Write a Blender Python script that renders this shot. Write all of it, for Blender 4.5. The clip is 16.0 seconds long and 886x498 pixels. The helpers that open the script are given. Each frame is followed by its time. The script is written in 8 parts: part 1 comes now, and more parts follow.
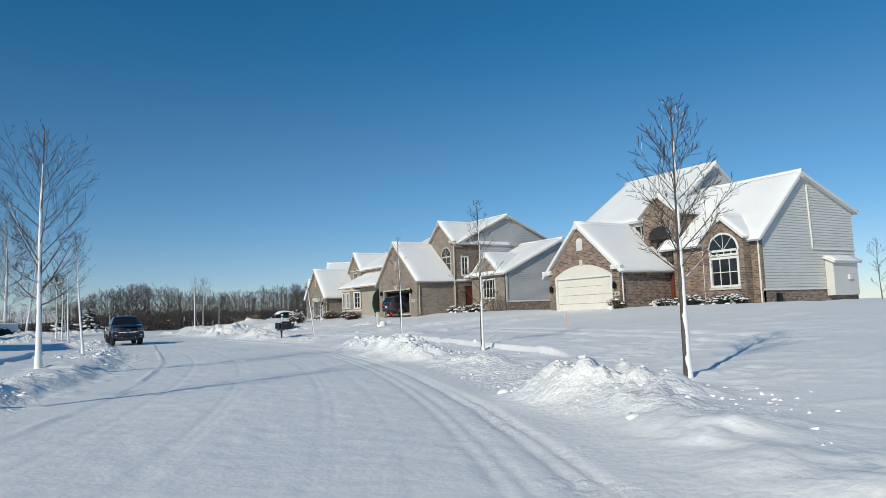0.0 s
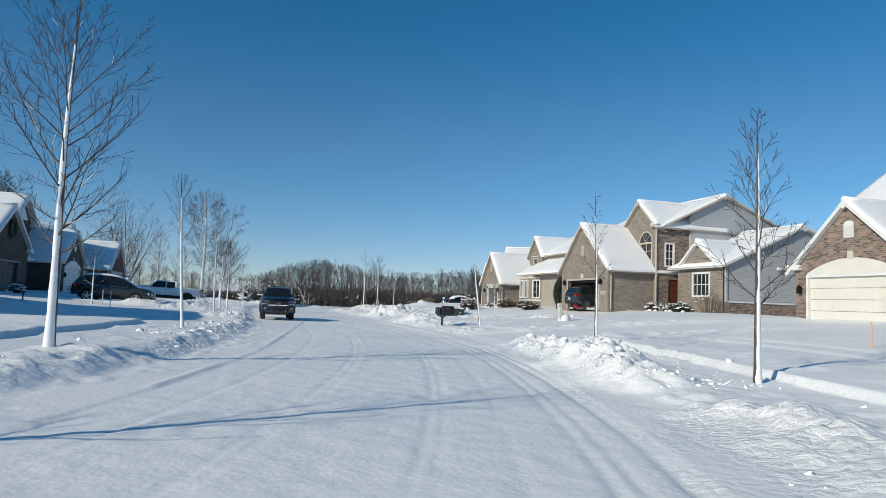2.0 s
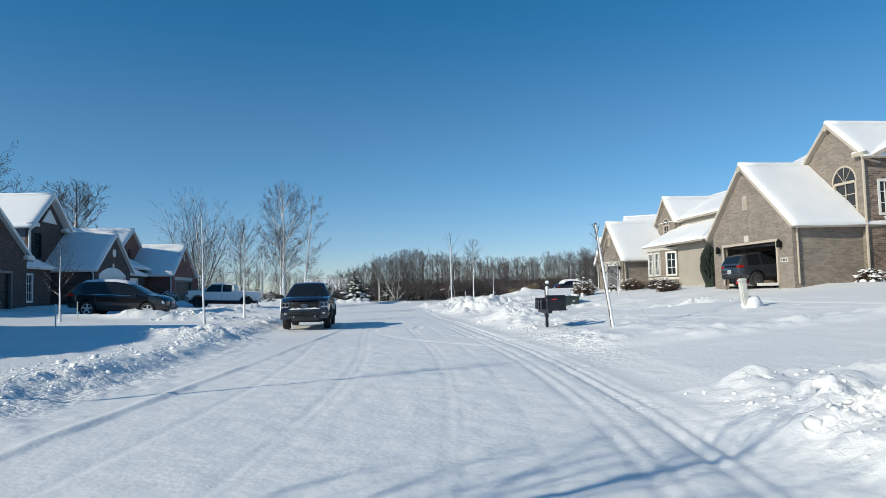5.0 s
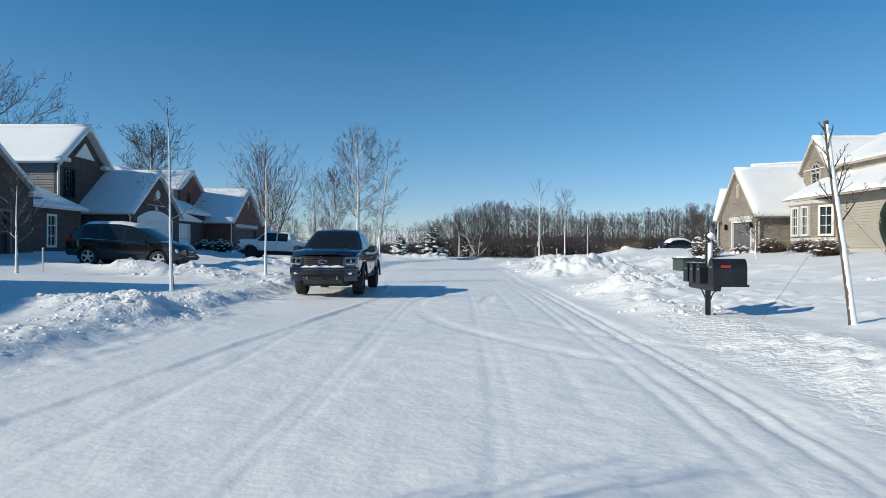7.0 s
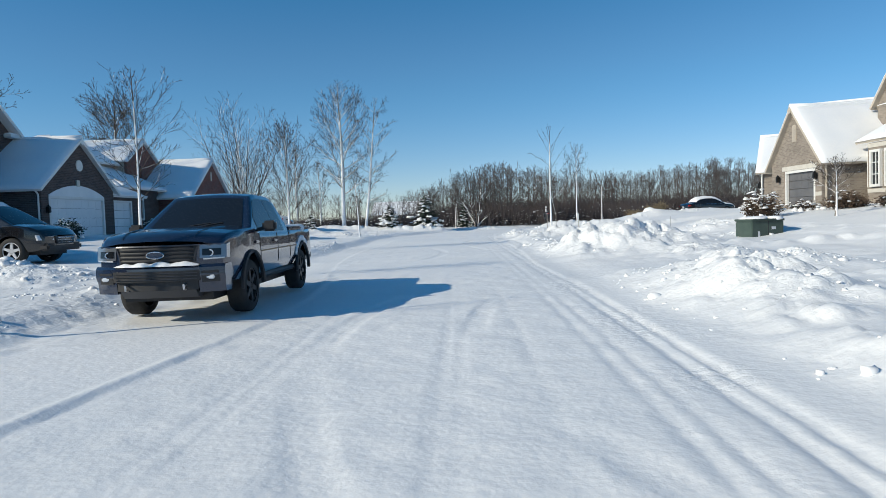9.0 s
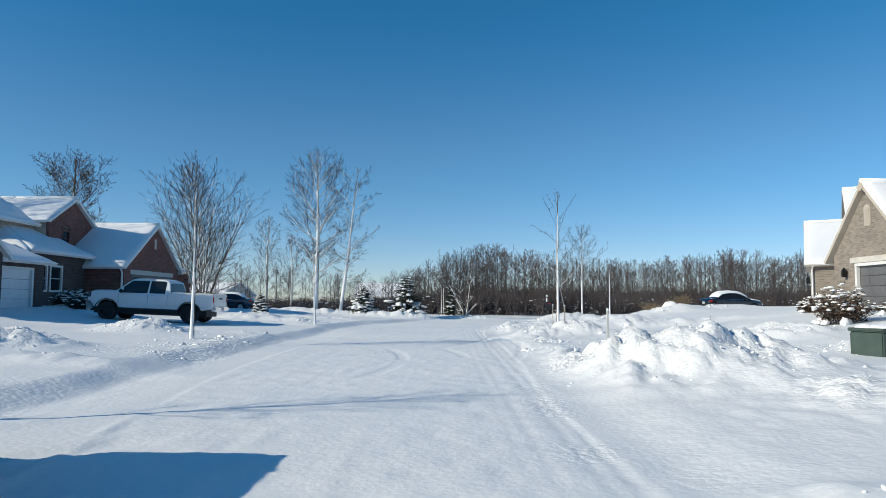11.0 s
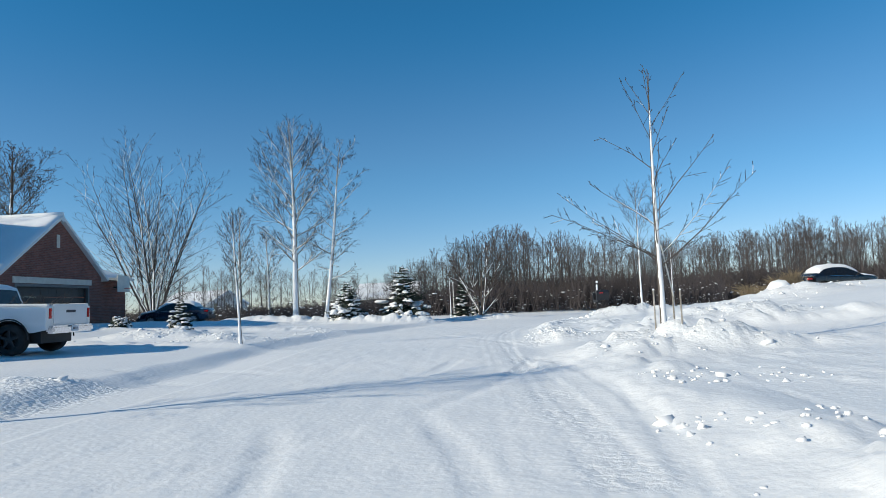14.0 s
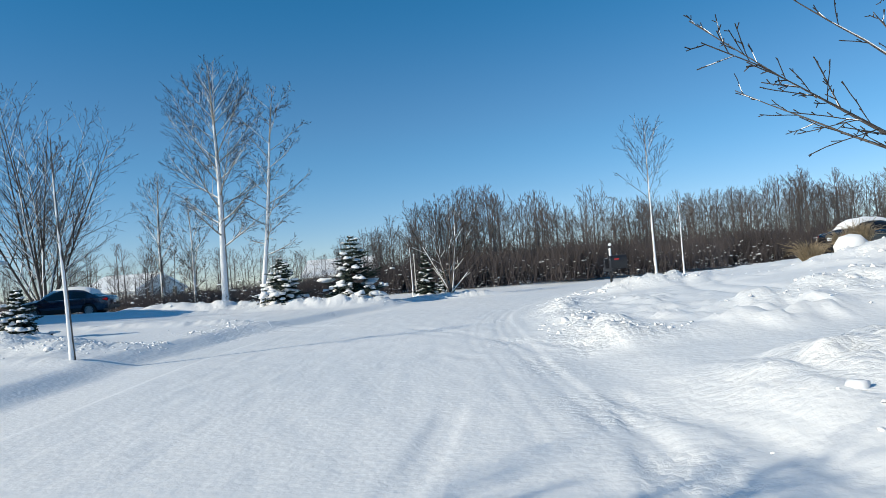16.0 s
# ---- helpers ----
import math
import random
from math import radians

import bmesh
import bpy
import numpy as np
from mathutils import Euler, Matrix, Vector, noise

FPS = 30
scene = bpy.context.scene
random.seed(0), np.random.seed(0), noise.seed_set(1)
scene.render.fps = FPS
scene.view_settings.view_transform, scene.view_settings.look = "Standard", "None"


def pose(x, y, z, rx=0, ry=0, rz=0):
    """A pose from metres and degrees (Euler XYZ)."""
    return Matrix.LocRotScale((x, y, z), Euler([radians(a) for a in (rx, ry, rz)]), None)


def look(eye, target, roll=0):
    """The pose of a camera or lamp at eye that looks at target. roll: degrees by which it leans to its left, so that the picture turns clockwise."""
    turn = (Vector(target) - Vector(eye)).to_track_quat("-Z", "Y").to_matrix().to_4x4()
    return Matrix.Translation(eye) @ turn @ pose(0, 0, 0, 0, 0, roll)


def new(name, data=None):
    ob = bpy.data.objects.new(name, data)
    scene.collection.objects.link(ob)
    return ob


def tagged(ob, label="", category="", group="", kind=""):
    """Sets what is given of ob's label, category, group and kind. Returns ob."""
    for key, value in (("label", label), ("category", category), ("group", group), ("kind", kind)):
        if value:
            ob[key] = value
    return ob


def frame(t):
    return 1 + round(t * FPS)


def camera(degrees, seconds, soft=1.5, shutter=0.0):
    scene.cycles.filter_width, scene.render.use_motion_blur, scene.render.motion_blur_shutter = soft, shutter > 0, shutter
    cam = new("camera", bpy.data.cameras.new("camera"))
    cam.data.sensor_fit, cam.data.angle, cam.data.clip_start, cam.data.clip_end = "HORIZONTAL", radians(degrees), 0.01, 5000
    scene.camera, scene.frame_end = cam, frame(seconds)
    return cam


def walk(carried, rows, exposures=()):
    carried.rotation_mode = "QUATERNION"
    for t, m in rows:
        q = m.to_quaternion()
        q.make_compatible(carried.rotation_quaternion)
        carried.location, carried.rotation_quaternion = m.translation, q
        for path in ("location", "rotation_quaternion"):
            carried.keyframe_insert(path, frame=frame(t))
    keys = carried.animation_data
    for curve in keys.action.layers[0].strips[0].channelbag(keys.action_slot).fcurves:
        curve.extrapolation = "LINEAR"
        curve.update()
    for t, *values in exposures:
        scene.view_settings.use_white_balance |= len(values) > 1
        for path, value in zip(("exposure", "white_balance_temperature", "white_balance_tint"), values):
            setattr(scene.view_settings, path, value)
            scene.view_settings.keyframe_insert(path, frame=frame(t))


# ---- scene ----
cam = camera(66.9, 16.0, soft=0.4)
PATH = [
    (0, (-7.438, 0.0, 1.353), (-6.406, 1.703, 1.541), -2.0),
    (0.5, (-6.519, 1.783, 1.348), (-5.572, 3.531, 1.565), -1.8),
    (1, (-5.666, 3.584, 1.307), (-4.941, 5.429, 1.57), -0.7),
    (1.5, (-4.88, 5.365, 1.261), (-4.199, 7.235, 1.46), 1.9),
    (2, (-4.131, 7.192, 1.296), (-3.593, 9.112, 1.456), 2.2),
    (2.5, (-3.397, 9.061, 1.28), (-3.025, 11.021, 1.415), -0.4),
    (3, (-2.715, 10.984, 1.313), (-2.402, 12.957, 1.421), -3.7),
    (3.5, (-2.037, 12.947, 1.325), (-1.815, 14.929, 1.467), -3.8),
    (3.7, (-1.77, 13.731, 1.315), (-1.544, 15.713, 1.453), -3.2),
    (5.8, (0.003, 22.524, 1.364), (0.16, 24.514, 1.492), 0.8),
    (6, (0.122, 23.308, 1.36), (0.148, 25.302, 1.515), 1.2),
    (6.5, (0.337, 25.304, 1.317), (0.252, 27.294, 1.497), 2.3),
    (7, (0.534, 27.37, 1.313), (0.501, 29.37, 1.309), 0.2),
    (7.5, (0.696, 29.432, 1.334), (0.642, 31.429, 1.449), -0.65),
    (8, (0.84, 31.492, 1.273), (0.713, 33.487, 1.337), 0.9),
    (8.1, (0.868, 31.904, 1.318), (0.759, 33.901, 1.314), 1.0),
    (10.3, (1.534, 41.026, 1.308), (1.524, 43.023, 1.189), -4.9),
    (10.5, (1.604, 41.856, 1.361), (1.601, 43.854, 1.266), -3.2),
    (11, (1.757, 43.93, 1.425), (1.735, 45.924, 1.581), 0.3),
    (11.5, (1.854, 46.039, 1.305), (1.817, 48.01, 1.641), -1.1),
    (12, (1.925, 48.173, 1.296), (1.921, 50.156, 1.559), -1.0),
    (12.5, (2.006, 50.328, 1.346), (1.896, 52.315, 1.539), -2.0),
    (13, (2.081, 52.538, 1.362), (2.019, 54.537, 1.405), -4.6),
    (13.5, (2.108, 54.684, 1.405), (2.119, 56.679, 1.55), -0.6),
    (14, (2.104, 56.783, 1.281), (2.04, 58.776, 1.436), -2.7),
    (14.5, (2.027, 58.828, 1.306), (1.976, 60.826, 1.387), -2.2),
    (15, (1.908, 60.855, 1.272), (1.887, 62.853, 1.351), -2.5),
    (15.5, (1.769, 62.849, 1.108), (1.762, 64.848, 1.171), -3.8),
    (16, (1.644, 64.825, 1.32), (1.708, 66.822, 1.391), -4.6),
]
walk(cam, [(t, look(eye, target, roll)) for t, eye, target, roll in PATH], exposures=[(0.0, -0.08, 6500, 4), (3.0, 0.12, 6500, 4), (7.0, 0.25, 6500, 4), (11.0, 0.30, 6500, 4), (16.0, 0.36, 6500, 4)])

# ---- daylight ----
SUN_AZ = (-1.0, -0.43, 0.56)          # towards the sun: low in the west-south-west
world = bpy.data.worlds.new("winter_sky")
scene.world = world
world.use_nodes = True
wn = world.node_tree.nodes
sky = wn.new("ShaderNodeTexSky")
sky.sky_type = "NISHITA"
sky.sun_disc = False
sky.sun_elevation = math.atan2(SUN_AZ[2], math.hypot(SUN_AZ[0], SUN_AZ[1]))
sky.sun_rotation = math.atan2(SUN_AZ[0], SUN_AZ[1])
sky.altitude = 2500
sky.air_density = 1.0
sky.dust_density = 0.35
sky.ozone_density = 1.6
deep = wn.new("ShaderNodeMix")
deep.data_type, deep.blend_type = "RGBA", "MULTIPLY"
deep.inputs["Factor"].default_value = 1.0
way_up = wn.new("ShaderNodeTexCoord")
rise = wn.new("ShaderNodeSeparateXYZ")
clear = wn.new("ShaderNodeValToRGB")                        # dry winter air: deep overhead, paler towards the horizon
clear.color_ramp.interpolation = "EASE"
clear.color_ramp.elements[0].position, clear.color_ramp.elements[0].color = 0.0, (0.88, 0.92, 1.09, 1)
clear.color_ramp.elements[1].position, clear.color_ramp.elements[1].color = 0.42, (0.27, 0.99, 1.29, 1)
mid_air = clear.color_ramp.elements.new(0.2)
mid_air.color = (0.60, 1.00, 1.20, 1)
world.node_tree.links.new(way_up.outputs["Generated"], rise.inputs[0])
world.node_tree.links.new(rise.outputs["Z"], clear.inputs["Fac"])
world.node_tree.links.new(clear.outputs["Color"], deep.inputs[7])
world.node_tree.links.new(sky.outputs[0], deep.inputs[6])
world.node_tree.links.new(deep.outputs[2], wn["Background"].inputs[0])
wn["Background"].inputs[1].default_value = 0.083
sun_data = bpy.data.lights.new("sun", "SUN")
sun_data.energy = 3.6
sun_data.angle = radians(0.55)
sun_data.color = (1.0, 0.89, 0.74)
sun = new("sun", sun_data)
sun.matrix_world = look(Vector(SUN_AZ) * 60, (0, 0, 0))

# ---- mesh kit ----


class Mesh:
    """Collects corners and faces of one part."""

    def __init__(self):
        self.v, self.f = [], []

    def add(self, pts, faces):
        n = len(self.v)
        self.v += [tuple(p) for p in pts]
        self.f += [tuple(i + n for i in q) for q in faces]
        return self

    def weld(self):
        """Joins corners that lie in one place."""
        seen, to = {}, []
        out = []
        for p in self.v:
            k = (round(p[0], 4), round(p[1], 4), round(p[2], 4))
            if k not in seen:
                seen[k] = len(out)
                out.append(p)
            to.append(seen[k])
        self.v, self.f = out, [tuple(to[i] for i in q) for q in self.f]
        return self

    def quad(self, a, b, c, d):
        return self.add((a, b, c, d), ((0, 1, 2, 3),))

    def box(self, x0, x1, y0, y1, z0, z1):
        p = [(x, y, z) for z in (z0, z1) for y in (y0, y1) for x in (x0, x1)]
        return self.add(p, ((0, 2, 3, 1), (4, 5, 7, 6), (0, 1, 5, 4), (2, 6, 7, 3), (0, 4, 6, 2), (1, 3, 7, 5)))

    def soft_box(self, x0, x1, y0, y1, z0, z1, b):
        """A box with chamfered edges."""
        cx, cy, cz = (x0 + x1) / 2, (y0 + y1) / 2, (z0 + z1) / 2
        hx, hy, hz = (x1 - x0) / 2, (y1 - y0) / 2, (z1 - z0) / 2
        b = min(b, hx * .9, hy * .9, hz * .9)
        bm = bmesh.new()
        bmesh.ops.create_cube(bm, size=1)
        for v in bm.verts:
            v.co = (cx + v.co.x * 2 * hx, cy + v.co.y * 2 * hy, cz + v.co.z * 2 * hz)
        bmesh.ops.bevel(bm, geom=bm.edges[:], offset=b, segments=2, affect="EDGES")
        bm.verts.index_update()
        self.add([v.co[:] for v in bm.verts], [[v.index for v in f.verts] for f in bm.faces])
        bm.free()
        return self

    def prism(self, pts, n):
        """A flat outline pushed along the vector n."""
        k = len(pts)
        q = [tuple(Vector(p) + Vector(n)) for p in pts]
        return self.add(list(pts) + q, [tuple(range(k))[::-1], tuple(range(k, 2 * k))] + [(i, (i + 1) % k, k + (i + 1) % k, k + i) for i in range(k)])

    def tube(self, pts, radii, sides=5, cap=True):
        n0 = len(self.v)
        k = len(pts)
        side = Vector((1, 0.13, 0.07))
        for i in range(k):
            a = Vector(pts[max(i - 1, 0)])
            c = Vector(pts[min(i + 1, k - 1)])
            d = (c - a).normalized() if (c - a).length > 1e-9 else Vector((0, 0, 1))
            u = d.cross(side)
            if u.length < 1e-3:
                u = d.cross(Vector((0, 1, 0)))
            u.normalize()
            w = d.cross(u)
            for j in range(sides):
                t = 2 * math.pi * j / sides
                self.v.append(tuple(Vector(pts[i]) + (u * math.cos(t) + w * math.sin(t)) * radii[i]))
        for i in range(k - 1):
            for j in range(sides):
                a, b = n0 + i * sides + j, n0 + i * sides + (j + 1) % sides
                self.f.append((a, b, b + sides, a + sides))
        if cap:
            self.f.append(tuple(n0 + j for j in range(sides))[::-1])
            self.f.append(tuple(n0 + (k - 1) * sides + j for j in range(sides)))
        return self

    def disc_y(self, cx, cz, r0, r1, y0, y1, n=24):
        """A ring or disc whose axis is y."""
        p, f = [], []
        for i in range(n):
            t = 2 * math.pi * i / n
            for r, y in ((r0, y0), (r1, y0), (r1, y1), (r0, y1)):
                p.append((cx + r * math.cos(t), y, cz + r * math.sin(t)))
        for i in range(n):
            a, b = 4 * i, 4 * ((i + 1) % n)
            f += [(a, a + 1, b + 1, b), (a + 1, a + 2, b + 2, b + 1), (a + 2, a + 3, b + 3, b + 2), (a + 3, a, b, b + 3)]
        return self.add(p, f)

    def lump(self, c, rx, ry, rz, rough=0.25, seg=6, seed=0):
        """A rough clod or pad of snow."""
        rnd = random.Random(seed)
        p = [(c[0], c[1], c[2] + rz)]
        rings = 4
        for i in range(1, rings):
            th = math.pi * 0.62 * i / (rings - 1)
            for j in range(seg):
                ph = 2 * math.pi * (j + 0.5 * (i % 2)) / seg
                k = 1 + rnd.uniform(-rough, rough)
                p.append((c[0] + rx * math.sin(th) * math.cos(ph) * k, c[1] + ry * math.sin(th) * math.sin(ph) * k, c[2] + rz * math.cos(th) * k))
        f = [(0, 1 + j, 1 + (j + 1) % seg) for j in range(seg)]
        for i in range(rings - 2):
            for j in range(seg):
                a, b = 1 + i * seg + j, 1 + i * seg + (j + 1) % seg
                f.append((a, a + seg, b + seg, b))
        f.append(tuple(1 + (rings - 2) * seg + j for j in range(seg))[::-1])
        return self.add(p, f)


def link(name, m, material, parent=None, smooth=False, label=""):
    data = bpy.data.meshes.new(name)
    data.from_pydata(m.v, [], m.f)
    data.validate()
    if material:
        data.materials.append(material)
    if smooth:
        data.polygons.foreach_set("use_smooth", [True] * len(data.polygons))
    ob = new(name, data)
    if parent:
        ob.parent = parent
    if label:
        ob["label"] = label
    return ob


LOOSE = {"branch_snow", "bough_snow", "snow_cap", "needles", "crown", "trunk_snow", "foliage", "bumper_snow", "bed_snow", "arch_snow", "cut_brush", "post_snow", "roof_snow", "hood_snow", "lap_siding"}


def part(name, m, material, parent, label="", smooth=False):
    ob = link(name, m, material, parent, smooth, label)
    if name in LOOSE:
        ob["kind"] = "stuff"
    return ob


def thing(name, label, category, group="", m=None):
    e = new(name)
    e.empty_display_size = 0.2
    if m is not None:
        e.matrix_world = m
    return tagged(e, label, category, group)


# ---- materials ----


def surface(name, c1, c2, scale=3.0, rough=0.6, bump=0.1, metal=0.0, fine=40.0, spread=(0.35, 0.65), rough2=None, depth=0.01, coat=0.0):
    """Colour that wanders between c1 and c2 at two scales, with fine relief."""
    m = bpy.data.materials.new(name)
    m.use_nodes = True
    nt = m.node_tree
    n, l = nt.nodes, nt.links
    b = n["Principled BSDF"]
    co = n.new("ShaderNodeTexCoord")
    n1 = n.new("ShaderNodeTexNoise")
    n1.inputs["Scale"].default_value = scale
    n1.inputs["Detail"].default_value = 5
    n2 = n.new("ShaderNodeTexNoise")
    n2.inputs["Scale"].default_value = fine
    n2.inputs["Detail"].default_value = 3
    l.new(co.outputs["Object"], n1.inputs["Vector"])
    l.new(co.outputs["Object"], n2.inputs["Vector"])
    mix = n.new("ShaderNodeMath")
    mix.operation = "MULTIPLY_ADD"
    mix.inputs[1].default_value = 0.35
    l.new(n2.outputs["Fac"], mix.inputs[0])
    half = n.new("ShaderNodeMath")
    half.operation = "MULTIPLY"
    half.inputs[1].default_value = 0.65
    l.new(n1.outputs["Fac"], half.inputs[0])
    l.new(half.outputs[0], mix.inputs[2])
    ramp = n.new("ShaderNodeValToRGB")
    ramp.color_ramp.elements[0].position, ramp.color_ramp.elements[1].position = spread
    ramp.color_ramp.elements[0].color, ramp.color_ramp.elements[1].color = (*c1, 1), (*c2, 1)
    l.new(mix.outputs[0], ramp.inputs["Fac"])
    l.new(ramp.outputs["Color"], b.inputs["Base Color"])
    b.inputs["Roughness"].default_value = rough
    if rough2 is not None:
        rr = n.new("ShaderNodeMapRange")
        rr.inputs["To Min"].default_value, rr.inputs["To Max"].default_value = rough, rough2
        l.new(n1.outputs["Fac"], rr.inputs["Value"])
        l.new(rr.outputs["Result"], b.inputs["Roughness"])
    b.inputs["Metallic"].default_value = metal
    b.inputs["Coat Weight"].default_value = coat
    if bump:
        bp = n.new("ShaderNodeBump")
        bp.inputs["Strength"].default_value = bump
        bp.inputs["Distance"].default_value = depth
        l.new(mix.outputs[0], bp.inputs["Height"])
        l.new(bp.outputs["Normal"], b.inputs["Normal"])
    return m


def brickwork(name, c1, c2, mortar):
    """Running-bond brick, laid along whichever way the wall runs."""
    m = bpy.data.materials.new(name)
    m.use_nodes = True
    nt = m.node_tree
    n, l = nt.nodes, nt.links
    b = n["Principled BSDF"]
    co = n.new("ShaderNodeTexCoord")
    geo = n.new("ShaderNodeNewGeometry")
    sep, sn = n.new("ShaderNodeSeparateXYZ"), n.new("ShaderNodeSeparateXYZ")
    l.new(co.outputs["Object"], sep.inputs[0])
    l.new(geo.outputs["True Normal"], sn.inputs[0])
    ab = n.new("ShaderNodeMath")
    ab.operation = "ABSOLUTE"
    l.new(sn.outputs["X"], ab.inputs[0])
    gt = n.new("ShaderNodeMath")
    gt.operation = "GREATER_THAN"
    gt.inputs[1].default_value = 0.5
    l.new(ab.outputs[0], gt.inputs[0])
    mx = n.new("ShaderNodeMix")
    l.new(gt.outputs[0], mx.inputs["Factor"])
    l.new(sep.outputs["X"], mx.inputs["A"])
    l.new(sep.outputs["Y"], mx.inputs["B"])
    cb = n.new("ShaderNodeCombineXYZ")
    l.new(mx.outputs["Result"], cb.inputs["X"])
    l.new(sep.outputs["Z"], cb.inputs["Y"])
    br = n.new("ShaderNodeTexBrick")
    br.inputs["Scale"].default_value = 1.0
    br.inputs["Brick Width"].default_value = 0.25
    br.inputs["Row Height"].default_value = 0.088
    br.inputs["Mortar Size"].default_value = 0.007
    br.inputs["Bias"].default_value = 0.0
    br.inputs["Color1"].default_value, br.inputs["Color2"].default_value, br.inputs["Mortar"].default_value = (*c1, 1), (*c2, 1), (*mortar, 1)
    l.new(cb.outputs[0], br.inputs["Vector"])
    no = n.new("ShaderNodeTexNoise")
    no.inputs["Scale"].default_value = 1.3
    no.inputs["Detail"].default_value = 6
    l.new(co.outputs["Object"], no.inputs["Vector"])
    hs = n.new("ShaderNodeHueSaturation")
    mr = n.new("ShaderNodeMapRange")
    mr.inputs["To Min"].default_value, mr.inputs["To Max"].default_value = 0.7, 1.3
    l.new(no.outputs["Fac"], mr.inputs["Value"])
    l.new(mr.outputs["Result"], hs.inputs["Value"])
    l.new(br.outputs["Color"], hs.inputs["Color"])
    l.new(hs.outputs["Color"], b.inputs["Base Color"])
    b.inputs["Roughness"].default_value = 0.9
    inv = n.new("ShaderNodeMath")
    inv.operation = "SUBTRACT"
    inv.inputs[0].default_value = 1
    l.new(br.outputs["Fac"], inv.inputs[1])
    bp = n.new("ShaderNodeBump")
    bp.inputs["Strength"].default_value = 0.6
    bp.inputs["Distance"].default_value = 0.012
    l.new(inv.outputs[0], bp.inputs["Height"])
    l.new(bp.outputs["Normal"], b.inputs["Normal"])
    return m


def plain(name, c, rough=0.5, metal=0.0, coat=0.0, emit=0.0):
    m = bpy.data.materials.new(name)
    m.use_nodes = True
    b = m.node_tree.nodes["Principled BSDF"]
    b.inputs["Base Color"].default_value = (*c, 1)
    b.inputs["Roughness"].default_value = rough
    b.inputs["Metallic"].default_value = metal
    b.inputs["Coat Weight"].default_value = coat
    return m




def crumbled(m):
    """Adds coarse broken relief where the mesh says that the snow is loose."""
    n, l = m.node_tree.nodes, m.node_tree.links
    bump = next(k for k in n if k.type == "BUMP")
    co = next(k for k in n if k.type == "TEX_COORD")
    at_ = n.new("ShaderNodeAttribute")
    at_.attribute_name = "loose"
    no = n.new("ShaderNodeTexNoise")
    no.inputs["Scale"].default_value, no.inputs["Detail"].default_value, no.inputs["Roughness"].default_value = 5.0, 7, 0.62
    vo = n.new("ShaderNodeTexVoronoi")
    vo.inputs["Scale"].default_value = 9.0
    warp = n.new("ShaderNodeMix")
    warp.data_type, warp.blend_type = "RGBA", "LINEAR_LIGHT"
    warp.inputs["Factor"].default_value = 0.12
    l.new(co.outputs["Object"], no.inputs["Vector"])
    l.new(co.outputs["Object"], warp.inputs[6])
    l.new(no.outputs["Color"], warp.inputs[7])
    l.new(warp.outputs[2], vo.inputs["Vector"])
    a = n.new("ShaderNodeMath")
    a.operation = "SUBTRACT"
    l.new(no.outputs["Fac"], a.inputs[0])
    l.new(vo.outputs["Distance"], a.inputs[1])
    b = n.new("ShaderNodeBump")
    b.inputs["Distance"].default_value = 0.028
    l.new(a.outputs[0], b.inputs["Height"])
    l.new(at_.outputs["Fac"], b.inputs["Strength"])
    l.new(b.outputs["Normal"], bump.inputs["Normal"])


SNOW = surface("snow", (0.80, 0.82, 0.85), (0.90, 0.90, 0.90), 0.35, 0.55, 0.5, fine=14.0, depth=0.012)
SNOW_GROUND = surface("snow_ground", (0.80, 0.82, 0.84), (0.90, 0.90, 0.90), 0.22, 0.55, 0.9, fine=13.0, depth=0.024)
crumbled(SNOW_GROUND)
BRICK_BROWN = brickwork("brick_brown", (0.095, 0.068, 0.054), (0.30, 0.215, 0.165), (0.30, 0.27, 0.245))
BRICK_TAN = brickwork("brick_tan", (0.195, 0.163, 0.135), (0.285, 0.243, 0.203), (0.28, 0.255, 0.225))
BRICK_RED = brickwork("brick_red", (0.15, 0.055, 0.042), (0.225, 0.085, 0.062), (0.19, 0.145, 0.13))
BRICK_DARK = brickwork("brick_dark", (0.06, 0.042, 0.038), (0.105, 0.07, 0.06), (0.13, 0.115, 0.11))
SIDING_WHITE = surface("siding_white", (0.57, 0.57, 0.55), (0.64, 0.64, 0.62), 0.8, 0.5, 0.03)
SIDING_GREY = surface("siding_grey", (0.40, 0.41, 0.42), (0.47, 0.48, 0.49), 0.8, 0.55, 0.03)
SIDING_TAN = surface("siding_tan", (0.37, 0.33, 0.28), (0.44, 0.40, 0.34), 0.8, 0.55, 0.03)
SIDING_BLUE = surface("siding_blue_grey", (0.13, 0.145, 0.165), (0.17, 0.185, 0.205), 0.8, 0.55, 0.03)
TRIM = surface("trim_white", (0.66, 0.655, 0.63), (0.74, 0.735, 0.71), 2.0, 0.45, 0.02)
TRIM_TAN = surface("trim_tan", (0.45, 0.39, 0.32), (0.52, 0.46, 0.38), 2.0, 0.5, 0.02)
DOOR_CREAM = surface("garage_door_cream", (0.66, 0.635, 0.57), (0.72, 0.695, 0.63), 1.5, 0.45, 0.02)
DOOR_WHITE = surface("garage_door_white", (0.70, 0.71, 0.72), (0.78, 0.78, 0.78), 1.5, 0.45, 0.02)
DOOR_DARK = surface("garage_door_dark", (0.022, 0.021, 0.021), (0.04, 0.038, 0.037), 1.5, 0.5, 0.02)
DOOR_GREY = surface("garage_door_grey", (0.10, 0.10, 0.105), (0.14, 0.14, 0.145), 1.5, 0.5, 0.02)
DOOR_WOOD = surface("front_door_wood", (0.10, 0.03, 0.02), (0.16, 0.05, 0.03), 6, 0.4, 0.1)
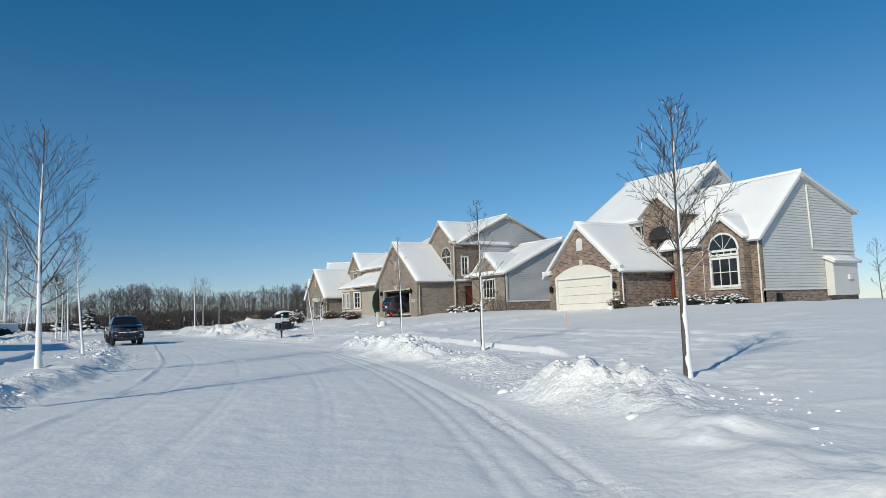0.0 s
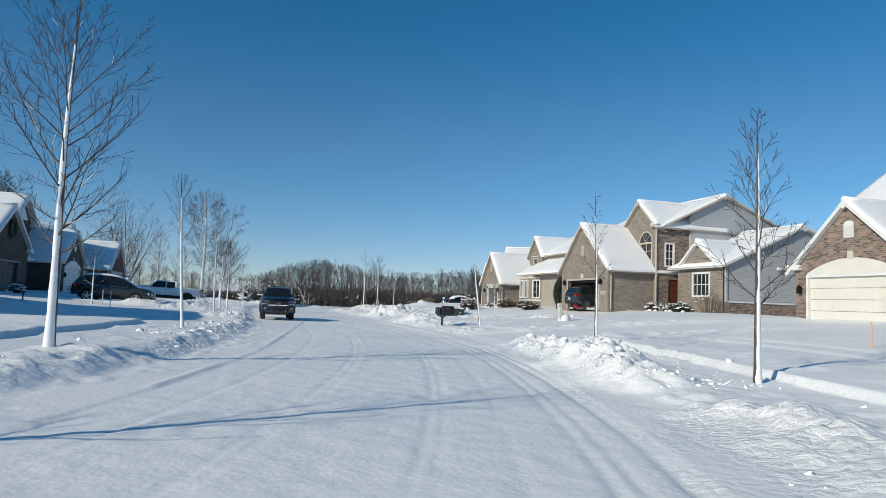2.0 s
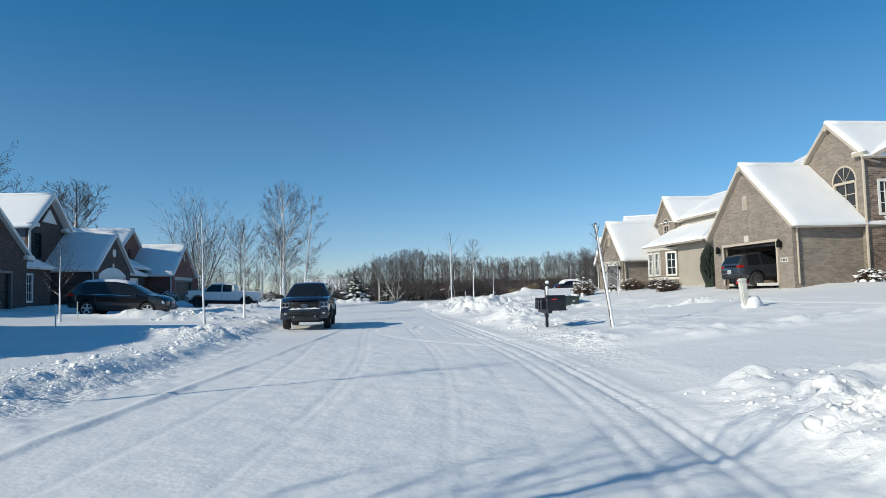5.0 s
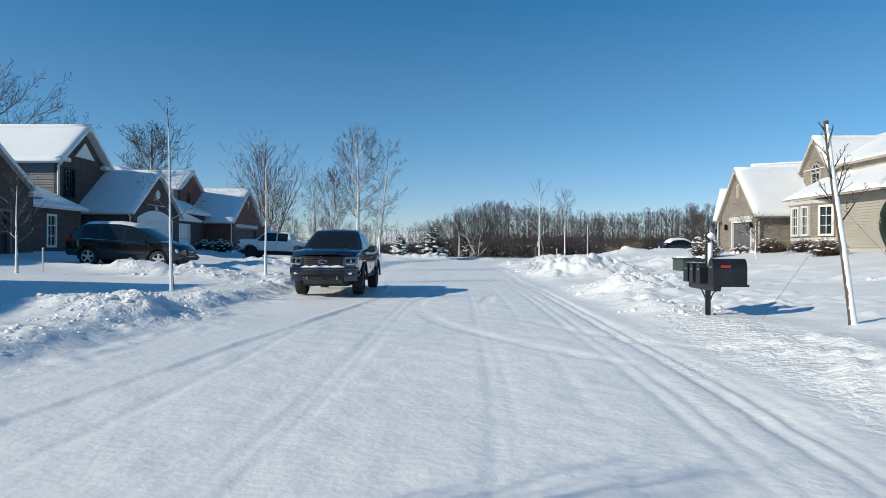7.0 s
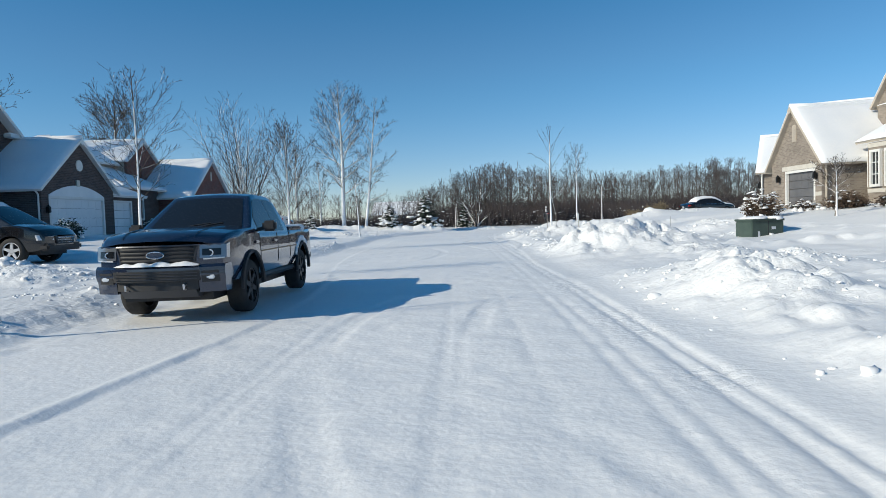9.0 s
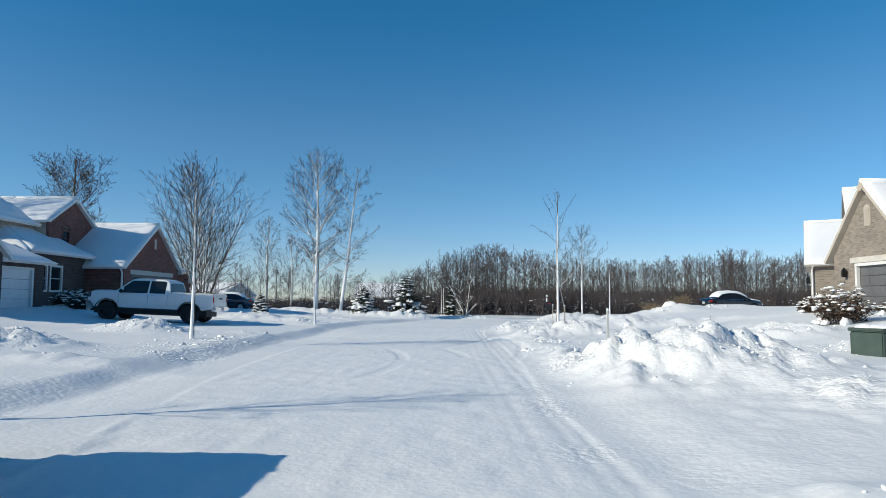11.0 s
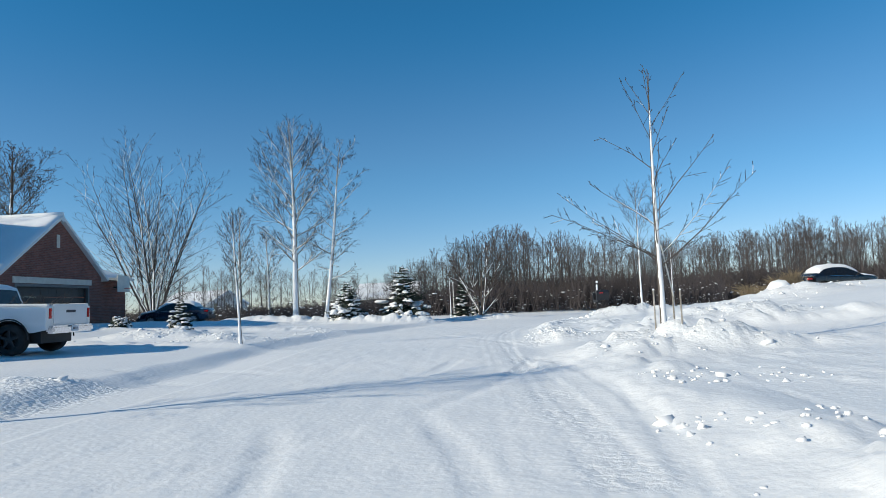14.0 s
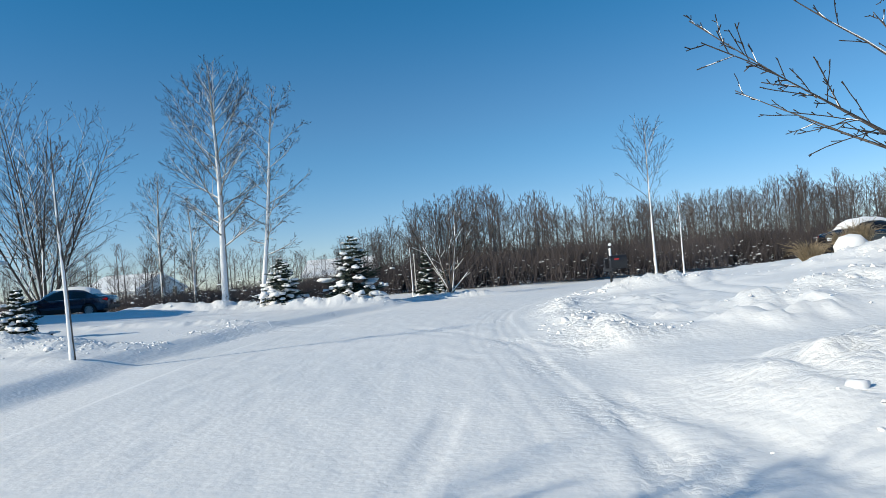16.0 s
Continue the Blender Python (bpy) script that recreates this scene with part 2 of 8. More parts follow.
INSIDE = surface("garage_inside", (0.46, 0.45, 0.43), (0.54, 0.53, 0.51), 1.0, 0.8, 0.05)
GLASS = plain("window_glass", (0.02, 0.025, 0.03), 0.04)
CAR_GLASS = plain("car_glass", (0.012, 0.014, 0.017), 0.03)
STONE = surface("limestone", (0.50, 0.47, 0.42), (0.60, 0.57, 0.51), 4, 0.8, 0.2)
BARK = surface("bark_grey", (0.06, 0.05, 0.044), (0.13, 0.108, 0.094), 5, 0.85, 0.5, fine=60)
BARK_DARK = surface("bark_dark", (0.07, 0.055, 0.045), (0.14, 0.11, 0.09), 5, 0.9, 0.5, fine=60)
BARK_PALE = surface("bark_pale", (0.22, 0.195, 0.165), (0.44, 0.41, 0.37), 2.5, 0.85, 0.4, fine=40)
TWIG = surface("twig_brown", (0.03, 0.023, 0.019), (0.066, 0.05, 0.04), 4, 0.85, 0.0)
WOODS = surface("woods_twigs", (0.07, 0.06, 0.058), (0.16, 0.143, 0.139), 0.25, 0.9, 0.0)
BRUSH = surface("brush_twigs", (0.058, 0.048, 0.048), (0.13, 0.11, 0.109), 0.2, 0.9, 0.0)
NEEDLE = surface("spruce_needles", (0.012, 0.022, 0.016), (0.030, 0.048, 0.032), 3, 0.8, 0.2)
SHRUB = surface("shrub_leaves", (0.05, 0.035, 0.025), (0.11, 0.07, 0.045), 5, 0.85, 0.2)
STRAW = surface("dry_grass", (0.20, 0.15, 0.09), (0.38, 0.30, 0.19), 3, 0.85, 0.1)
RUBBER = surface("tyre_rubber", (0.012, 0.012, 0.013), (0.03, 0.03, 0.03), 6, 0.85, 0.3)
PLASTIC = surface("black_plastic", (0.012, 0.012, 0.014), (0.025, 0.025, 0.027), 4, 0.55, 0.05)
ALLOY = plain("alloy", (0.55, 0.56, 0.58), 0.28, 0.9)
CHROME = plain("chrome", (0.75, 0.75, 0.77), 0.12, 1.0)
PAINT_BLUE = surface("paint_dark_blue", (0.016, 0.024, 0.05), (0.024, 0.036, 0.068), 1.5, 0.2, 0.0, metal=0.3, coat=1.0)
HEADLAMP = plain("headlamp_clear", (0.24, 0.255, 0.285), 0.10, 0.55, 0.6)
GRILLE_METAL = plain("grille_dark_metal", (0.06, 0.062, 0.07), 0.35, 0.6)
PAINT_BLACK = surface("paint_black", (0.006, 0.006, 0.008), (0.011, 0.011, 0.013), 1.5, 0.22, 0.0, coat=1.0)
PAINT_WHITE = surface("paint_white", (0.72, 0.73, 0.74), (0.80, 0.80, 0.80), 1.0, 0.28, 0.0, coat=0.7)
PAINT_GREY = surface("paint_dark_grey", (0.035, 0.042, 0.052), (0.05, 0.06, 0.07), 1.5, 0.25, 0.0, metal=0.3, coat=0.8)
LAMP = plain("lamp_lens", (0.75, 0.77, 0.80), 0.08, 0.2)
TAIL = plain("tail_lens", (0.45, 0.012, 0.012), 0.15)
AMBER = plain("amber_lens", (0.7, 0.25, 0.03), 0.2)
PLATE = plain("plate_pale", (0.60, 0.62, 0.66), 0.4)
INK = plain("dark_bars", (0.03, 0.03, 0.04), 0.5)
BOX_BLACK = surface("mailbox_black", (0.010, 0.011, 0.014), (0.022, 0.023, 0.028), 5, 0.38, 0.04)
RED = plain("red_enamel", (0.50, 0.03, 0.03), 0.4)
GREEN_BOX = surface("utility_green", (0.04, 0.066, 0.056), (0.062, 0.092, 0.078), 3, 0.55, 0.05)
POST_PALE = surface("post_pale", (0.55, 0.54, 0.50), (0.66, 0.65, 0.60), 3, 0.6, 0.05)
STAKE_WOOD = surface("stake_wood", (0.30, 0.22, 0.14), (0.42, 0.32, 0.21), 6, 0.8, 0.2)
STAKE_ORANGE = plain("stake_orange", (0.80, 0.42, 0.26), 0.6)
WREATH_GREEN = surface("wreath_green", (0.015, 0.03, 0.018), (0.04, 0.06, 0.03), 12, 0.8, 0.3)
METAL_DARK = plain("lantern_metal", (0.02, 0.02, 0.02), 0.4, 0.6)

# ---- ground: one sheet of snow with a ploughed road ----


def vnoise(x, y, size, seed):
    """Smooth value noise on a lattice of that size."""
    x, y = np.asarray(x, float) / size, np.asarray(y, float) / size
    xi, yi = np.floor(x).astype(np.int64), np.floor(y).astype(np.int64)
    fx, fy = x - xi, y - yi
    fx, fy = fx * fx * (3 - 2 * fx), fy * fy * (3 - 2 * fy)

    def h(a, b):
        k = (a * 374761393 + b * 668265263 + seed * 974634721) & 0x7FFFFFFF
        k = ((k ^ (k >> 13)) * 1274126177) & 0x7FFFFFFF
        return ((k ^ (k >> 16)) & 0xFFFF) / 65535.0
    return (h(xi, yi) * (1 - fx) + h(xi + 1, yi) * fx) * (1 - fy) + (h(xi, yi + 1) * (1 - fx) + h(xi + 1, yi + 1) * fx) * fy


def step(a, b, t):
    t = np.clip((np.asarray(t, float) - a) / (b - a), 0, 1)
    return t * t * (3 - 2 * t)


def across(x, y):
    """Metres to the right of the road's centre line: a bend, a straight, a bend the other way."""
    x, y = np.asarray(x, float), np.asarray(y, float)
    first = np.hypot(x + 75, y - 36) - 75
    last = 40 - np.hypot(x - 40, y - 76)
    return np.where(y < 36, first, np.where(y > 76, last, x))


DRIVES_RIGHT = ((27.0, 33.0), (48.6, 54.2), (69.6, 74.6))
DRIVES_LEFT = ((51.6, 56.9), (68.4, 77.6), (86.8, 94.6))
# heaps thrown up by the plough and the shovels: x, y, half length along x, along y, height
HEAPS = (
    (6.6, 56.1, 2.2, 1.3, 0.75), (5.2, 57.6, 1.2, 1.5, 0.30), (2.7, 19.7, 0.9, 1.5, 0.46), (2.0, 17.4, 0.8, 1.5, 0.30),
    (-0.75, 7.0, 0.9, 1.5, 0.42), (3.3, 24.0, 0.7, 1.8, 0.30), (-5.2, 38.6, 1.9, 1.3, 0.24), (-7.8, 48.6, 2.0, 1.3, 0.30),
    (-10.3, 50.6, 1.5, 0.9, 0.40), (-8.8, 59.5, 1.8, 1.5, 0.45), (-8.6, 66.6, 1.6, 1.1, 0.38), (6.0, 70.4, 2.0, 1.6, 0.45),
    (9.5, 76.5, 2.4, 1.4, 0.35), (14.8, 83.5, 2.6, 1.8, 0.45), (9.2, 86.5, 2.0, 1.2, 0.40), (5.2, 45.0, 1.1, 2.0, 0.45),
    (6.5, 47.4, 1.8, 0.9, 0.35), (12.5, 66.0, 1.6, 2.0, 0.35), (-9.0, 81.0, 2.4, 1.6, 0.35), (-6.3, 79.6, 1.4, 1.1, 0.25),
    (3.6, 99.5, 2.4, 0.9, 0.30), (-2.5, 95.6, 3.0, 0.9, 0.40), (-9.0, 97.6, 4.0, 1.0, 0.45), (8.5, 61.5, 1.6, 1.8, 0.25),
    (7.6, 53.0, 1.2, 1.2, 0.22), (19.0, 88.0, 3.0, 2.0, 0.35), (13.5, 45.8, 1.2, 1.2, 0.18), (12.0, 60.6, 1.3, 1.0, 0.2),
)


def lumps(x, y, size, seed):
    """Rounded clods packed together: the tallest dome over each spot, in parts of the size."""
    u, v = np.asarray(x, float) / size, np.asarray(y, float) / size
    a, b = np.floor(u).astype(np.int64), np.floor(v).astype(np.int64)
    top = np.zeros_like(u)
    for i in (-1, 0, 1):
        for j in (-1, 0, 1):
            k = ((a + i) * 374761393 + (b + j) * 668265263 + seed * 974634721) & 0x7FFFFFFF
            k = ((k ^ (k >> 13)) * 1274126177) & 0x7FFFFFFF
            k = k ^ (k >> 16)
            cx, cy = a + i + (k & 255) / 255.0, b + j + ((k >> 8) & 255) / 255.0
            r = 0.35 + 0.5 * ((k >> 4) & 255) / 255.0
            top = np.maximum(top, r * np.sqrt(np.clip(1 - ((u - cx) ** 2 + (v - cy) ** 2) / (r * r), 0, 1)))
    return top


def blocks(x, y, size, seed):
    """Broken slabs: one height for each crooked cell."""
    u = x * 0.8 + y * 0.6 + (vnoise(x, y, size * 1.3, seed + 1) - 0.5) * size * 1.7
    v = y * 0.8 - x * 0.6 + (vnoise(x, y, size * 1.1, seed + 2) - 0.5) * size * 1.7
    a, b = np.floor(u / size).astype(np.int64), np.floor(v / size).astype(np.int64)
    k = (a * 374761393 + b * 668265263 + seed * 974634721) & 0x7FFFFFFF
    k = ((k ^ (k >> 13)) * 1274126177) & 0x7FFFFFFF
    return ((k ^ (k >> 16)) & 0xFFFF) / 65535.0


def looseness(x, y):
    """0 on packed snow, 1 where the plough and the shovels threw it."""
    d = across(x, y)
    side = step(3.3, 4.0, d) * (1 - step(4.6, 6.0, d)) + step(3.4, 4.1, -d) * (1 - step(5.0, 7.0, -d))
    k = side * (0.08 + 0.8 * step(0.50, 0.72, vnoise(x, y, 2.6, 61)))
    k = k + 0.22 * step(3.0, 8.0, np.abs(d)) * step(0.52, 0.72, vnoise(x, y, 3.4, 62)) * (1 - step(12, 16, np.abs(d)))
    k = k + 0.3 * np.exp(-((d + 4.6) / 0.5) ** 2) * (1 - step(52, 58, y))
    k = k + 0.5 * np.exp(-((d - 3.1) / 0.4) ** 2) * step(0.35, 0.65, vnoise(x, y, 0.8, 63))
    for cx, cy, rx, ry, hh in HEAPS:
        k = k + 0.6 * np.exp(-1.2 * (((x - cx) / rx) ** 2 + ((y - cy) / ry) ** 2) ** 1.5)
    return np.clip(k, 0.0, 1.0)


def base_height(x, y):
    d = across(x, y)
    right = 0.09 + 0.0703 * np.clip(d - 4.4, 0, 16.4) - 0.03 * np.clip(d - 24, 0, 18)
    low = 0.09 + 0.02 * np.clip(d - 4.4, 0, 7.0) + 0.108 * np.clip(d - 11.4, 0, 9.4) - 0.03 * np.clip(d - 24, 0, 18)
    dip = step(42, 48, y) * (1 - step(70, 80, y))
    right = right * (1 - dip) + low * dip
    left = 0.20 + 0.035 * np.clip(-d - 4.4, 0, 8) + 0.085 * np.clip(-d - 12.4, 0, 6.5)
    far = 1 - 0.62 * step(90, 106, y)
    h = np.where(d > 0, right, left * far)
    return h * np.where(d > 0, step(3.6, 4.7, d), step(3.9, 4.9, -d + 0.3 * (vnoise(x, y, 1.3, 7) - 0.5)))


def snow_height(x, y):
    x, y = np.asarray(x, float), np.asarray(y, float)
    d = across(x, y)
    h = base_height(x, y)
    drive = np.zeros_like(h)
    ridge = np.zeros_like(h)
    for (a, b), sgn in [(q, 1) for q in DRIVES_RIGHT] + [(q, -1) for q in DRIVES_LEFT]:
        on = (step(a, a + 0.7, y) * (1 - step(b - 0.7, b, y))) * step(2.5, 4.0, d * sgn) * (1 - step(20, 22, d * sgn))
        drive = np.maximum(drive, on)
        edge = (np.exp(-((y - a + 0.3) / 0.55) ** 2) + np.exp(-((y - b - 0.3) / 0.55) ** 2)) * step(4.5, 6.0, d * sgn) * (1 - step(14, 19, d * sgn))
        ridge = np.maximum(ridge, edge)
    ragged = vnoise(x, y, 1.7, 3) * 0.9 + vnoise(x, y, 0.7, 4) * 0.6
    # ploughed berms along both edges
    berm_r = np.exp(-((d - 4.5 - 0.5 * vnoise(x, y, 6, 8)) / 0.65) ** 2)
    berm_l = np.exp(-((d + 4.4 + 0.5 * vnoise(x, y, 5, 9)) / 0.8) ** 2)
    h += (1 - drive) * (berm_r * 0.06 + berm_l * 0.012) * (0.1 + ragged * 0.9)
    chunk = np.clip(vnoise(x, y, 0.42, 51) - 0.42, 0, 1) * 0.5 + np.clip(vnoise(x, y, 0.24, 52) - 0.5, 0, 1) * 0.34
    core = np.exp(-((d - 4.7) / 0.55) ** 2) + np.exp(-((d + 4.7) / 0.7) ** 2) * 0.5
    west = np.where(d < 0, 1 - 0.75 * step(52, 58, y), 1.0)          # past the parked truck the western verge lies flat
    clod = 0.30 * lumps(x, y, 0.62, 91) + 0.17 * lumps(x, y, 0.30, 92) + 0.07 * lumps(x, y, 0.14, 93)
    h += 0.55 * (1 - np.exp(-((x - 4.9) ** 2 + (y - 38.4) ** 2) / 2.2)) * (1 - drive) * core * west * np.clip(clod - 0.12, 0, 1) * step(0.35, 0.62, vnoise(x, y, 3.2, 53))
    h += ridge * (0.08 * ragged + 0.35 * np.clip(clod - 0.14, 0, 1) + 0.1 * chunk)
    h -= drive * 0.05
    # rough, kicked-up snow beside the road
    shovelled = 1 - np.exp(-((x - 4.9) ** 2 + (y - 38.4) ** 2) / 2.2)
    rough = shovelled * np.clip(step(3.2, 4.2, d) * (1 - step(6.5, 11, d)) + step(2.6, 3.8, -d) * (1 - step(6.0, 9.0, -d)), 0, 1)
    lum = vnoise(x, y, 0.62, 11) * 0.5 + np.abs(vnoise(x, y, 0.34, 12) - 0.5) * 0.7 + vnoise(x, y, 0.18, 16) * 0.22
    h += rough * west * (1 - 0.7 * drive) * (np.clip(lum - 0.55, 0, 1) * 0.12 + 0.22 * np.clip(clod - 0.22, 0, 1) * step(0.45, 0.6, vnoise(x, y, 1.9, 17)))
    patchy = step(0.45, 0.75, vnoise(x, y, 4.0, 21))
    lawn = step(5.0, 7.0, np.abs(d))
    h += lawn * (0.025 * vnoise(x, y, 2.3, 13) + patchy * 0.10 * np.clip(vnoise(x, y, 0.6, 14) - 0.5, 0, 1))
    h += step(4.5, 6.0, d) * (1 - step(14, 18, d)) * (1 - 0.6 * drive) * step(0.52, 0.64, vnoise(x, y, 2.2, 18)) * 0.40 * np.clip(clod - 0.20, 0, 1) * (0.35 + 0.65 * step(34, 44, y))
    slab = 0.6 * blocks(x, y, 0.46, 71) + 0.4 * blocks(x, y, 0.25, 75)
    bank = np.exp(-((d + 4.6) / 0.55) ** 2)
    h += 0.05 * (1 - drive) * bank * west * (slab - 0.3)
    h += 0.03 * (1 - drive) * core * west * slab * step(0.40, 0.62, vnoise(x, y, 2.6, 61))
    for cx, cy, rx, ry, k in HEAPS:
        q = ((x - cx) / rx) ** 2 + ((y - cy) / ry) ** 2
        body = np.exp(-(q * 1.25) ** 1.4)
        h += k * body * (0.50 + 0.35 * vnoise(x, y, 0.9, 15)) + body * (k + 0.15) * 1.25 * np.clip(clod - 0.08, 0, 1)
    # a low step where the blade ran, then tyre ruts on the packed road
    edge_l = 2.75 + 0.35 * (vnoise(y, y * 0, 7, 31) - 0.5) - 1.4 * np.exp(-((y - 45.5) / 9.0) ** 2)
    edge_r = 3.35 + 0.3 * (vnoise(y, y * 0, 6, 32) - 0.5)
    on_road = (1 - step(edge_r - 0.1, edge_r, d)) * (1 - step(edge_l - 0.05, edge_l, -d))
    h += (1 - on_road) * (0.028 * np.where(d < 0, 1 - step(50, 54, y), 1.0))
    h += np.where(d < 0, 1 - step(50, 54, y), 1.0) * 0.020 * np.exp(-((d + edge_l + 0.06) / 0.06) ** 2) * step(0.3, 0.6, vnoise(x, y, 1.1, 33))
    wob = 0.12 * (vnoise(y, y * 0, 9, 34) - 0.5)
    for c, w, k in ((2.42, 0.06, 0.018), (2.62, 0.05, 0.018), (3.0, 0.06, 0.032), (3.2, 0.05, 0.026), (0.95, 0.05, 0.009), (1.1, 0.05, 0.007), (-0.65, 0.05, 0.009), (-0.5, 0.05, 0.007), (1.75, 0.05, 0.006), (-1.9, 0.05, 0.008)):
        h -= on_road * (1 - 0.75 * step(42, 50, y)) * k * np.exp(-((d - c - wob) / w) ** 2) * (0.5 + vnoise(x, y, 1.3, 35))
    h += on_road * (0.008 * vnoise(x, y, 0.6, 36) + 0.016 * vnoise(x, y, 0.2, 37))
    # cross tracks that swing out of the drives
    for cx, cy, r, k in ((-12.0, 60.0, 12.6, 0.05), (-12.0, 60.0, 14.2, 0.05), (-14.0, 73.0, 17.5, 0.06), (-14.0, 73.0, 15.9, 0.05),
                         (12.5, 43.0, 11.2, 0.05), (12.5, 43.0, 12.8, 0.05), (-20.0, 66.0, 24.0, 0.05), (-20.0, 66.0, 25.6, 0.05)):
        q = np.hypot(x - cx, y - cy) - r
        for e in (-0.09, 0.0, 0.09):
            h -= k * 0.42 * np.exp(-((q - e) / 0.042) ** 2) * (np.abs(d) < 5.5) * step(0.35, 0.6, vnoise(x, y, 2.6, 41))
    # lawns stand a hand's breadth above the walks that run along the road
    walk_r = step(6.32, 6.40, d - 0.12 * (vnoise(x, y, 1.5, 81) - 0.5) - 0.04 * np.clip(y - 17, 0, 10)) * step(11, 12.5, y) * (1 - step(26.2, 26.6, y))
    walk_l = step(6.95, 7.07, -d - 0.15 * (vnoise(x, y, 1.5, 82) - 0.5)) * step(12, 14, y) * (1 - step(29.6, 30.2, y))
    h += 0.13 * walk_r * (1 - step(7.2, 9.5, d)) + 0.12 * walk_l * (1 - step(8, 11, -d))
    for ax, ay, bx, by in ((4.7, 20.8, 9.6, 24.6), (10.7, 39.5, 15.5, 44.8), (7.0, 25.6, 11.6, 27.6), (7.4, 35.6, 12.4, 38.2)):
        t = np.clip(((x - ax) * (bx - ax) + (y - ay) * (by - ay)) / ((bx - ax) ** 2 + (by - ay) ** 2), 0, 1)
        q = np.hypot(x - ax - t * (bx - ax), y - ay - t * (by - ay) + 0.3 * (vnoise(x, y, 1.4, 83) - 0.5))
        h -= 0.07 * np.exp(-(q / 0.11) ** 2)
    # furrows left on the lawns
    for c, a, b in ((9.6, 8, 26), (10.6, 8, 26), (12.9, 34, 47), (8.2, 76, 96), (9.0, 76, 96), (-9.5, 30, 40)):
        h -= 0.05 * np.exp(-((d - c - 0.25 * vnoise(y, y * 0, 3, 44)) / 0.13) ** 2) * step(a, a + 2, y) * (1 - step(b - 2, b, y))
    return h


def ground_z(x, y):
    return float(snow_height(np.array([x]), np.array([y]))[0])


def spread_axis(a, b, gap, reach):
    mid = list(np.arange(a, b + gap / 2, gap))
    g, lo, hi = gap, [], []
    p, q = a, mid[-1]
    while q < reach:
        g *= 1.17
        p -= g
        q += g
        lo.append(p)
        hi.append(q)
    return np.array(lo[::-1] + mid + hi)


gx = spread_axis(-13.0, 14.0, 0.17, 900.0)
gx = np.concatenate([gx[gx < -9.0], np.arange(-9.0, -6.0, 0.075), np.arange(-6.0, 4.0, 0.052), np.arange(4.0, 7.9, 0.075), np.arange(7.9, 14.5, 0.12), gx[gx > 14.55]])
gy = spread_axis(-4.0, 98.0, 0.21, 1100.0)
gy = np.concatenate([gy[gy < 4.0], np.arange(4.0, 48.0, 0.09), np.arange(48.0, 62.0, 0.13), gy[gy > 62.1]])
GX, GY = np.meshgrid(gx, gy)
GZ = snow_height(GX, GY)
ground_mesh = bpy.data.meshes.new("ground")
nx, ny = len(gx), len(gy)
idx = (np.arange(ny - 1)[:, None] * nx + np.arange(nx - 1)[None]).ravel()
quads = np.stack([idx, idx + 1, idx + nx + 1, idx + nx], 1)
ground_mesh.from_pydata(np.stack([GX.ravel(), GY.ravel(), GZ.ravel()], 1).tolist(), [], quads.tolist())
ground_mesh.polygons.foreach_set("use_smooth", [True] * len(ground_mesh.polygons))
loose = ground_mesh.attributes.new("loose", "FLOAT", "POINT")
loose.data.foreach_set("value", (0.06 + 0.94 * looseness(GX, GY)).ravel().astype(np.float32))
ground_mesh.materials.append(SNOW_GROUND)
tagged(new("ground", ground_mesh), "deep snow over road, verges and lawns, ploughed and rutted", "ground", kind="structure")

# loose clods along the berms and on the heaps
clods = Mesh()
rnd = random.Random(7)
spots = []
for k in range(11000):
    if k % 3 == 0:
        cx, cy, rx, ry, kk = HEAPS[rnd.randrange(len(HEAPS))]
        x, y = cx + rnd.gauss(0, 0.6) * rx, cy + rnd.gauss(0, 0.6) * ry
    else:
        y = rnd.uniform(3, 96)
        dd = rnd.choice((rnd.gauss(4.9, 0.8), rnd.gauss(-4.9, 0.7)))
        x = -75 + math.sqrt(max((75 + dd) ** 2 - (y - 36) ** 2, 1)) if y < 36 else (dd if y < 76 else 40 - math.sqrt(max((40 - dd) ** 2 - (y - 76) ** 2, 1)))
    spots.append((x, y))
spots = np.array(spots)
side = across(spots[:, 0], spots[:, 1])
level = snow_height(spots[:, 0], spots[:, 1])
crowd = vnoise(spots[:, 0], spots[:, 1], 1.6, 91)
for k, ((x, y), d0, zz) in enumerate(zip(spots.tolist(), side.tolist(), level.tolist())):
    if -4.3 < d0 < 3.7 or any(a < y < b for a, b in (DRIVES_RIGHT if d0 > 0 else DRIVES_LEFT)):
        continue
    if k % 3 and crowd[k] < 0.52:
        continue
    r = rnd.uniform(0.012, 0.036) * (2.6 if rnd.random() < 0.05 else 1)
    clods.lump((x, y, zz - r * 0.15), r * rnd.uniform(.8, 1.4), r * rnd.uniform(.8, 1.4), r * rnd.uniform(.6, 1.0), 0.45, 6, k)
tagged(link("snow_clods", clods, SNOW, smooth=True), "loose broken clods of ploughed snow on the verges", "snow", kind="stuff")

# ---- houses ----


def at(axis, c, s, u, z, off=0.0):
    return (c + s * off, u, z) if axis == "x" else (u, c + s * off, z)


def span_at(outline, z):
    """Where a convex outline of (u, z) is cut at a height."""
    us = []
    k = len(outline)
    for i in range(k):
        (u0, z0), (u1, z1) = outline[i], outline[(i + 1) % k]
        if (z0 - z) * (z1 - z) <= 0 and abs(z0 - z1) > 1e-9:
            us.append(u0 + (u1 - u0) * (z - z0) / (z1 - z0))
    return (min(us), max(us)) if len(us) > 1 else None


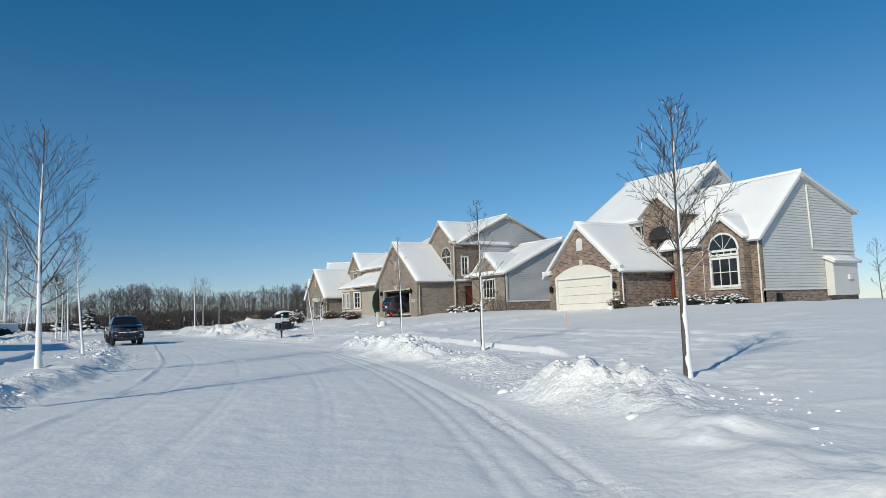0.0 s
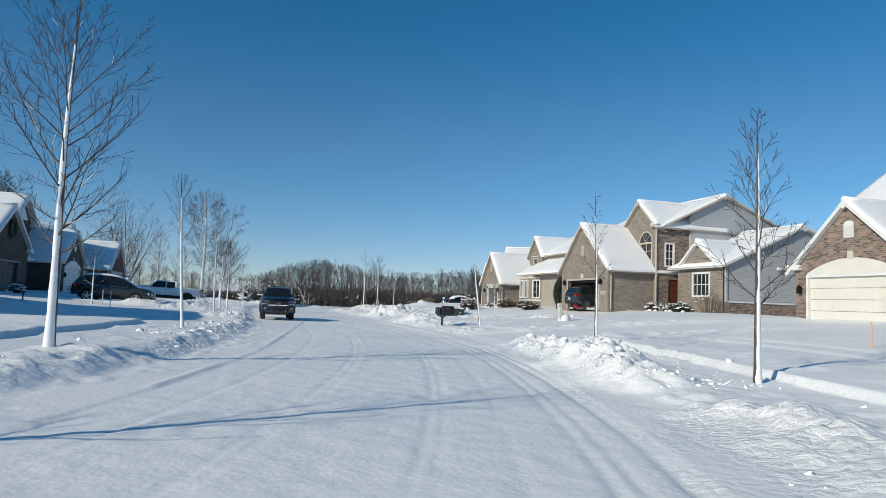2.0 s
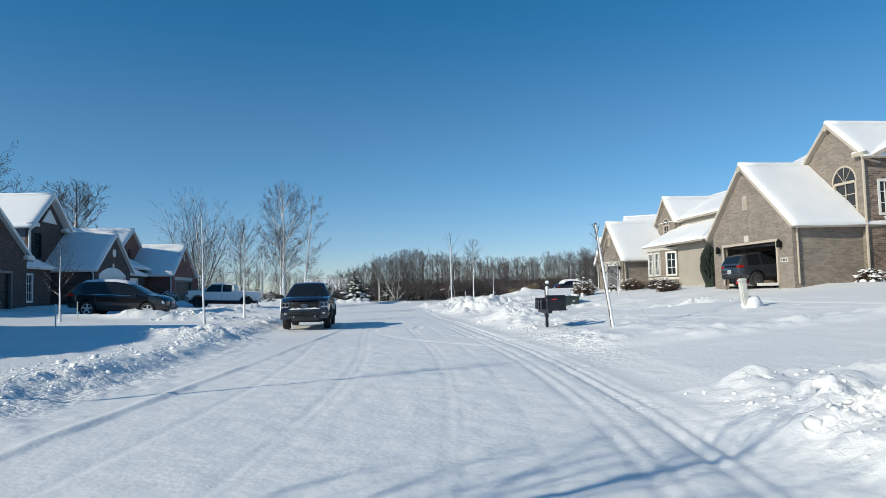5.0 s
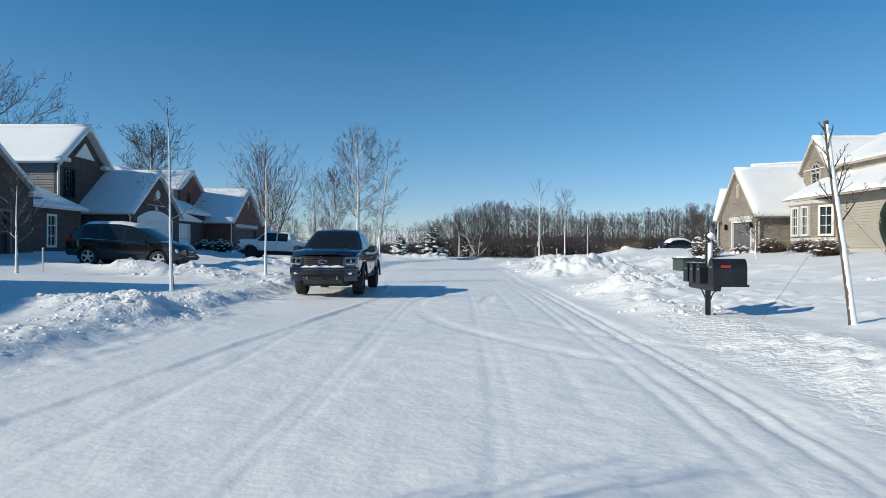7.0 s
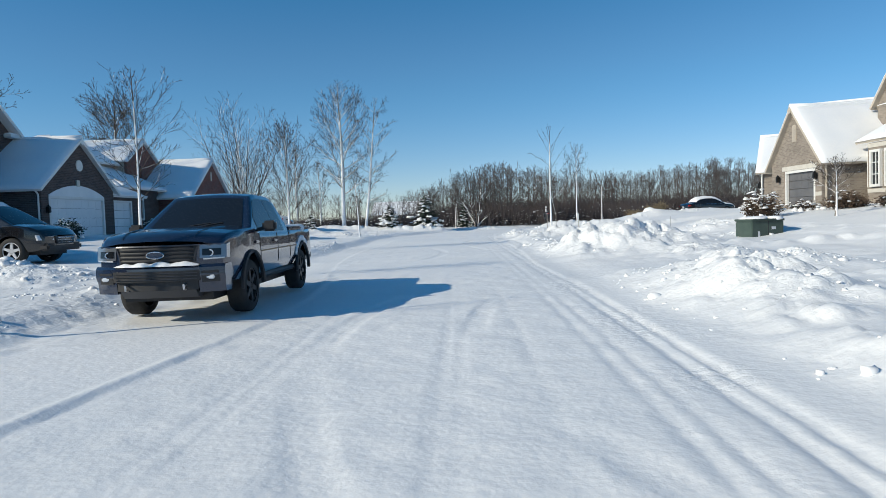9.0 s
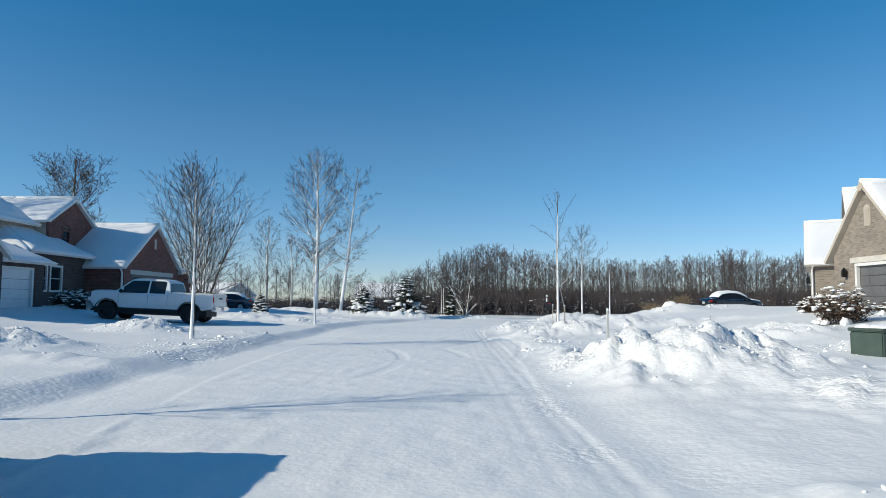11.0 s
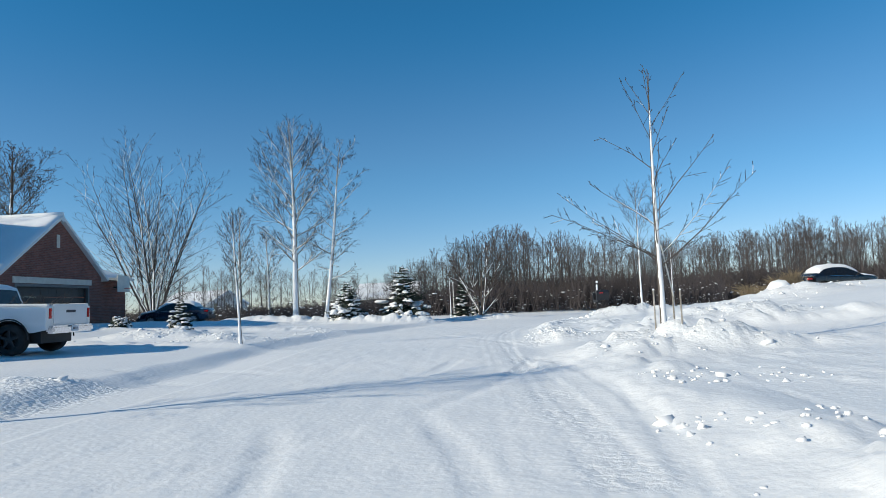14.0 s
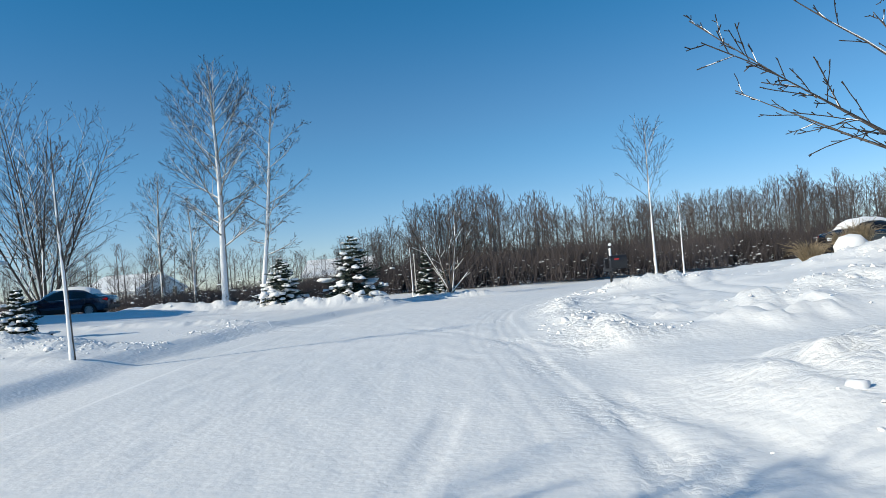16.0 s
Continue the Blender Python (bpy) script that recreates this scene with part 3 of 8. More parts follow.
def wall(house, axis, c, s, u0, u1, z0, top, material, holes=(), boards=False, thick=0.2, name="wall", label=""):
    """A wall with thickness and through openings; top is the outline (u, z) from u0 to u1; boards: lap siding."""
    m = Mesh()
    inset = 0.03 if boards else 0.0
    zr = min(z for _, z in top)
    us = sorted({u0, u1} | {h[0] for h in holes} | {h[1] for h in holes})
    zs = sorted({z0, zr} | {h[2] for h in holes if h[2] < zr} | {min(h[3], zr) for h in holes})
    us = [u for u in us if u0 <= u <= u1]
    zs = [z for z in zs if z0 <= z <= zr]
    full = {}
    for i in range(len(us) - 1):
        for j in range(len(zs) - 1):
            mu, mz = (us[i] + us[i + 1]) / 2, (zs[j] + zs[j + 1]) / 2
            full[i, j] = not any(h[0] < mu < h[1] and h[2] < mz < h[3] for h in holes)
    near, far = -inset, -inset - thick
    for (i, j), on in full.items():
        if not on:
            continue
        a, b, lo, hi = us[i], us[i + 1], zs[j], zs[j + 1]
        m.quad(at(axis, c, s, a, lo, near), at(axis, c, s, b, lo, near), at(axis, c, s, b, hi, near), at(axis, c, s, a, hi, near))
        m.quad(at(axis, c, s, a, lo, far), at(axis, c, s, a, hi, far), at(axis, c, s, b, hi, far), at(axis, c, s, b, lo, far))
        for di, dj, p, q in ((-1, 0, (a, lo), (a, hi)), (1, 0, (b, lo), (b, hi)), (0, -1, (a, lo), (b, lo)), (0, 1, (a, hi), (b, hi))):
            if not full.get((i + di, j + dj)):
                m.quad(at(axis, c, s, *p, near), at(axis, c, s, *q, near), at(axis, c, s, *q, far), at(axis, c, s, *p, far))
    if max(z for _, z in top) > zr + 0.01:
        pts = [at(axis, c, s, u0, zr, -inset), at(axis, c, s, u1, zr, -inset)] + [at(axis, c, s, u, z, -inset) for u, z in top[::-1] if z > zr + 1e-6]
        m.prism(pts, (-s * thick, 0, 0) if axis == "x" else (0, -s * thick, 0))
    m.weld()
    ob = part(name, m, material, house, label)
    if boards:
        outline = [(u0, z0), (u1, z0)] + [(u, z) for u, z in top[::-1]]
        b = Mesh()
        z = z0
        zmax = max(q for _, q in top)
        lap = 0.15
        while z < zmax - 0.03:
            z1 = min(z + lap, zmax)
            sp = span_at(outline, (z + z1) / 2)
            if sp:
                cuts = [(max(sp[0], h[0]), min(sp[1], h[1])) for h in holes if h[2] < z1 and h[3] > z]
                p = sp[0]
                runs = []
                for a, e in sorted(cuts):
                    if a > p:
                        runs.append((p, a))
                    p = max(p, e)
                if p < sp[1]:
                    runs.append((p, sp[1]))
                for a, e in runs:
                    b.quad(at(axis, c, s, a, z, 0.0), at(axis, c, s, e, z, 0.0), at(axis, c, s, e, z1, -0.03), at(axis, c, s, a, z1, -0.03))
                    b.quad(at(axis, c, s, a, z, -0.03), at(axis, c, s, e, z, -0.03), at(axis, c, s, e, z, 0.0), at(axis, c, s, a, z, 0.0))
            z = z1
        b.weld()
        part("lap_siding", b, material, ob)
    return ob


def roof_plane(house, a, b, c, d, snow=0.14, trim=None, seed=1):
    """One slope: a, b along the eave, c, d along the ridge; a board deck with white edges, and the snow on it."""
    a, b, c, d = map(Vector, (a, b, c, d))
    n = (b - a).cross(d - a)
    if n.length < 1e-6:
        n = (c - b).cross(a - b)
    n.normalize()
    if n.z < 0:
        a, b, c, d = b, a, d, c
        n = -n
    m = Mesh()
    low = [p - n * 0.13 for p in (a, b, c, d)]
    m.add([a, b, c, d] + low, ((0, 1, 2, 3), (7, 6, 5, 4), (0, 4, 5, 1), (1, 5, 6, 2), (2, 6, 7, 3), (3, 7, 4, 0)))
    deck = part("roof", m, trim or TRIM, house)
    nu = max(6, min(26, int((b - a).length / 0.35)))
    nv = max(5, min(18, int((d - a).length / 0.35)))
    t = Mesh()
    for j in range(nv + 1):
        fv = j / nv
        for i in range(nu + 1):
            fu = i / nu
            e0, e1 = a.lerp(b, fu), d.lerp(c, fu)
            p = e0.lerp(e1, fv)
            lu = min(fu, 1 - fu) * (b - a).length
            lv = fv * (d - a).length
            edge = min(1.0, (min(lu, lv) / 0.5 + 0.05) ** 0.6)
            k = snow * (0.15 + 0.85 * edge) * (0.86 + 0.26 * noise.noise((p.x * 0.7, p.y * 0.7, p.z + seed))) + 0.012 * noise.noise(p * 2.3)
            out = Vector((0, 0, 0))
            if fv == 0:
                out = (a - d).normalized() * (0.03 + 0.05 * noise.noise(p * 1.3))
            t.v.append(tuple(p + n * max(k, 0.02) + out))
    w = nu + 1
    for j in range(nv):
        for i in range(nu):
            q = j * w + i
            t.f.append((q, q + 1, q + w + 1, q + w))
    # skirt down to the deck
    ring = [i for i in range(w)] + [j * w + nu for j in range(1, nv + 1)] + [nv * w + i for i in range(nu - 1, -1, -1)] + [j * w for j in range(nv - 1, 0, -1)]
    base = len(t.v)
    for q in ring:
        p = Vector(t.v[q])
        h = (p - a).dot(n)
        t.v.append(tuple(p - n * (h - 0.004)))
    for i in range(len(ring)):
        j = (i + 1) % len(ring)
        t.f.append((ring[i], base + i, base + j, ring[j]))
    part("roof_snow", t, SNOW, deck, "thick settled snow", smooth=True)
    return deck


def gable_roof(house, axis, r0, r1, p0, e0, pr, zr, p1, e1, over=0.4, gable_over=0.25, trim=None, seed=1):
    """Ridge along the axis from r0 to r1; across it: eave (p0, e0), ridge (pr, zr), eave (p1, e1)."""
    r0, r1 = r0 - gable_over, r1 + gable_over
    for p, e in ((p0, e0), (p1, e1)):
        sl = (zr - e) / (pr - p)
        pe = p - math.copysign(over, pr - p)
        ze = e + sl * (pe - p) + 0.16
        top = zr + 0.16
        if axis == "x":
            q = ((r0, pe, ze), (r1, pe, ze), (r1, pr, top), (r0, pr, top))
        else:
            q = ((pe, r0, ze), (pe, r1, ze), (pr, r1, top), (pr, r0, top))
        roof_plane(house, *q, trim=trim, seed=seed)
    for end, way in ((r0, -1), (r1, 1)):
        kite = [(pr, zr + 0.19), (pr + 0.24, zr - 0.02), (pr, zr - 0.22), (pr - 0.24, zr - 0.02)]
        pts = [(end + way * 0.004, u, z) if axis == "x" else (u, end + way * 0.004, z) for u, z in kite]
        part("peak_trim", Mesh().prism(pts, (way * 0.02, 0, 0) if axis == "x" else (0, way * 0.02, 0)), trim or TRIM, house)
    cap = [(r0 + 0.015 + (r1 - r0 - 0.03) * k / 8, pr, zr + 0.20 + 0.02 * noise.noise((k * 0.7, seed, 0.3))) for k in range(9)]
    part("ridge_snow", Mesh().tube(cap if axis == "x" else [(b, a, c) for a, b, c in cap], [0.15] * 9, 8), SNOW, house, "snow along the ridge", smooth=True)


def eave_returns(house, c, s, y0, y1, z, trim=None, deep=0.26, long=0.75):
    """Short boxed eaves that turn the corners of a gable front that faces along x, with snow on top."""
    for ya, yb in ((y0 - 0.36, y0 + long - 0.36), (y1 + 0.36 - long, y1 + 0.36)):
        xa, xb = sorted((c + s * 0.002, c + s * deep))
        ob = part("eave_return", Mesh().soft_box(xa, xb, ya, yb, z - 0.06, z + 0.13, 0.015), trim or TRIM, house)
        m = Mesh()
        for k in range(6):
            yy = ya + (yb - ya) * (k + 0.5) / 6
            m.lump(((xa + xb) / 2, yy, z + 0.13), deep * 0.55, (yb - ya) / 8, 0.07, 0.2, 7, k)
        part("snow_cap", m, SNOW, ob, smooth=True)


def window(house, axis, c, s, u0, u1, z0, z1, bars=(2, 2), arch=False, trim=None, depth=0.06):
    """A window in its opening: frame, glazing bars and one pane; arch: a round head above z1."""
    m = Mesh()
    fw = 0.07

    def slab(a, b, lo, hi, near, far):
        p, q = at(axis, c, s, a, lo, near), at(axis, c, s, b, hi, far)
        m.box(min(p[0], q[0]), max(p[0], q[0]), min(p[1], q[1]), max(p[1], q[1]), lo, hi)
    slab(u0 - 0.05, u0 + fw, z0 - 0.05, z1 + (0 if arch else 0.05), 0.03, -0.12)
    slab(u1 - fw, u1 + 0.05, z0 - 0.05, z1 + (0 if arch else 0.05), 0.03, -0.12)
    slab(u0 + fw, u1 - fw, z0 - 0.05, z0 + fw, 0.03, -0.12)
    slab(u0 + fw, u1 - fw, z1 - fw, z1 + 0.05, 0.03, -0.12)
    for i in range(1, bars[0]):
        u = u0 + (u1 - u0) * i / bars[0]
        slab(u - 0.02, u + 0.02, z0 + fw, z1 - fw, -0.02, -0.055)
    for i in range(1, bars[1]):
        z = z0 + (z1 - z0) * i / bars[1]
        slab(u0 + fw, u1 - fw, z - 0.02, z + 0.02, -0.024, -0.06)
    g = Mesh()
    g.quad(at(axis, c, s, u0, z0, -0.07), at(axis, c, s, u1, z0, -0.07), at(axis, c, s, u1, z1, -0.07), at(axis, c, s, u0, z1, -0.07))
    if arch:
        cu, r = (u0 + u1) / 2, (u1 - u0) / 2
        rise = min(r, arch if arch is not True else r)
        pts = [(cu - r * math.cos(math.pi * k / 14), z1 + rise * math.sin(math.pi * k / 14)) for k in range(15)]
        g.add([at(axis, c, s, u, z, 0.006) for u, z in pts], (tuple(range(15)),))
        for k in range(14):
            (a, b), (e, f) = pts[k], pts[k + 1]
            o = 1.12
            ring = [at(axis, c, s, a, b, 0), at(axis, c, s, e, f, 0), at(axis, c, s, cu + (e - cu) * o, z1 + (f - z1) * o, 0), at(axis, c, s, cu + (a - cu) * o, z1 + (b - z1) * o, 0)]
            m.prism(ring, (s * 0.04, 0, 0) if axis == "x" else (0, s * 0.04, 0))
        for k in (4, 7, 10):
            a, b = pts[k]
            p, q = at(axis, c, s, cu, z1, 0.02), at(axis, c, s, a, b, 0.02)
            m.tube((p, q), (0.016, 0.016), 4)
    ob = part("window", m, trim or TRIM, house)
    part("pane", g, GLASS, ob, "dark reflecting glass")
    return ob


def garage_door(house, axis, c, s, u0, u1, z0, z1, material, label="", inset=0.1, frame_mat=None):
    n = 4
    door = None
    for i in range(n):
        a, b = z0 + (z1 - z0) * i / n, z0 + (z1 - z0) * (i + 1) / n
        m = Mesh()
        p, q = at(axis, c, s, u0, a, -inset), at(axis, c, s, u1, b, -inset - 0.05)
        m.soft_box(min(p[0], q[0]), max(p[0], q[0]), min(p[1], q[1]), max(p[1], q[1]), a + 0.006, b - 0.006, 0.012)
        k = max(2, int((u1 - u0) / 0.65))
        for j in range(k):
            e, f = u0 + (u1 - u0) * (j + 0.12) / k, u0 + (u1 - u0) * (j + 0.88) / k
            p, q = at(axis, c, s, e, a, -inset + 0.008), at(axis, c, s, f, b, -inset - 0.02)
            m.box(min(p[0], q[0]), max(p[0], q[0]), min(p[1], q[1]), max(p[1], q[1]), a + 0.09, b - 0.09)
        if door is None:
            door = part("garage_door", m, material, house, label)
        else:
            part("door_panel", m, material, door)
    # casing round the opening
    m = Mesh()
    for a, b, lo, hi in ((u0 - 0.12, u0 + 0.012, z0, z1 + 0.12), (u1 - 0.012, u1 + 0.12, z0, z1 + 0.12), (u0 + 0.012, u1 - 0.012, z1 - 0.012, z1 + 0.12)):
        p, q = at(axis, c, s, a, lo, 0.025), at(axis, c, s, b, hi, -0.12)
        m.box(min(p[0], q[0]), max(p[0], q[0]), min(p[1], q[1]), max(p[1], q[1]), lo, hi)
    part("casing", m, frame_mat or TRIM, door)
    return door


def arch_panel(house, axis, c, s, u0, u1, z0, rise, material):
    pts = []
    for k in range(17):
        f = -1 + 2 * k / 16
        pts.append(at(axis, c, s, (u0 + u1) / 2 + f * (u1 - u0) / 2, z0 + rise * (1 - f * f) + 0.05, 0.0))
    pts = [at(axis, c, s, u1, z0, 0.0), at(axis, c, s, u0, z0, 0.0)] + pts
    m = Mesh().prism(pts, (s * 0.035, 0, 0) if axis == "x" else (0, s * 0.035, 0))
    ob = part("arch_panel", m, material, house)
    key = Mesh()
    p, q = at(axis, c, s, (u0 + u1) / 2 - 0.14, 0, 0), at(axis, c, s, (u0 + u1) / 2 + 0.14, 0, 0.07)
    key.box(min(p[0], q[0]), max(p[0], q[0]), min(p[1], q[1]), max(p[1], q[1]), z0 + rise, z0 + rise + 0.34)
    part("keystone", key, STONE, house)
    return ob


def vent(house, axis, c, s, u, z0, z1, w=0.5, material=None):
    m = Mesh()
    p, q = at(axis, c, s, u - w / 2, 0, 0.0), at(axis, c, s, u + w / 2, 0, 0.03)
    m.box(min(p[0], q[0]), max(p[0], q[0]), min(p[1], q[1]), max(p[1], q[1]), z0, z1)
    arc = [at(axis, c, s, u - w / 2 * math.cos(math.pi * k / 10), z1 + w * 0.28 * math.sin(math.pi * k / 10), 0) for k in range(11)]
    m.prism(arc, (s * 0.03, 0, 0) if axis == "x" else (0, s * 0.03, 0))
    ob = part("gable_vent", m, material or TRIM, house)
    k = int((z1 - z0) / 0.075)
    for i in range(k):
        z = z0 + 0.03 + i * 0.075
        sl = Mesh()
        a, b = at(axis, c, s, u - w / 2 + 0.04, 0, 0.032), at(axis, c, s, u + w / 2 - 0.04, 0, 0.055)
        sl.box(min(a[0], b[0]), max(a[0], b[0]), min(a[1], b[1]), max(a[1], b[1]), z, z + 0.045)
        part("slat", sl, material or TRIM, ob)


def pipe(house, pts, r=0.045, material=None):
    part("downspout", Mesh().tube(pts, [r] * len(pts), 6), material or TRIM, house)


def lantern(house, x, y, z):
    m = Mesh().soft_box(x - 0.09, x + 0.09, y - 0.09, y + 0.09, z, z + 0.30, 0.02)
    m.tube(((x, y, z + 0.30), (x, y, z + 0.42)), (0.10, 0.01), 6)
    part("wall_lantern", m, METAL_DARK, house)


def number_bars(house, axis, c, s, u, z):
    m = Mesh()
    p, q = at(axis, c, s, u - 0.28, 0, 0.0), at(axis, c, s, u + 0.28, 0, 0.03)
    m.box(min(p[0], q[0]), max(p[0], q[0]), min(p[1], q[1]), max(p[1], q[1]), z, z + 0.22)
    ob = part("address_stone", m, STONE, house)
    for k in range(4):
        b = Mesh()
        p, q = at(axis, c, s, u - 0.2 + k * 0.11, 0, 0.03), at(axis, c, s, u - 0.14 + k * 0.11, 0, 0.036)
        b.box(min(p[0], q[0]), max(p[0], q[0]), min(p[1], q[1]), max(p[1], q[1]), z + 0.05, z + 0.17)
        part("bar", b, INK, ob)


def gable(p0, e0, pr, zr, p1, e1):
    return ((p0, e0), (pr, zr), (p1, e1))


def flat(a, b, z):
    return ((a, z), (b, z))


# -- first house on the east side: brown brick and white siding --
h = thing("house", "two-storey brown brick house with white siding and snowy roofs", "house")
W, E_, S_, N_ = ("x", -1), ("x", 1), ("y", -1), ("y", 1)
g = gable(27.0, 3.55, 30.1, 6.2, 33.0, 3.55)
wall(h, "x", 20.35, -1, 27.0, 33.0, 0.6, g, BRICK_BROWN, [(27.65, 32.25, 0.5, 3.1)])
wall(h, "y", 27.0, -1, 20.55, 24.8, 0.6, flat(20.55, 24.8, 3.5), BRICK_BROWN)
wall(h, "y", 33.0, 1, 20.55, 24.8, 0.6, flat(20.55, 24.8, 3.5), BRICK_BROWN)
gable_roof(h, "x", 20.35, 26.6, 27.0, 3.5, 30.1, 6.2, 33.0, 3.5, seed=2)
garage_door(h, "x", 20.35, -1, 27.65, 32.25, 1.08, 3.1, DOOR_CREAM, "closed cream sectional garage door")
arch_panel(h, "x", 20.35, -1, 27.6, 32.3, 3.22, 0.62, DOOR_CREAM)
eave_returns(h, 20.35, -1, 27.0, 33.0, 3.5)
vent(h, "x", 20.35, -1, 30.05, 4.75, 5.35)
pipe(h, ((20.5, 26.7, 3.45), (20.55, 26.93, 3.2), (20.55, 26.93, 1.1)))
lantern(h, 20.2, 27.25, 2.35)
lantern(h, 20.2, 32.65, 2.35)
number_bars(h, "x", 20.35, -1, 27.3, 1.95)
# main block
g = gable(24.8, 6.7, 29.7, 10.1, 34.4, 6.7)
wall(h, "x", 24.8, -1, 27.3, 34.6, 0.6, flat(27.3, 34.6, 6.65), SIDING_WHITE, [(28.75, 29.75, 5.35, 6.35)], boards=True)
wall(h, "y", 27.3, -1, 24.8, 34.4, 4.0, g, SIDING_WHITE, boards=True)
wall(h, "y", 34.6, 1, 24.8, 34.4, 0.6, g, SIDING_WHITE, boards=True)
wall(h, "x", 34.4, 1, 27.5, 34.4, 0.6, flat(27.5, 34.4, 6.65), SIDING_WHITE)
gable_roof(h, "y", 27.3, 34.6, 24.8, 6.7, 29.7, 10.1, 34.4, 6.7, seed=3)
window(h, "x", 24.8, -1, 28.75, 29.75, 5.35, 6.35, (2, 1))
# entry tower
g = gable(26.1, 6.8, 27.35, 7.85, 28.6, 6.8)
wall(h, "x", 24.3, -1, 26.1, 28.6, 0.6, g, BRICK_BROWN, [(26.45, 28.2, 1.2, 5.3)])
wall(h, "y", 26.1, -1, 24.5, 27.5, 0.6, flat(24.5, 27.5, 6.75), BRICK_BROWN)
wall(h, "y", 28.6, 1, 24.5, 27.0, 3.4, flat(24.5, 27.0, 6.75), BRICK_BROWN)
gable_roof(h, "x", 24.3, 28.0, 26.1, 6.8, 27.35, 7.85, 28.6, 6.8, 0.3, seed=4)
# tall arched porch: recessed brick back with a door and a window over it
# back in darker brick than the walls: the deep porch's shade put into colour
part("porch_back", Mesh().box(24.62, 24.72, 26.3, 28.4, 1.0, 6.3), BRICK_DARK, h)
part("front_door", Mesh().soft_box(24.56, 24.62, 26.75, 27.7, 1.2, 3.3, 0.02), DOOR_WOOD, h, "dark red-brown front door")
window(h, "x", 24.62, -1, 26.7, 27.8, 3.8, 5.1, (2, 2), trim=METAL_DARK)
# flat black panel in place of the shade under the arch head
arch = [(24.29, 27.325 - 0.875 * math.cos(math.pi * k / 14), 5.3 + 0.7 * math.sin(math.pi * k / 14)) for k in range(15)]
part("porch_arch_shade", Mesh().prism(arch, (-0.012, 0, 0)), PLASTIC, h, "flat black panel painted as the shade in the porch arch")
for k in range(15):
    t = math.pi * (k + 0.5) / 15
    a, b = math.cos(t), math.sin(t)
    part("arch_brick", Mesh().prism([(24.27, 27.325 - (0.88 + q) * a + e * b * 0.07, 5.3 + (0.71 + q) * b + e * a * 0.07) for q, e in ((0, -1), (0, 1), (0.2, 1), (0.2, -1))], (-0.025, 0, 0)), BRICK_BROWN, h)
pipe(h, ((24.24, 26.02, 6.6), (24.24, 26.02, 1.2)))
# south wing with the tall arched window
wall(h, "x", 24.4, -1, 21.0, 26.1, 0.6, flat(21.0, 26.1, 4.75), BRICK_BROWN)
s_top = gable(24.4, 4.75, 28.3, 8.2, 33.4, 6.35)
wall(h, "y", 21.0, -1, 24.42, 33.4, 0.3, flat(24.42, 33.4, 1.93), BRICK_BROWN)
wall(h, "y", 21.0, -1, 24.42, 33.4, 1.93, s_top, SIDING_WHITE, boards=True)
wall(h, "x", 33.4, 1, 21.2, 27.3, 0.3, flat(21.2, 27.3, 6.4), SIDING_WHITE)
gable_roof(h, "y", 21.0, 27.1, 24.4, 4.75, 28.3, 8.2, 33.4, 6.35, seed=5)
# shallow gabled bay that breaks the eave, with the arched window
g = gable(21.55, 4.75, 22.8, 5.85, 24.05, 4.75)
wall(h, "x", 23.8, -1, 21.55, 24.05, 0.6, g, BRICK_BROWN, [(21.9, 23.6, 2.2, 3.72), (21.9, 23.6, 3.86, 4.12)])
wall(h, "y", 21.55, -1, 24.0, 24.4, 0.6, flat(24.0, 24.4, 4.72), BRICK_BROWN, thick=0.15)
wall(h, "y", 24.05, 1, 24.0, 24.4, 0.6, flat(24.0, 24.4, 4.72), BRICK_BROWN, thick=0.15)
gable_roof(h, "x", 23.8, 26.4, 21.55, 4.75, 22.8, 5.85, 24.05, 4.75, 0.22, 0.22, seed=6)
window(h, "x", 23.8, -1, 21.9, 23.6, 2.2, 3.72, (3, 2))
window(h, "x", 23.8, -1, 21.9, 23.6, 3.86, 4.12, (4, 1), 0.85)
part("sill", Mesh().box(23.7, 23.8, 21.8, 23.7, 2.03, 2.13), STONE, h, "pale stone window sill")
for u in (21.08, 24.45):
    pipe(h, ((24.28, u, 4.6), (24.34, u, 4.4), (24.34, u, 1.1)))
pipe(h, ((28.9, 20.95, 7.7), (29.05, 20.95, 4.2)), 0.05)
trim = Mesh().box(29.05, 33.42, 20.95, 20.985, 4.1, 4.2)
trim.box(24.4, 33.42, 20.94, 20.985, 1.9, 2.0)
part("belt_course", trim, TRIM, h)
bump = Mesh().box(30.2, 32.7, 20.55, 20.99, 1.55, 3.5)
bo = part("fireplace_box", bump, SIDING_WHITE, h)
roof_plane(bo, (30.05, 20.35, 3.45), (32.85, 20.35, 3.45), (32.85, 20.99, 3.75), (30.05, 20.99, 3.75), 0.12)
part("exhaust_hood", Mesh().soft_box(31.6, 31.95, 20.45, 20.55, 2.4, 2.7, 0.02), TRIM, bo)
part("meter_box", Mesh().soft_box(25.4, 25.7, 20.8, 20.97, 1.3, 1.75, 0.02), METAL_DARK, h)

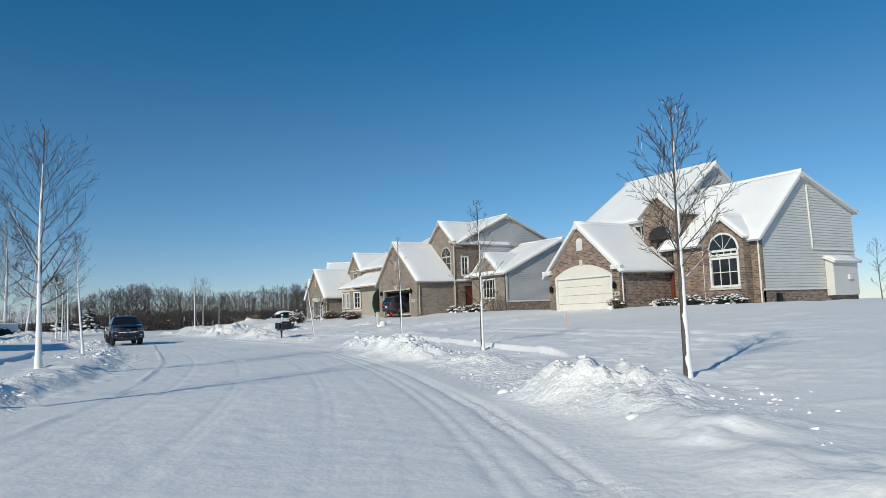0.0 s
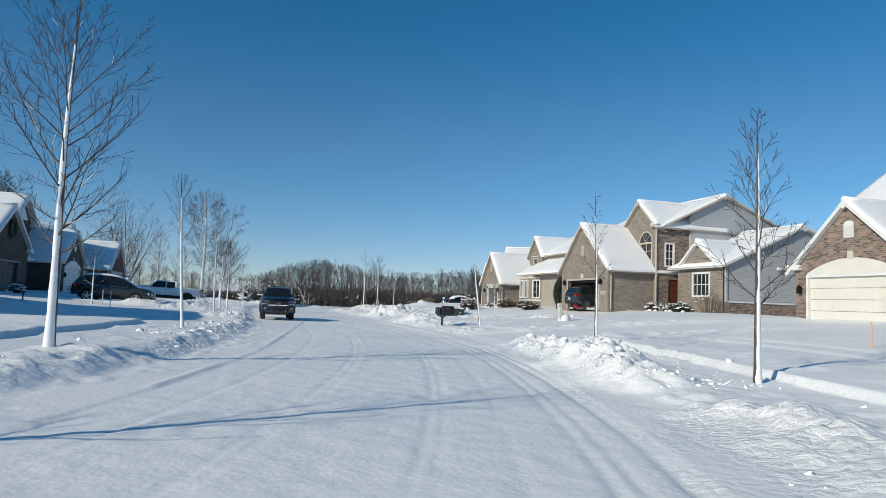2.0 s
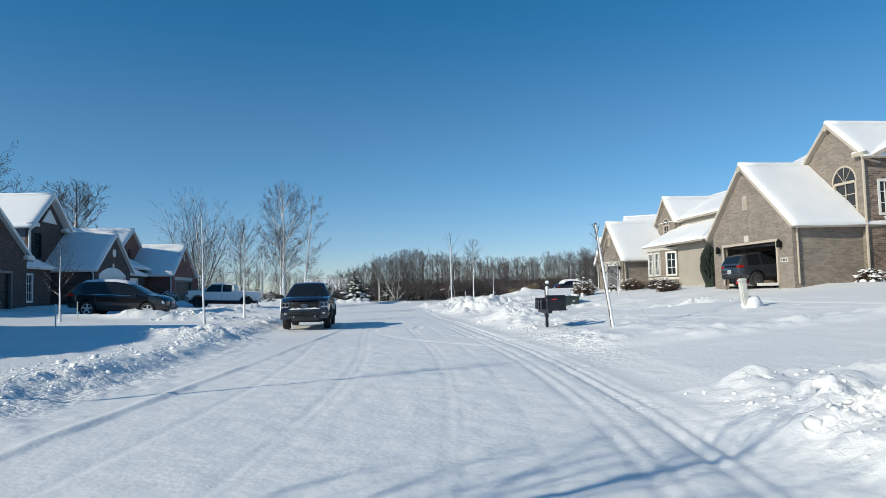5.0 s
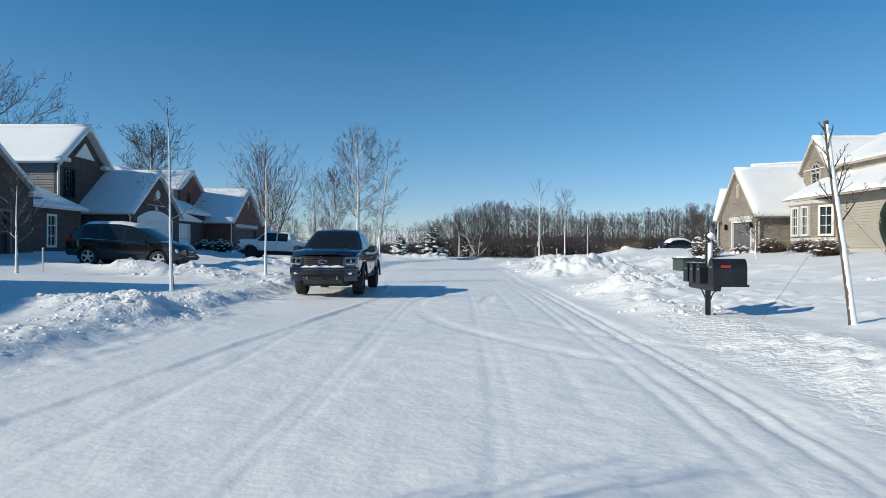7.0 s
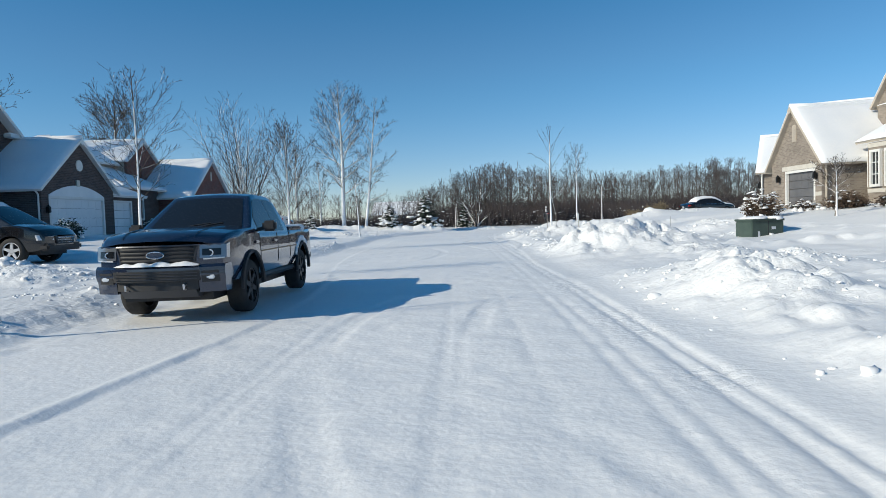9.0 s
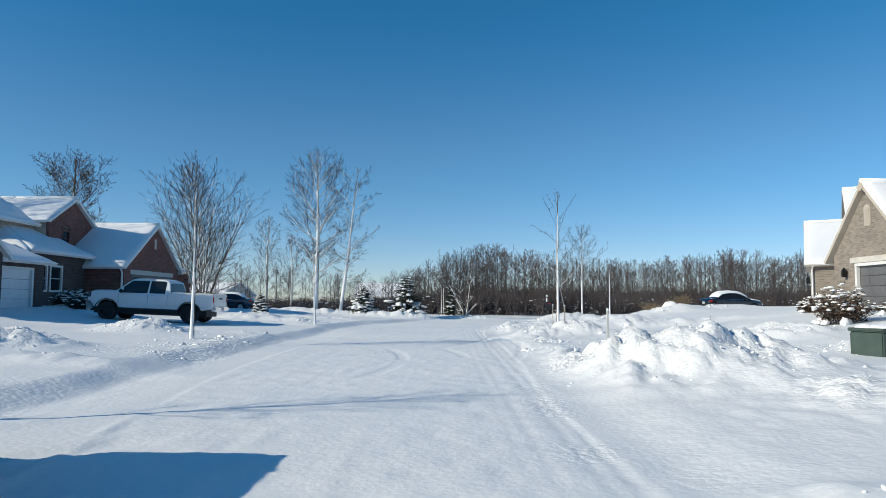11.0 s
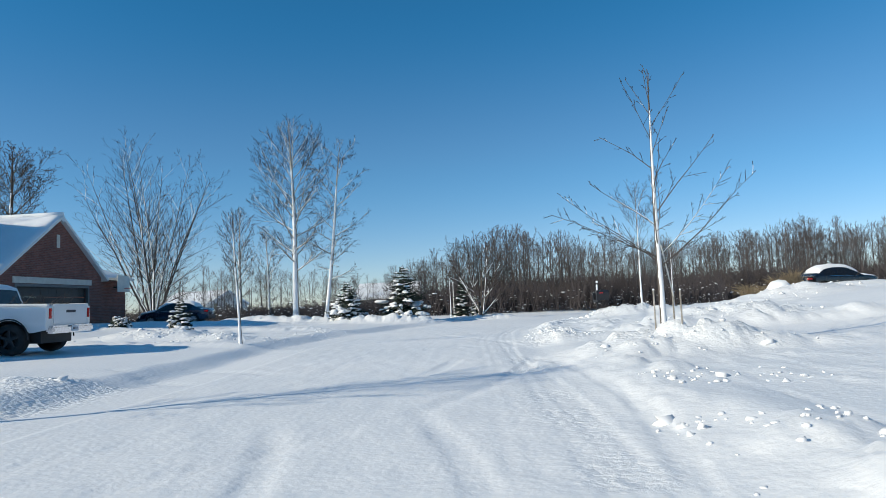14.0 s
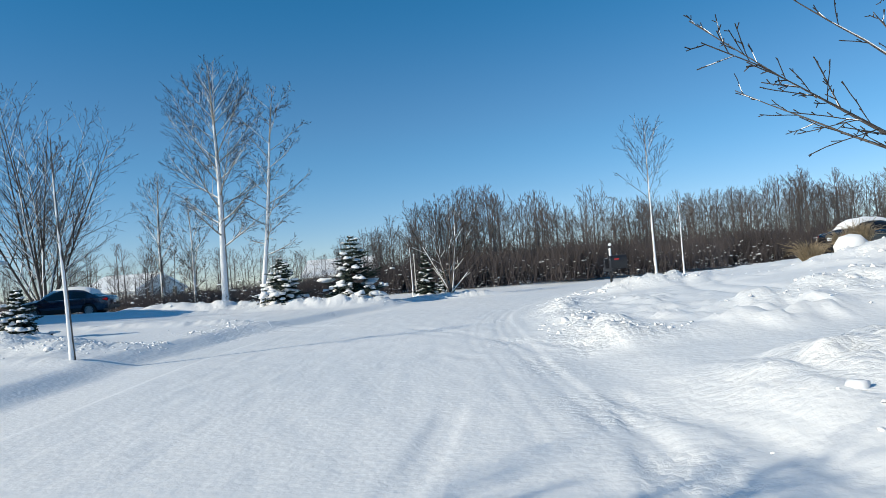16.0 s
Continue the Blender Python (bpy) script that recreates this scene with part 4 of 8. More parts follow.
# -- second house: tan brick, grey siding, open garage --
h = thing("house", "two-storey tan brick house with grey siding and an open garage", "house")
g = gable(47.8, 4.15, 51.6, 7.35, 54.7, 4.15)
wall(h, "x", 18.9, -1, 47.8, 54.8, 0.8, gable(47.8, 4.1, 51.5, 7.25, 54.8, 4.1), BRICK_TAN, [(49.0, 53.7, 0.7, 3.32)])
wall(h, "y", 47.8, -1, 19.1, 23.0, 0.8, flat(19.1, 23.0, 4.05), BRICK_TAN)
wall(h, "y", 54.8, 1, 19.1, 25.6, 0.8, flat(19.1, 25.6, 4.05), BRICK_TAN)
wall(h, "x", 25.4, -1, 48.0, 54.6, 0.8, flat(48.0, 54.6, 4.0), INSIDE, name="garage_back_wall")
part("garage_floor", Mesh().box(19.1, 25.4, 48.0, 54.6, 1.22, 1.36), INSIDE, h)
part("garage_ceiling", Mesh().box(19.12, 25.38, 48.02, 54.58, 3.7, 3.8), INSIDE, h)
gable_roof(h, "x", 18.9, 26.0, 47.8, 4.1, 51.5, 7.25, 54.8, 4.1, seed=7, trim=TRIM_TAN)
part("raised_door", Mesh().box(19.3, 21.6, 49.0, 53.7, 3.22, 3.28), DOOR_GREY, h, "garage door rolled up under the ceiling")
m = Mesh().box(18.84, 18.96, 48.88, 49.0, 1.3, 3.44)
m.box(18.84, 18.96, 53.7, 53.82, 1.3, 3.44).box(18.84, 18.96, 49.0, 53.7, 3.32, 3.44)
part("casing", m, TRIM_TAN, h)
vent(h, "x", 18.9, -1, 51.5, 5.1, 5.75, 0.42, TRIM_TAN)
lantern(h, 18.75, 48.6, 3.0)
lantern(h, 18.75, 54.1, 3.0)
number_bars(h, "x", 18.9, -1, 48.45, 2.3)
pipe(h, ((19.1, 47.55, 4.0), (19.1, 47.72, 3.8), (19.1, 47.72, 1.3)), material=TRIM_TAN)
m = Mesh().box(18.87, 18.9, 51.3, 51.7, 3.46, 3.8)
part("keystone", m, STONE, h)
# entry tower
g = gable(47.5, 7.2, 49.55, 8.95, 51.6, 7.2)
wall(h, "x", 22.4, -1, 47.5, 51.6, 0.8, g, BRICK_TAN, [(48.0, 49.5, 4.3, 6.05)])
# south side of the tan tower in browner brick, its shade put into the colour
wall(h, "y", 47.5, -1, 22.6, 25.0, 0.8, flat(22.6, 25.0, 7.15), BRICK_BROWN, [(23.1, 23.8, 4.4, 6.0), (23.4, 24.3, 1.3, 3.5)])
wall(h, "y", 51.6, 1, 22.6, 24.0, 4.0, flat(22.6, 24.0, 7.15), BRICK_TAN)
eave_returns(h, 22.4, -1, 47.5, 51.6, 7.15, TRIM_TAN)
gable_roof(h, "x", 22.4, 28.0, 47.5, 7.2, 49.55, 8.95, 51.6, 7.2, 0.35, seed=8, trim=TRIM_TAN)
window(h, "x", 22.4, -1, 48.0, 49.5, 4.3, 6.05, (2, 3), True, trim=TRIM_TAN)
window(h, "y", 47.5, -1, 23.1, 23.8, 4.4, 6.0, (2, 3))
part("front_door", Mesh().soft_box(23.4, 24.3, 47.58, 47.65, 1.35, 3.48, 0.02), DOOR_WOOD, h, "dark red-brown front door")
pipe(h, ((22.36, 47.44, 7.0), (22.36, 47.44, 1.3)), 0.06, TRIM_TAN)
pipe(h, ((22.42, 47.44, 7.0), (23.2, 47.40, 6.8)), 0.05, TRIM_TAN)
# main block
g = gable(23.0, 7.15, 27.8, 9.5, 33.1, 7.2)
wall(h, "y", 47.3, -1, 25.0, 33.1, 0.8, gable(25.0, 8.0, 27.8, 9.5, 33.1, 7.2), SIDING_GREY, boards=True)
wall(h, "x", 23.6, -1, 51.6, 57.5, 3.5, flat(51.6, 57.5, 7.2), SIDING_GREY, boards=True)
wall(h, "y", 57.5, 1, 23.0, 33.1, 0.8, g, SIDING_GREY)
wall(h, "x", 33.1, 1, 47.3, 57.5, 0.8, flat(47.3, 57.5, 7.2), SIDING_GREY)
gable_roof(h, "y", 47.3, 57.5, 23.0, 7.15, 27.8, 9.5, 33.1, 7.2, seed=9, trim=TRIM_TAN)
# low south wing
wall(h, "x", 23.5, -1, 41.8, 46.6, 0.8, flat(41.8, 46.6, 4.25), BRICK_TAN, [(43.3, 45.0, 2.35, 3.85)])
wall(h, "y", 41.8, -1, 23.5, 31.2, 0.8, flat(23.5, 31.2, 2.0), BRICK_BROWN)
wall(h, "y", 41.8, -1, 23.5, 31.2, 2.0, gable(23.5, 4.25, 29.2, 6.85, 31.2, 6.1), SIDING_GREY, boards=True)
wall(h, "y", 46.6, 1, 23.6, 25.2, 0.8, flat(23.6, 25.2, 4.2), BRICK_TAN)
wall(h, "x", 31.2, 1, 42.0, 47.3, 0.8, flat(42.0, 47.3, 6.0), SIDING_GREY)
gable_roof(h, "y", 41.8, 47.0, 23.5, 4.25, 29.2, 6.85, 31.2, 6.1, seed=10, trim=TRIM)
g = gable(42.4, 4.25, 44.3, 5.75, 46.2, 4.25)
wall(h, "x", 23.44, -1, 42.4, 46.2, 4.0, g, BRICK_TAN, thick=0.1)
gable_roof(h, "x", 23.44, 27.2, 42.4, 4.25, 44.3, 5.75, 46.2, 4.25, 0.3, seed=11, trim=TRIM)
window(h, "x", 23.5, -1, 43.3, 45.0, 2.35, 3.85, (4, 2))
part("belt_course", Mesh().box(23.62, 31.22, 41.75, 41.79, 1.98, 2.08), TRIM, h)
part("corner_board", Mesh().box(23.46, 23.60, 41.745, 41.86, 2.0, 4.25), SIDING_GREY, h)
part("corner_board", Mesh().box(23.46, 23.72, 41.77, 41.86, 0.8, 2.0), BRICK_TAN, h)
part("wall_lamp", Mesh().soft_box(27.2, 27.5, 41.6, 41.78, 4.1, 4.3, 0.03), TRIM, h)

# -- third house: pale tan brick with a bay --
h = thing("house", "pale tan brick house with a bay, dormer and garage", "house")
g = gable(69.6, 3.6, 72.3, 6.4, 74.9, 3.6)
wall(h, "x", 19.4, -1, 69.6, 74.9, 0.8, g, BRICK_TAN, [(70.35, 73.2, 0.7, 3.05)])
wall(h, "y", 69.6, -1, 19.6, 22.8, 0.8, flat(19.6, 22.8, 3.55), BRICK_TAN)
wall(h, "y", 74.9, 1, 19.6, 26.0, 0.8, flat(19.6, 26.0, 3.55), BRICK_TAN)
gable_roof(h, "x", 19.4, 27.0, 69.6, 3.6, 72.3, 6.4, 74.9, 3.6, seed=12, trim=TRIM_TAN)
garage_door(h, "x", 19.4, -1, 70.35, 73.2, 1.3, 3.05, DOOR_GREY, "closed dark grey garage door", 0.14)
part("lintel", Mesh().box(19.34, 19.4, 70.0, 73.6, 3.18, 3.42), STONE, h, "pale limestone lintel")
part("stone_band", Mesh().box(19.36, 19.4, 69.6, 70.2, 1.75, 1.95), STONE, h)
vent(h, "x", 19.4, -1, 72.3, 4.7, 5.5, 0.42, TRIM_TAN)
lantern(h, 19.25, 70.0, 2.6)
lantern(h, 19.25, 73.9, 2.6)
pipe(h, ((19.55, 69.3, 3.5), (19.55, 69.5, 3.3), (19.55, 69.5, 1.2)), material=TRIM_TAN)
# front rooms under a hip
wall(h, "x", 21.7, -1, 60.2, 69.6, 0.8, flat(60.2, 69.6, 4.25), SIDING_TAN, boards=True)
wall(h, "y", 60.2, -1, 21.7, 30.0, 0.8, flat(21.7, 30.0, 4.25), SIDING_TAN, boards=True)
bay = ((21.9, 69.4), (21.0, 68.5), (21.0, 66.0), (21.9, 64.7))
m, bands = Mesh(), []
for (xa, ya), (xb, yb) in zip(bay, bay[1:]):
    q = Vector((xb - xa, yb - ya, 0)).normalized()
    nrm = Vector((q.y, -q.x, 0))
    if nrm.x > 0:
        nrm = -nrm
    m.prism([(xa, ya, 0.8), (xb, yb, 0.8), (xb, yb, 4.1), (xa, ya, 4.1)], tuple(-nrm * 0.15))
    bands.append(Mesh().prism([(xa, ya, 1.78), (xb, yb, 1.78), (xb, yb, 1.96), (xa, ya, 1.96)], tuple(nrm * 0.025)))
    bands.append(Mesh().prism([(xa, ya, 3.92), (xb, yb, 3.92), (xb, yb, 4.12), (xa, ya, 4.12)], tuple(nrm * 0.025)))
bay_ob = part("bay", m, BRICK_TAN, h)
for band in bands:
    part("stone_band", band, STONE, bay_ob)
for u0, u1 in ((66.35, 67.05), (67.45, 68.15)):
    window(h, "x", 20.9, -1, u0, u1, 2.1, 3.75, (2, 3))
tilt = math.atan2(0.9, 1.3)
for mid, turn in (((21.45, 65.35), tilt), ((21.45, 68.95), -tilt * 1.05)):
    w = window(h, "x", 0.0, -1, -0.38, 0.38, 2.1, 3.75, (2, 3))
    place = Matrix.Translation((mid[0] - 0.1, mid[1] + (-0.07 if turn > 0 else 0.07), 0)) @ Matrix.Rotation(turn, 4, "Z")
    w.data.transform(place)
    for k in w.children:
        k.data.transform(place)
roof_plane(h, (20.9, 59.8, 4.3), (20.9, 69.4, 4.3), (24.4, 69.4, 6.2), (24.4, 63.2, 6.2), trim=TRIM_TAN, seed=13)
roof_plane(h, (20.9, 59.8, 4.3), (29.0, 59.8, 4.3), (27.0, 63.2, 6.2), (24.4, 63.2, 6.2), trim=TRIM_TAN, seed=14)
pipe(h, ((21.6, 65.4, 4.1), (21.6, 65.4, 1.2)), material=TRIM_TAN)
# upper storey
g = gable(23.6, 6.35, 27.8, 8.35, 32.0, 6.35)
wall(h, "x", 23.6, -1, 60.8, 71.2, 4.2, flat(60.8, 71.2, 6.3), SIDING_TAN, boards=True)
wall(h, "y", 60.8, -1, 23.6, 32.0, 0.8, g, SIDING_TAN, boards=True)
wall(h, "y", 71.2, 1, 23.6, 32.0, 0.8, g, SIDING_TAN)
wall(h, "x", 32.0, 1, 60.8, 71.2, 0.8, flat(60.8, 71.2, 6.3), SIDING_TAN)
gable_roof(h, "y", 60.8, 71.2, 23.6, 6.35, 27.8, 8.35, 32.0, 6.35, seed=15, trim=TRIM_TAN)
g = gable(68.3, 6.4, 69.8, 8.1, 71.3, 6.4)
wall(h, "x", 23.2, -1, 68.3, 71.3, 4.0, g, BRICK_TAN, [(69.3, 70.3, 5.2, 6.1)])
wall(h, "y", 68.3, -1, 23.4, 24.0, 4.0, flat(23.4, 24.0, 6.35), SIDING_TAN)
gable_roof(h, "x", 23.2, 27.5, 68.3, 6.4, 69.8, 8.1, 71.3, 6.4, 0.3, seed=16, trim=TRIM_TAN)
window(h, "x", 23.2, -1, 69.3, 70.3, 5.2, 6.1, (2, 2), True, trim=TRIM_TAN)
# -- fourth house on the east side, turned with the bend --
h = thing("house", "tan brick house with snowy roofs turned towards the bend", "house", m=pose(21.05, 80.0, 0, 0, 0, -28.4))
wall(h, "y", 0.0, -1, 0.0, 8.6, 0.6, flat(0.0, 8.6, 3.55), BRICK_TAN)
wall(h, "x", 0.0, -1, 0.2, 7.4, 0.6, gable(0.2, 3.5, 3.8, 5.85, 7.4, 3.5), BRICK_TAN, [(1.2, 6.2, 0.6, 3.0)])
garage_door(h, "x", 0.0, -1, 1.2, 6.2, 1.2, 3.0, DOOR_GREY, "closed grey garage door", 0.14)
wall(h, "y", 7.6, 1, 0.0, 8.6, 0.6, flat(0.0, 8.6, 3.55), BRICK_TAN)
gable_roof(h, "x", 0.0, 8.6, 0.0, 3.55, 3.8, 5.95, 7.6, 3.55, 0.35, 0.3, seed=17, trim=TRIM_TAN)
lantern(h, -0.15, 0.7, 2.5)
pipe(h, ((0.1, -0.3, 3.4), (0.06, -0.08, 3.2), (0.06, -0.08, 0.8)), material=TRIM)
wall(h, "y", 3.0, -1, 2.1, 9.0, 3.4, flat(2.1, 9.0, 6.2), BRICK_TAN)
wall(h, "x", 2.1, -1, 3.2, 10.0, 3.4, gable(3.2, 6.2, 6.6, 8.2, 10.0, 6.2), BRICK_TAN)
gable_roof(h, "x", 2.1, 9.0, 3.0, 6.2, 6.6, 8.2, 10.2, 6.2, 0.35, 0.3, seed=38, trim=TRIM_TAN)

# -- west side, first house: dark brick, wreath on the gable --
h = thing("house", "dark brick house in shade with a wreath on the garage gable", "house", m=Matrix.Translation((-0.3, -0.3, 0)))
g = gable(50.9, 3.7, 54.4, 6.1, 58.0, 3.7)
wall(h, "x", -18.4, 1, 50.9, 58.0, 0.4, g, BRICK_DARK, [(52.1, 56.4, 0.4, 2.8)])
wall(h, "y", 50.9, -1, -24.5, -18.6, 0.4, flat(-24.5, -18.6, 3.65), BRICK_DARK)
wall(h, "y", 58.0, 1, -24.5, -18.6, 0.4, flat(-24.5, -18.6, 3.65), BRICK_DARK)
gable_roof(h, "x", -26.5, -18.4, 50.9, 3.7, 54.4, 6.1, 58.0, 3.7, seed=18)
eave_returns(h, -18.4, 1, 50.9, 58.0, 3.62)
garage_door(h, "x", -18.4, 1, 52.1, 56.4, 0.95, 2.8, DOOR_DARK, "closed dark garage door", 0.18, DOOR_GREY)
m = Mesh()
ring = [(-18.58, 54.1 + 0.52 * math.cos(t * 0.2618), 4.85 + 0.52 * math.sin(t * 0.2618)) for t in range(25)]
for k in range(24):
    rr = random.Random(k)
    for _ in range(5):
        a = Vector(ring[k])
        b = a + Vector((rr.uniform(0, 0.10), rr.uniform(-0.17, 0.17), rr.uniform(-0.17, 0.17)))
        m.tube((a, b), (0.05, 0.012), 4)
m.tube(ring, [0.08] * 25, 6)
tagged(link("wreath", m, WREATH_GREEN), "round dark evergreen wreath hung on the garage gable", "wreath")
g = gable(-31.0, 4.1, -27.0, 7.7, -23.0, 4.1)
wall(h, "y", 43.0, -1, -31.0, -23.0, 0.4, g, SIDING_BLUE, boards=True)
wall(h, "x", -23.0, 1, 43.0, 50.9, 0.4, flat(43.0, 50.9, 4.05), BRICK_DARK, [(45.0, 46.6, 1.9, 3.4)])
wall(h, "y", 58.0, 1, -31.0, -24.5, 0.4, g, SIDING_BLUE)
wall(h, "x", -31.0, -1, 43.0, 58.0, 0.4, flat(43.0, 58.0, 4.05), BRICK_DARK)
gable_roof(h, "y", 43.0, 58.0, -31.0, 4.1, -27.0, 7.7, -23.0, 4.1, seed=19)
window(h, "x", -23.0, 1, 45.0, 46.6, 1.9, 3.4, (3, 2))
pipe(h, ((-18.6, 50.6, 3.6), (-18.6, 50.82, 3.4), (-18.6, 50.82, 1.0)))

# -- west side, second house: tall gabled front, white garage doors --
h = thing("house", "grey and brick two-storey house in shade with white garage doors", "house", m=Matrix.Translation((-0.5, 0, 0)))
g = gable(65.9, 6.4, 68.6, 8.55, 71.3, 6.4)
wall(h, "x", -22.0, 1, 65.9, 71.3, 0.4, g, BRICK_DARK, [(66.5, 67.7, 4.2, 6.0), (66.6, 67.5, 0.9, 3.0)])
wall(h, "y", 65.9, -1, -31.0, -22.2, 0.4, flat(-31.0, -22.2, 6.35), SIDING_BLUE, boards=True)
wall(h, "y", 71.3, 1, -26.0, -22.2, 3.0, flat(-26.0, -22.2, 6.35), SIDING_BLUE, [(-24.0, -23.2, 4.9, 6.0)], boards=True)
gable_roof(h, "x", -31.0, -22.0, 65.9, 6.4, 68.6, 8.55, 71.3, 6.4, 0.45, 0.5, seed=20)
window(h, "x", -22.0, 1, 66.5, 67.7, 4.2, 6.0, (4, 4), trim=METAL_DARK)
window(h, "y", 71.3, 1, -24.0, -23.2, 4.9, 6.0, (1, 2))
wall(h, "x", -20.5, 1, 60.2, 65.7, 0.3, flat(60.2, 65.7, 3.4), BRICK_DARK, [(62.5, 63.3, 1.3, 3.0)])
wall(h, "y", 60.2, -1, -25.5, -20.7, 0.3, ((-25.5, 5.7), (-20.7, 3.5)), BRICK_DARK)
wall(h, "x", -25.5, 1, 60.2, 65.7, 0.3, flat(60.2, 65.7, 5.6), SIDING_BLUE)
window(h, "x", -20.5, 1, 62.5, 63.3, 1.3, 3.0, (2, 3))
roof_plane(h, (-20.1, 59.8, 3.42), (-20.1, 65.86, 3.42), (-25.7, 65.86, 5.9), (-25.7, 59.8, 5.9), seed=36)
part("front_door", Mesh().soft_box(-22.12, -22.06, 66.62, 67.48, 0.92, 2.98, 0.02), DOOR_GREY, h, "grey front door")
pipe(h, ((-21.75, 65.95, 6.2), (-21.9, 65.85, 6.0), (-21.9, 65.85, 1.0)), 0.07)
eave_returns(h, -22.0, 1, 65.9, 71.3, 6.35, deep=0.4, long=1.1)
m = Mesh().prism([(-21.95, 67.5, 6.75), (-21.95, 69.7, 6.75), (-21.95, 68.6, 7.7)], (0.1, 0, 0))
part("gable_trim", m, TRIM, h)
g = gable(68.0, 3.5, 71.45, 6.05, 74.9, 3.5)
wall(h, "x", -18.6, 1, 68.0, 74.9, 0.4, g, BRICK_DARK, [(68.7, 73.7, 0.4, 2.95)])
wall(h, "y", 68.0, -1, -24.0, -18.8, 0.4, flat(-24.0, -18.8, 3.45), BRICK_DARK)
gable_roof(h, "x", -24.5, -18.6, 68.0, 3.5, 71.45, 6.05, 74.9, 3.5, seed=21)
garage_door(h, "x", -18.6, 1, 68.7, 73.7, 0.95, 2.95, DOOR_WHITE, "closed white garage door")
arch_panel(h, "x", -18.6, 1, 68.6, 73.8, 3.07, 0.55, DOOR_WHITE)
m = Mesh()
m.disc_y(0, 0, 0.0, 0.3, 0, 0.05, 16)
m.v = [(-18.6 + y, 71.45 + x, 4.75 + z) for x, y, z in m.v]
part("round_vent", m, TRIM, h)
lantern(h, -18.45, 68.3, 2.2)
pipe(h, ((-18.7, 67.7, 3.3), (-18.7, 67.92, 3.1), (-18.7, 67.92, 0.9)))
wall(h, "x", -19.0, 1, 74.9, 78.8, 0.4, flat(74.9, 78.8, 3.3), BRICK_DARK, [(75.2, 77.8, 0.4, 2.9)])
wall(h, "y", 78.8, 1, -24.0, -19.2, 0.4, ((-24.0, 5.2), (-19.2, 3.3)), BRICK_DARK)
garage_door(h, "x", -19.0, 1, 75.2, 77.8, 0.95, 2.9, DOOR_WHITE, "closed white garage door")
roof_plane(h, (-18.55, 74.9, 3.3), (-18.55, 79.2, 3.3), (-24.2, 79.2, 5.5), (-24.2, 74.9, 5.5), seed=22)
wall(h, "x", -25.0, 1, 71.3, 79.0, 0.4, flat(71.3, 79.0, 6.0), SIDING_BLUE, boards=True)
wall(h, "y", 79.0, 1, -32.0, -25.0, 0.4, flat(-32.0, -25.0, 6.0), SIDING_BLUE)
roof_plane(h, (-24.6, 71.0, 6.0), (-24.6, 79.4, 6.0), (-28.5, 76.0, 8.3), (-28.5, 69.0, 8.3), seed=23)
roof_plane(h, (-24.6, 79.4, 6.0), (-32.4, 79.4, 6.0), (-28.5, 76.0, 8.3), (-28.52, 76.0, 8.3), seed=24)
roof_plane(h, (-32.4, 79.4, 6.0), (-32.4, 66.0, 6.0), (-28.5, 69.0, 8.3), (-28.5, 76.0, 8.3), seed=25)

# -- west side, third house: red brick --
h = thing("house", "red brick two-storey house in shade with snowy roofs", "house", m=Matrix.Translation((-0.35, 0, 0)))
g = gable(86.7, 3.6, 91.1, 6.55, 95.2, 3.6)
wall(h, "x", -18.8, 1, 86.7, 95.2, 0.3, g, BRICK_RED, [(87.8, 93.8, 0.3, 2.95)])
wall(h, "y", 86.7, -1, -24.5, -19.0, 0.3, flat(-24.5, -19.0, 3.55), BRICK_RED)
gable_roof(h, "x", -26.0, -18.8, 86.7, 3.6, 91.1, 6.55, 95.2, 3.6, seed=26)
garage_door(h, "x", -18.8, 1, 87.8, 93.8, 0.9, 2.95, DOOR_DARK, "closed dark garage door", 0.18, DOOR_GREY)
part("lintel", Mesh().box(-18.8, -18.74, 87.5, 94.1, 3.1, 3.4), STONE, h, "pale stone lintel")
part("gable_slot", Mesh().box(-18.8, -18.77, 90.95, 91.2, 5.0, 5.7), STONE, h)
pipe(h, ((-18.9, 86.4, 3.4), (-18.9, 86.62, 3.2), (-18.9, 86.62, 0.8)), 0.06)
wall(h, "x", -19.3, 1, 95.2, 98.9, 0.3, flat(95.2, 98.9, 3.6), BRICK_RED)
wall(h, "y", 98.9, 1, -25.0, -19.5, 0.3, ((-25.0, 5.2), (-19.5, 3.6)), BRICK_RED)
roof_plane(h, (-18.85, 95.0, 3.6), (-18.85, 99.3, 3.6), (-25.0, 98.2, 5.6), (-25.0, 95.0, 5.6), seed=27)
g = gable(85.4, 6.4, 88.0, 7.95, 90.5, 6.4)
wall(h, "x", -23.0, 1, 85.4, 90.5, 0.3, g, BRICK_RED, [(86.8, 87.7, 4.9, 5.9)])
wall(h, "y", 90.5, 1, -28.0, -23.2, 3.0, flat(-28.0, -23.2, 6.35), SIDING_TAN, [(-24.6, -23.7, 4.6, 5.9)], boards=True)
wall(h, "y", 85.4, -1, -28.0, -23.2, 3.0, flat(-28.0, -23.2, 6.35), SIDING_TAN, boards=True)
gable_roof(h, "x", -31.0, -23.0, 85.4, 6.4, 88.0, 7.95, 90.5, 6.4, 0.4, seed=28)
window(h, "x", -23.0, 1, 86.8, 87.7, 4.9, 5.9, (1, 2), 0.3, trim=BRICK_RED)
window(h, "y", 90.5, 1, -24.6, -23.7, 4.6, 5.9, (1, 2))
wall(h, "x", -24.0, 1, 78.5 + 2.2, 85.4, 0.3, flat(80.7, 85.4, 6.0), SIDING_TAN, boards=True)
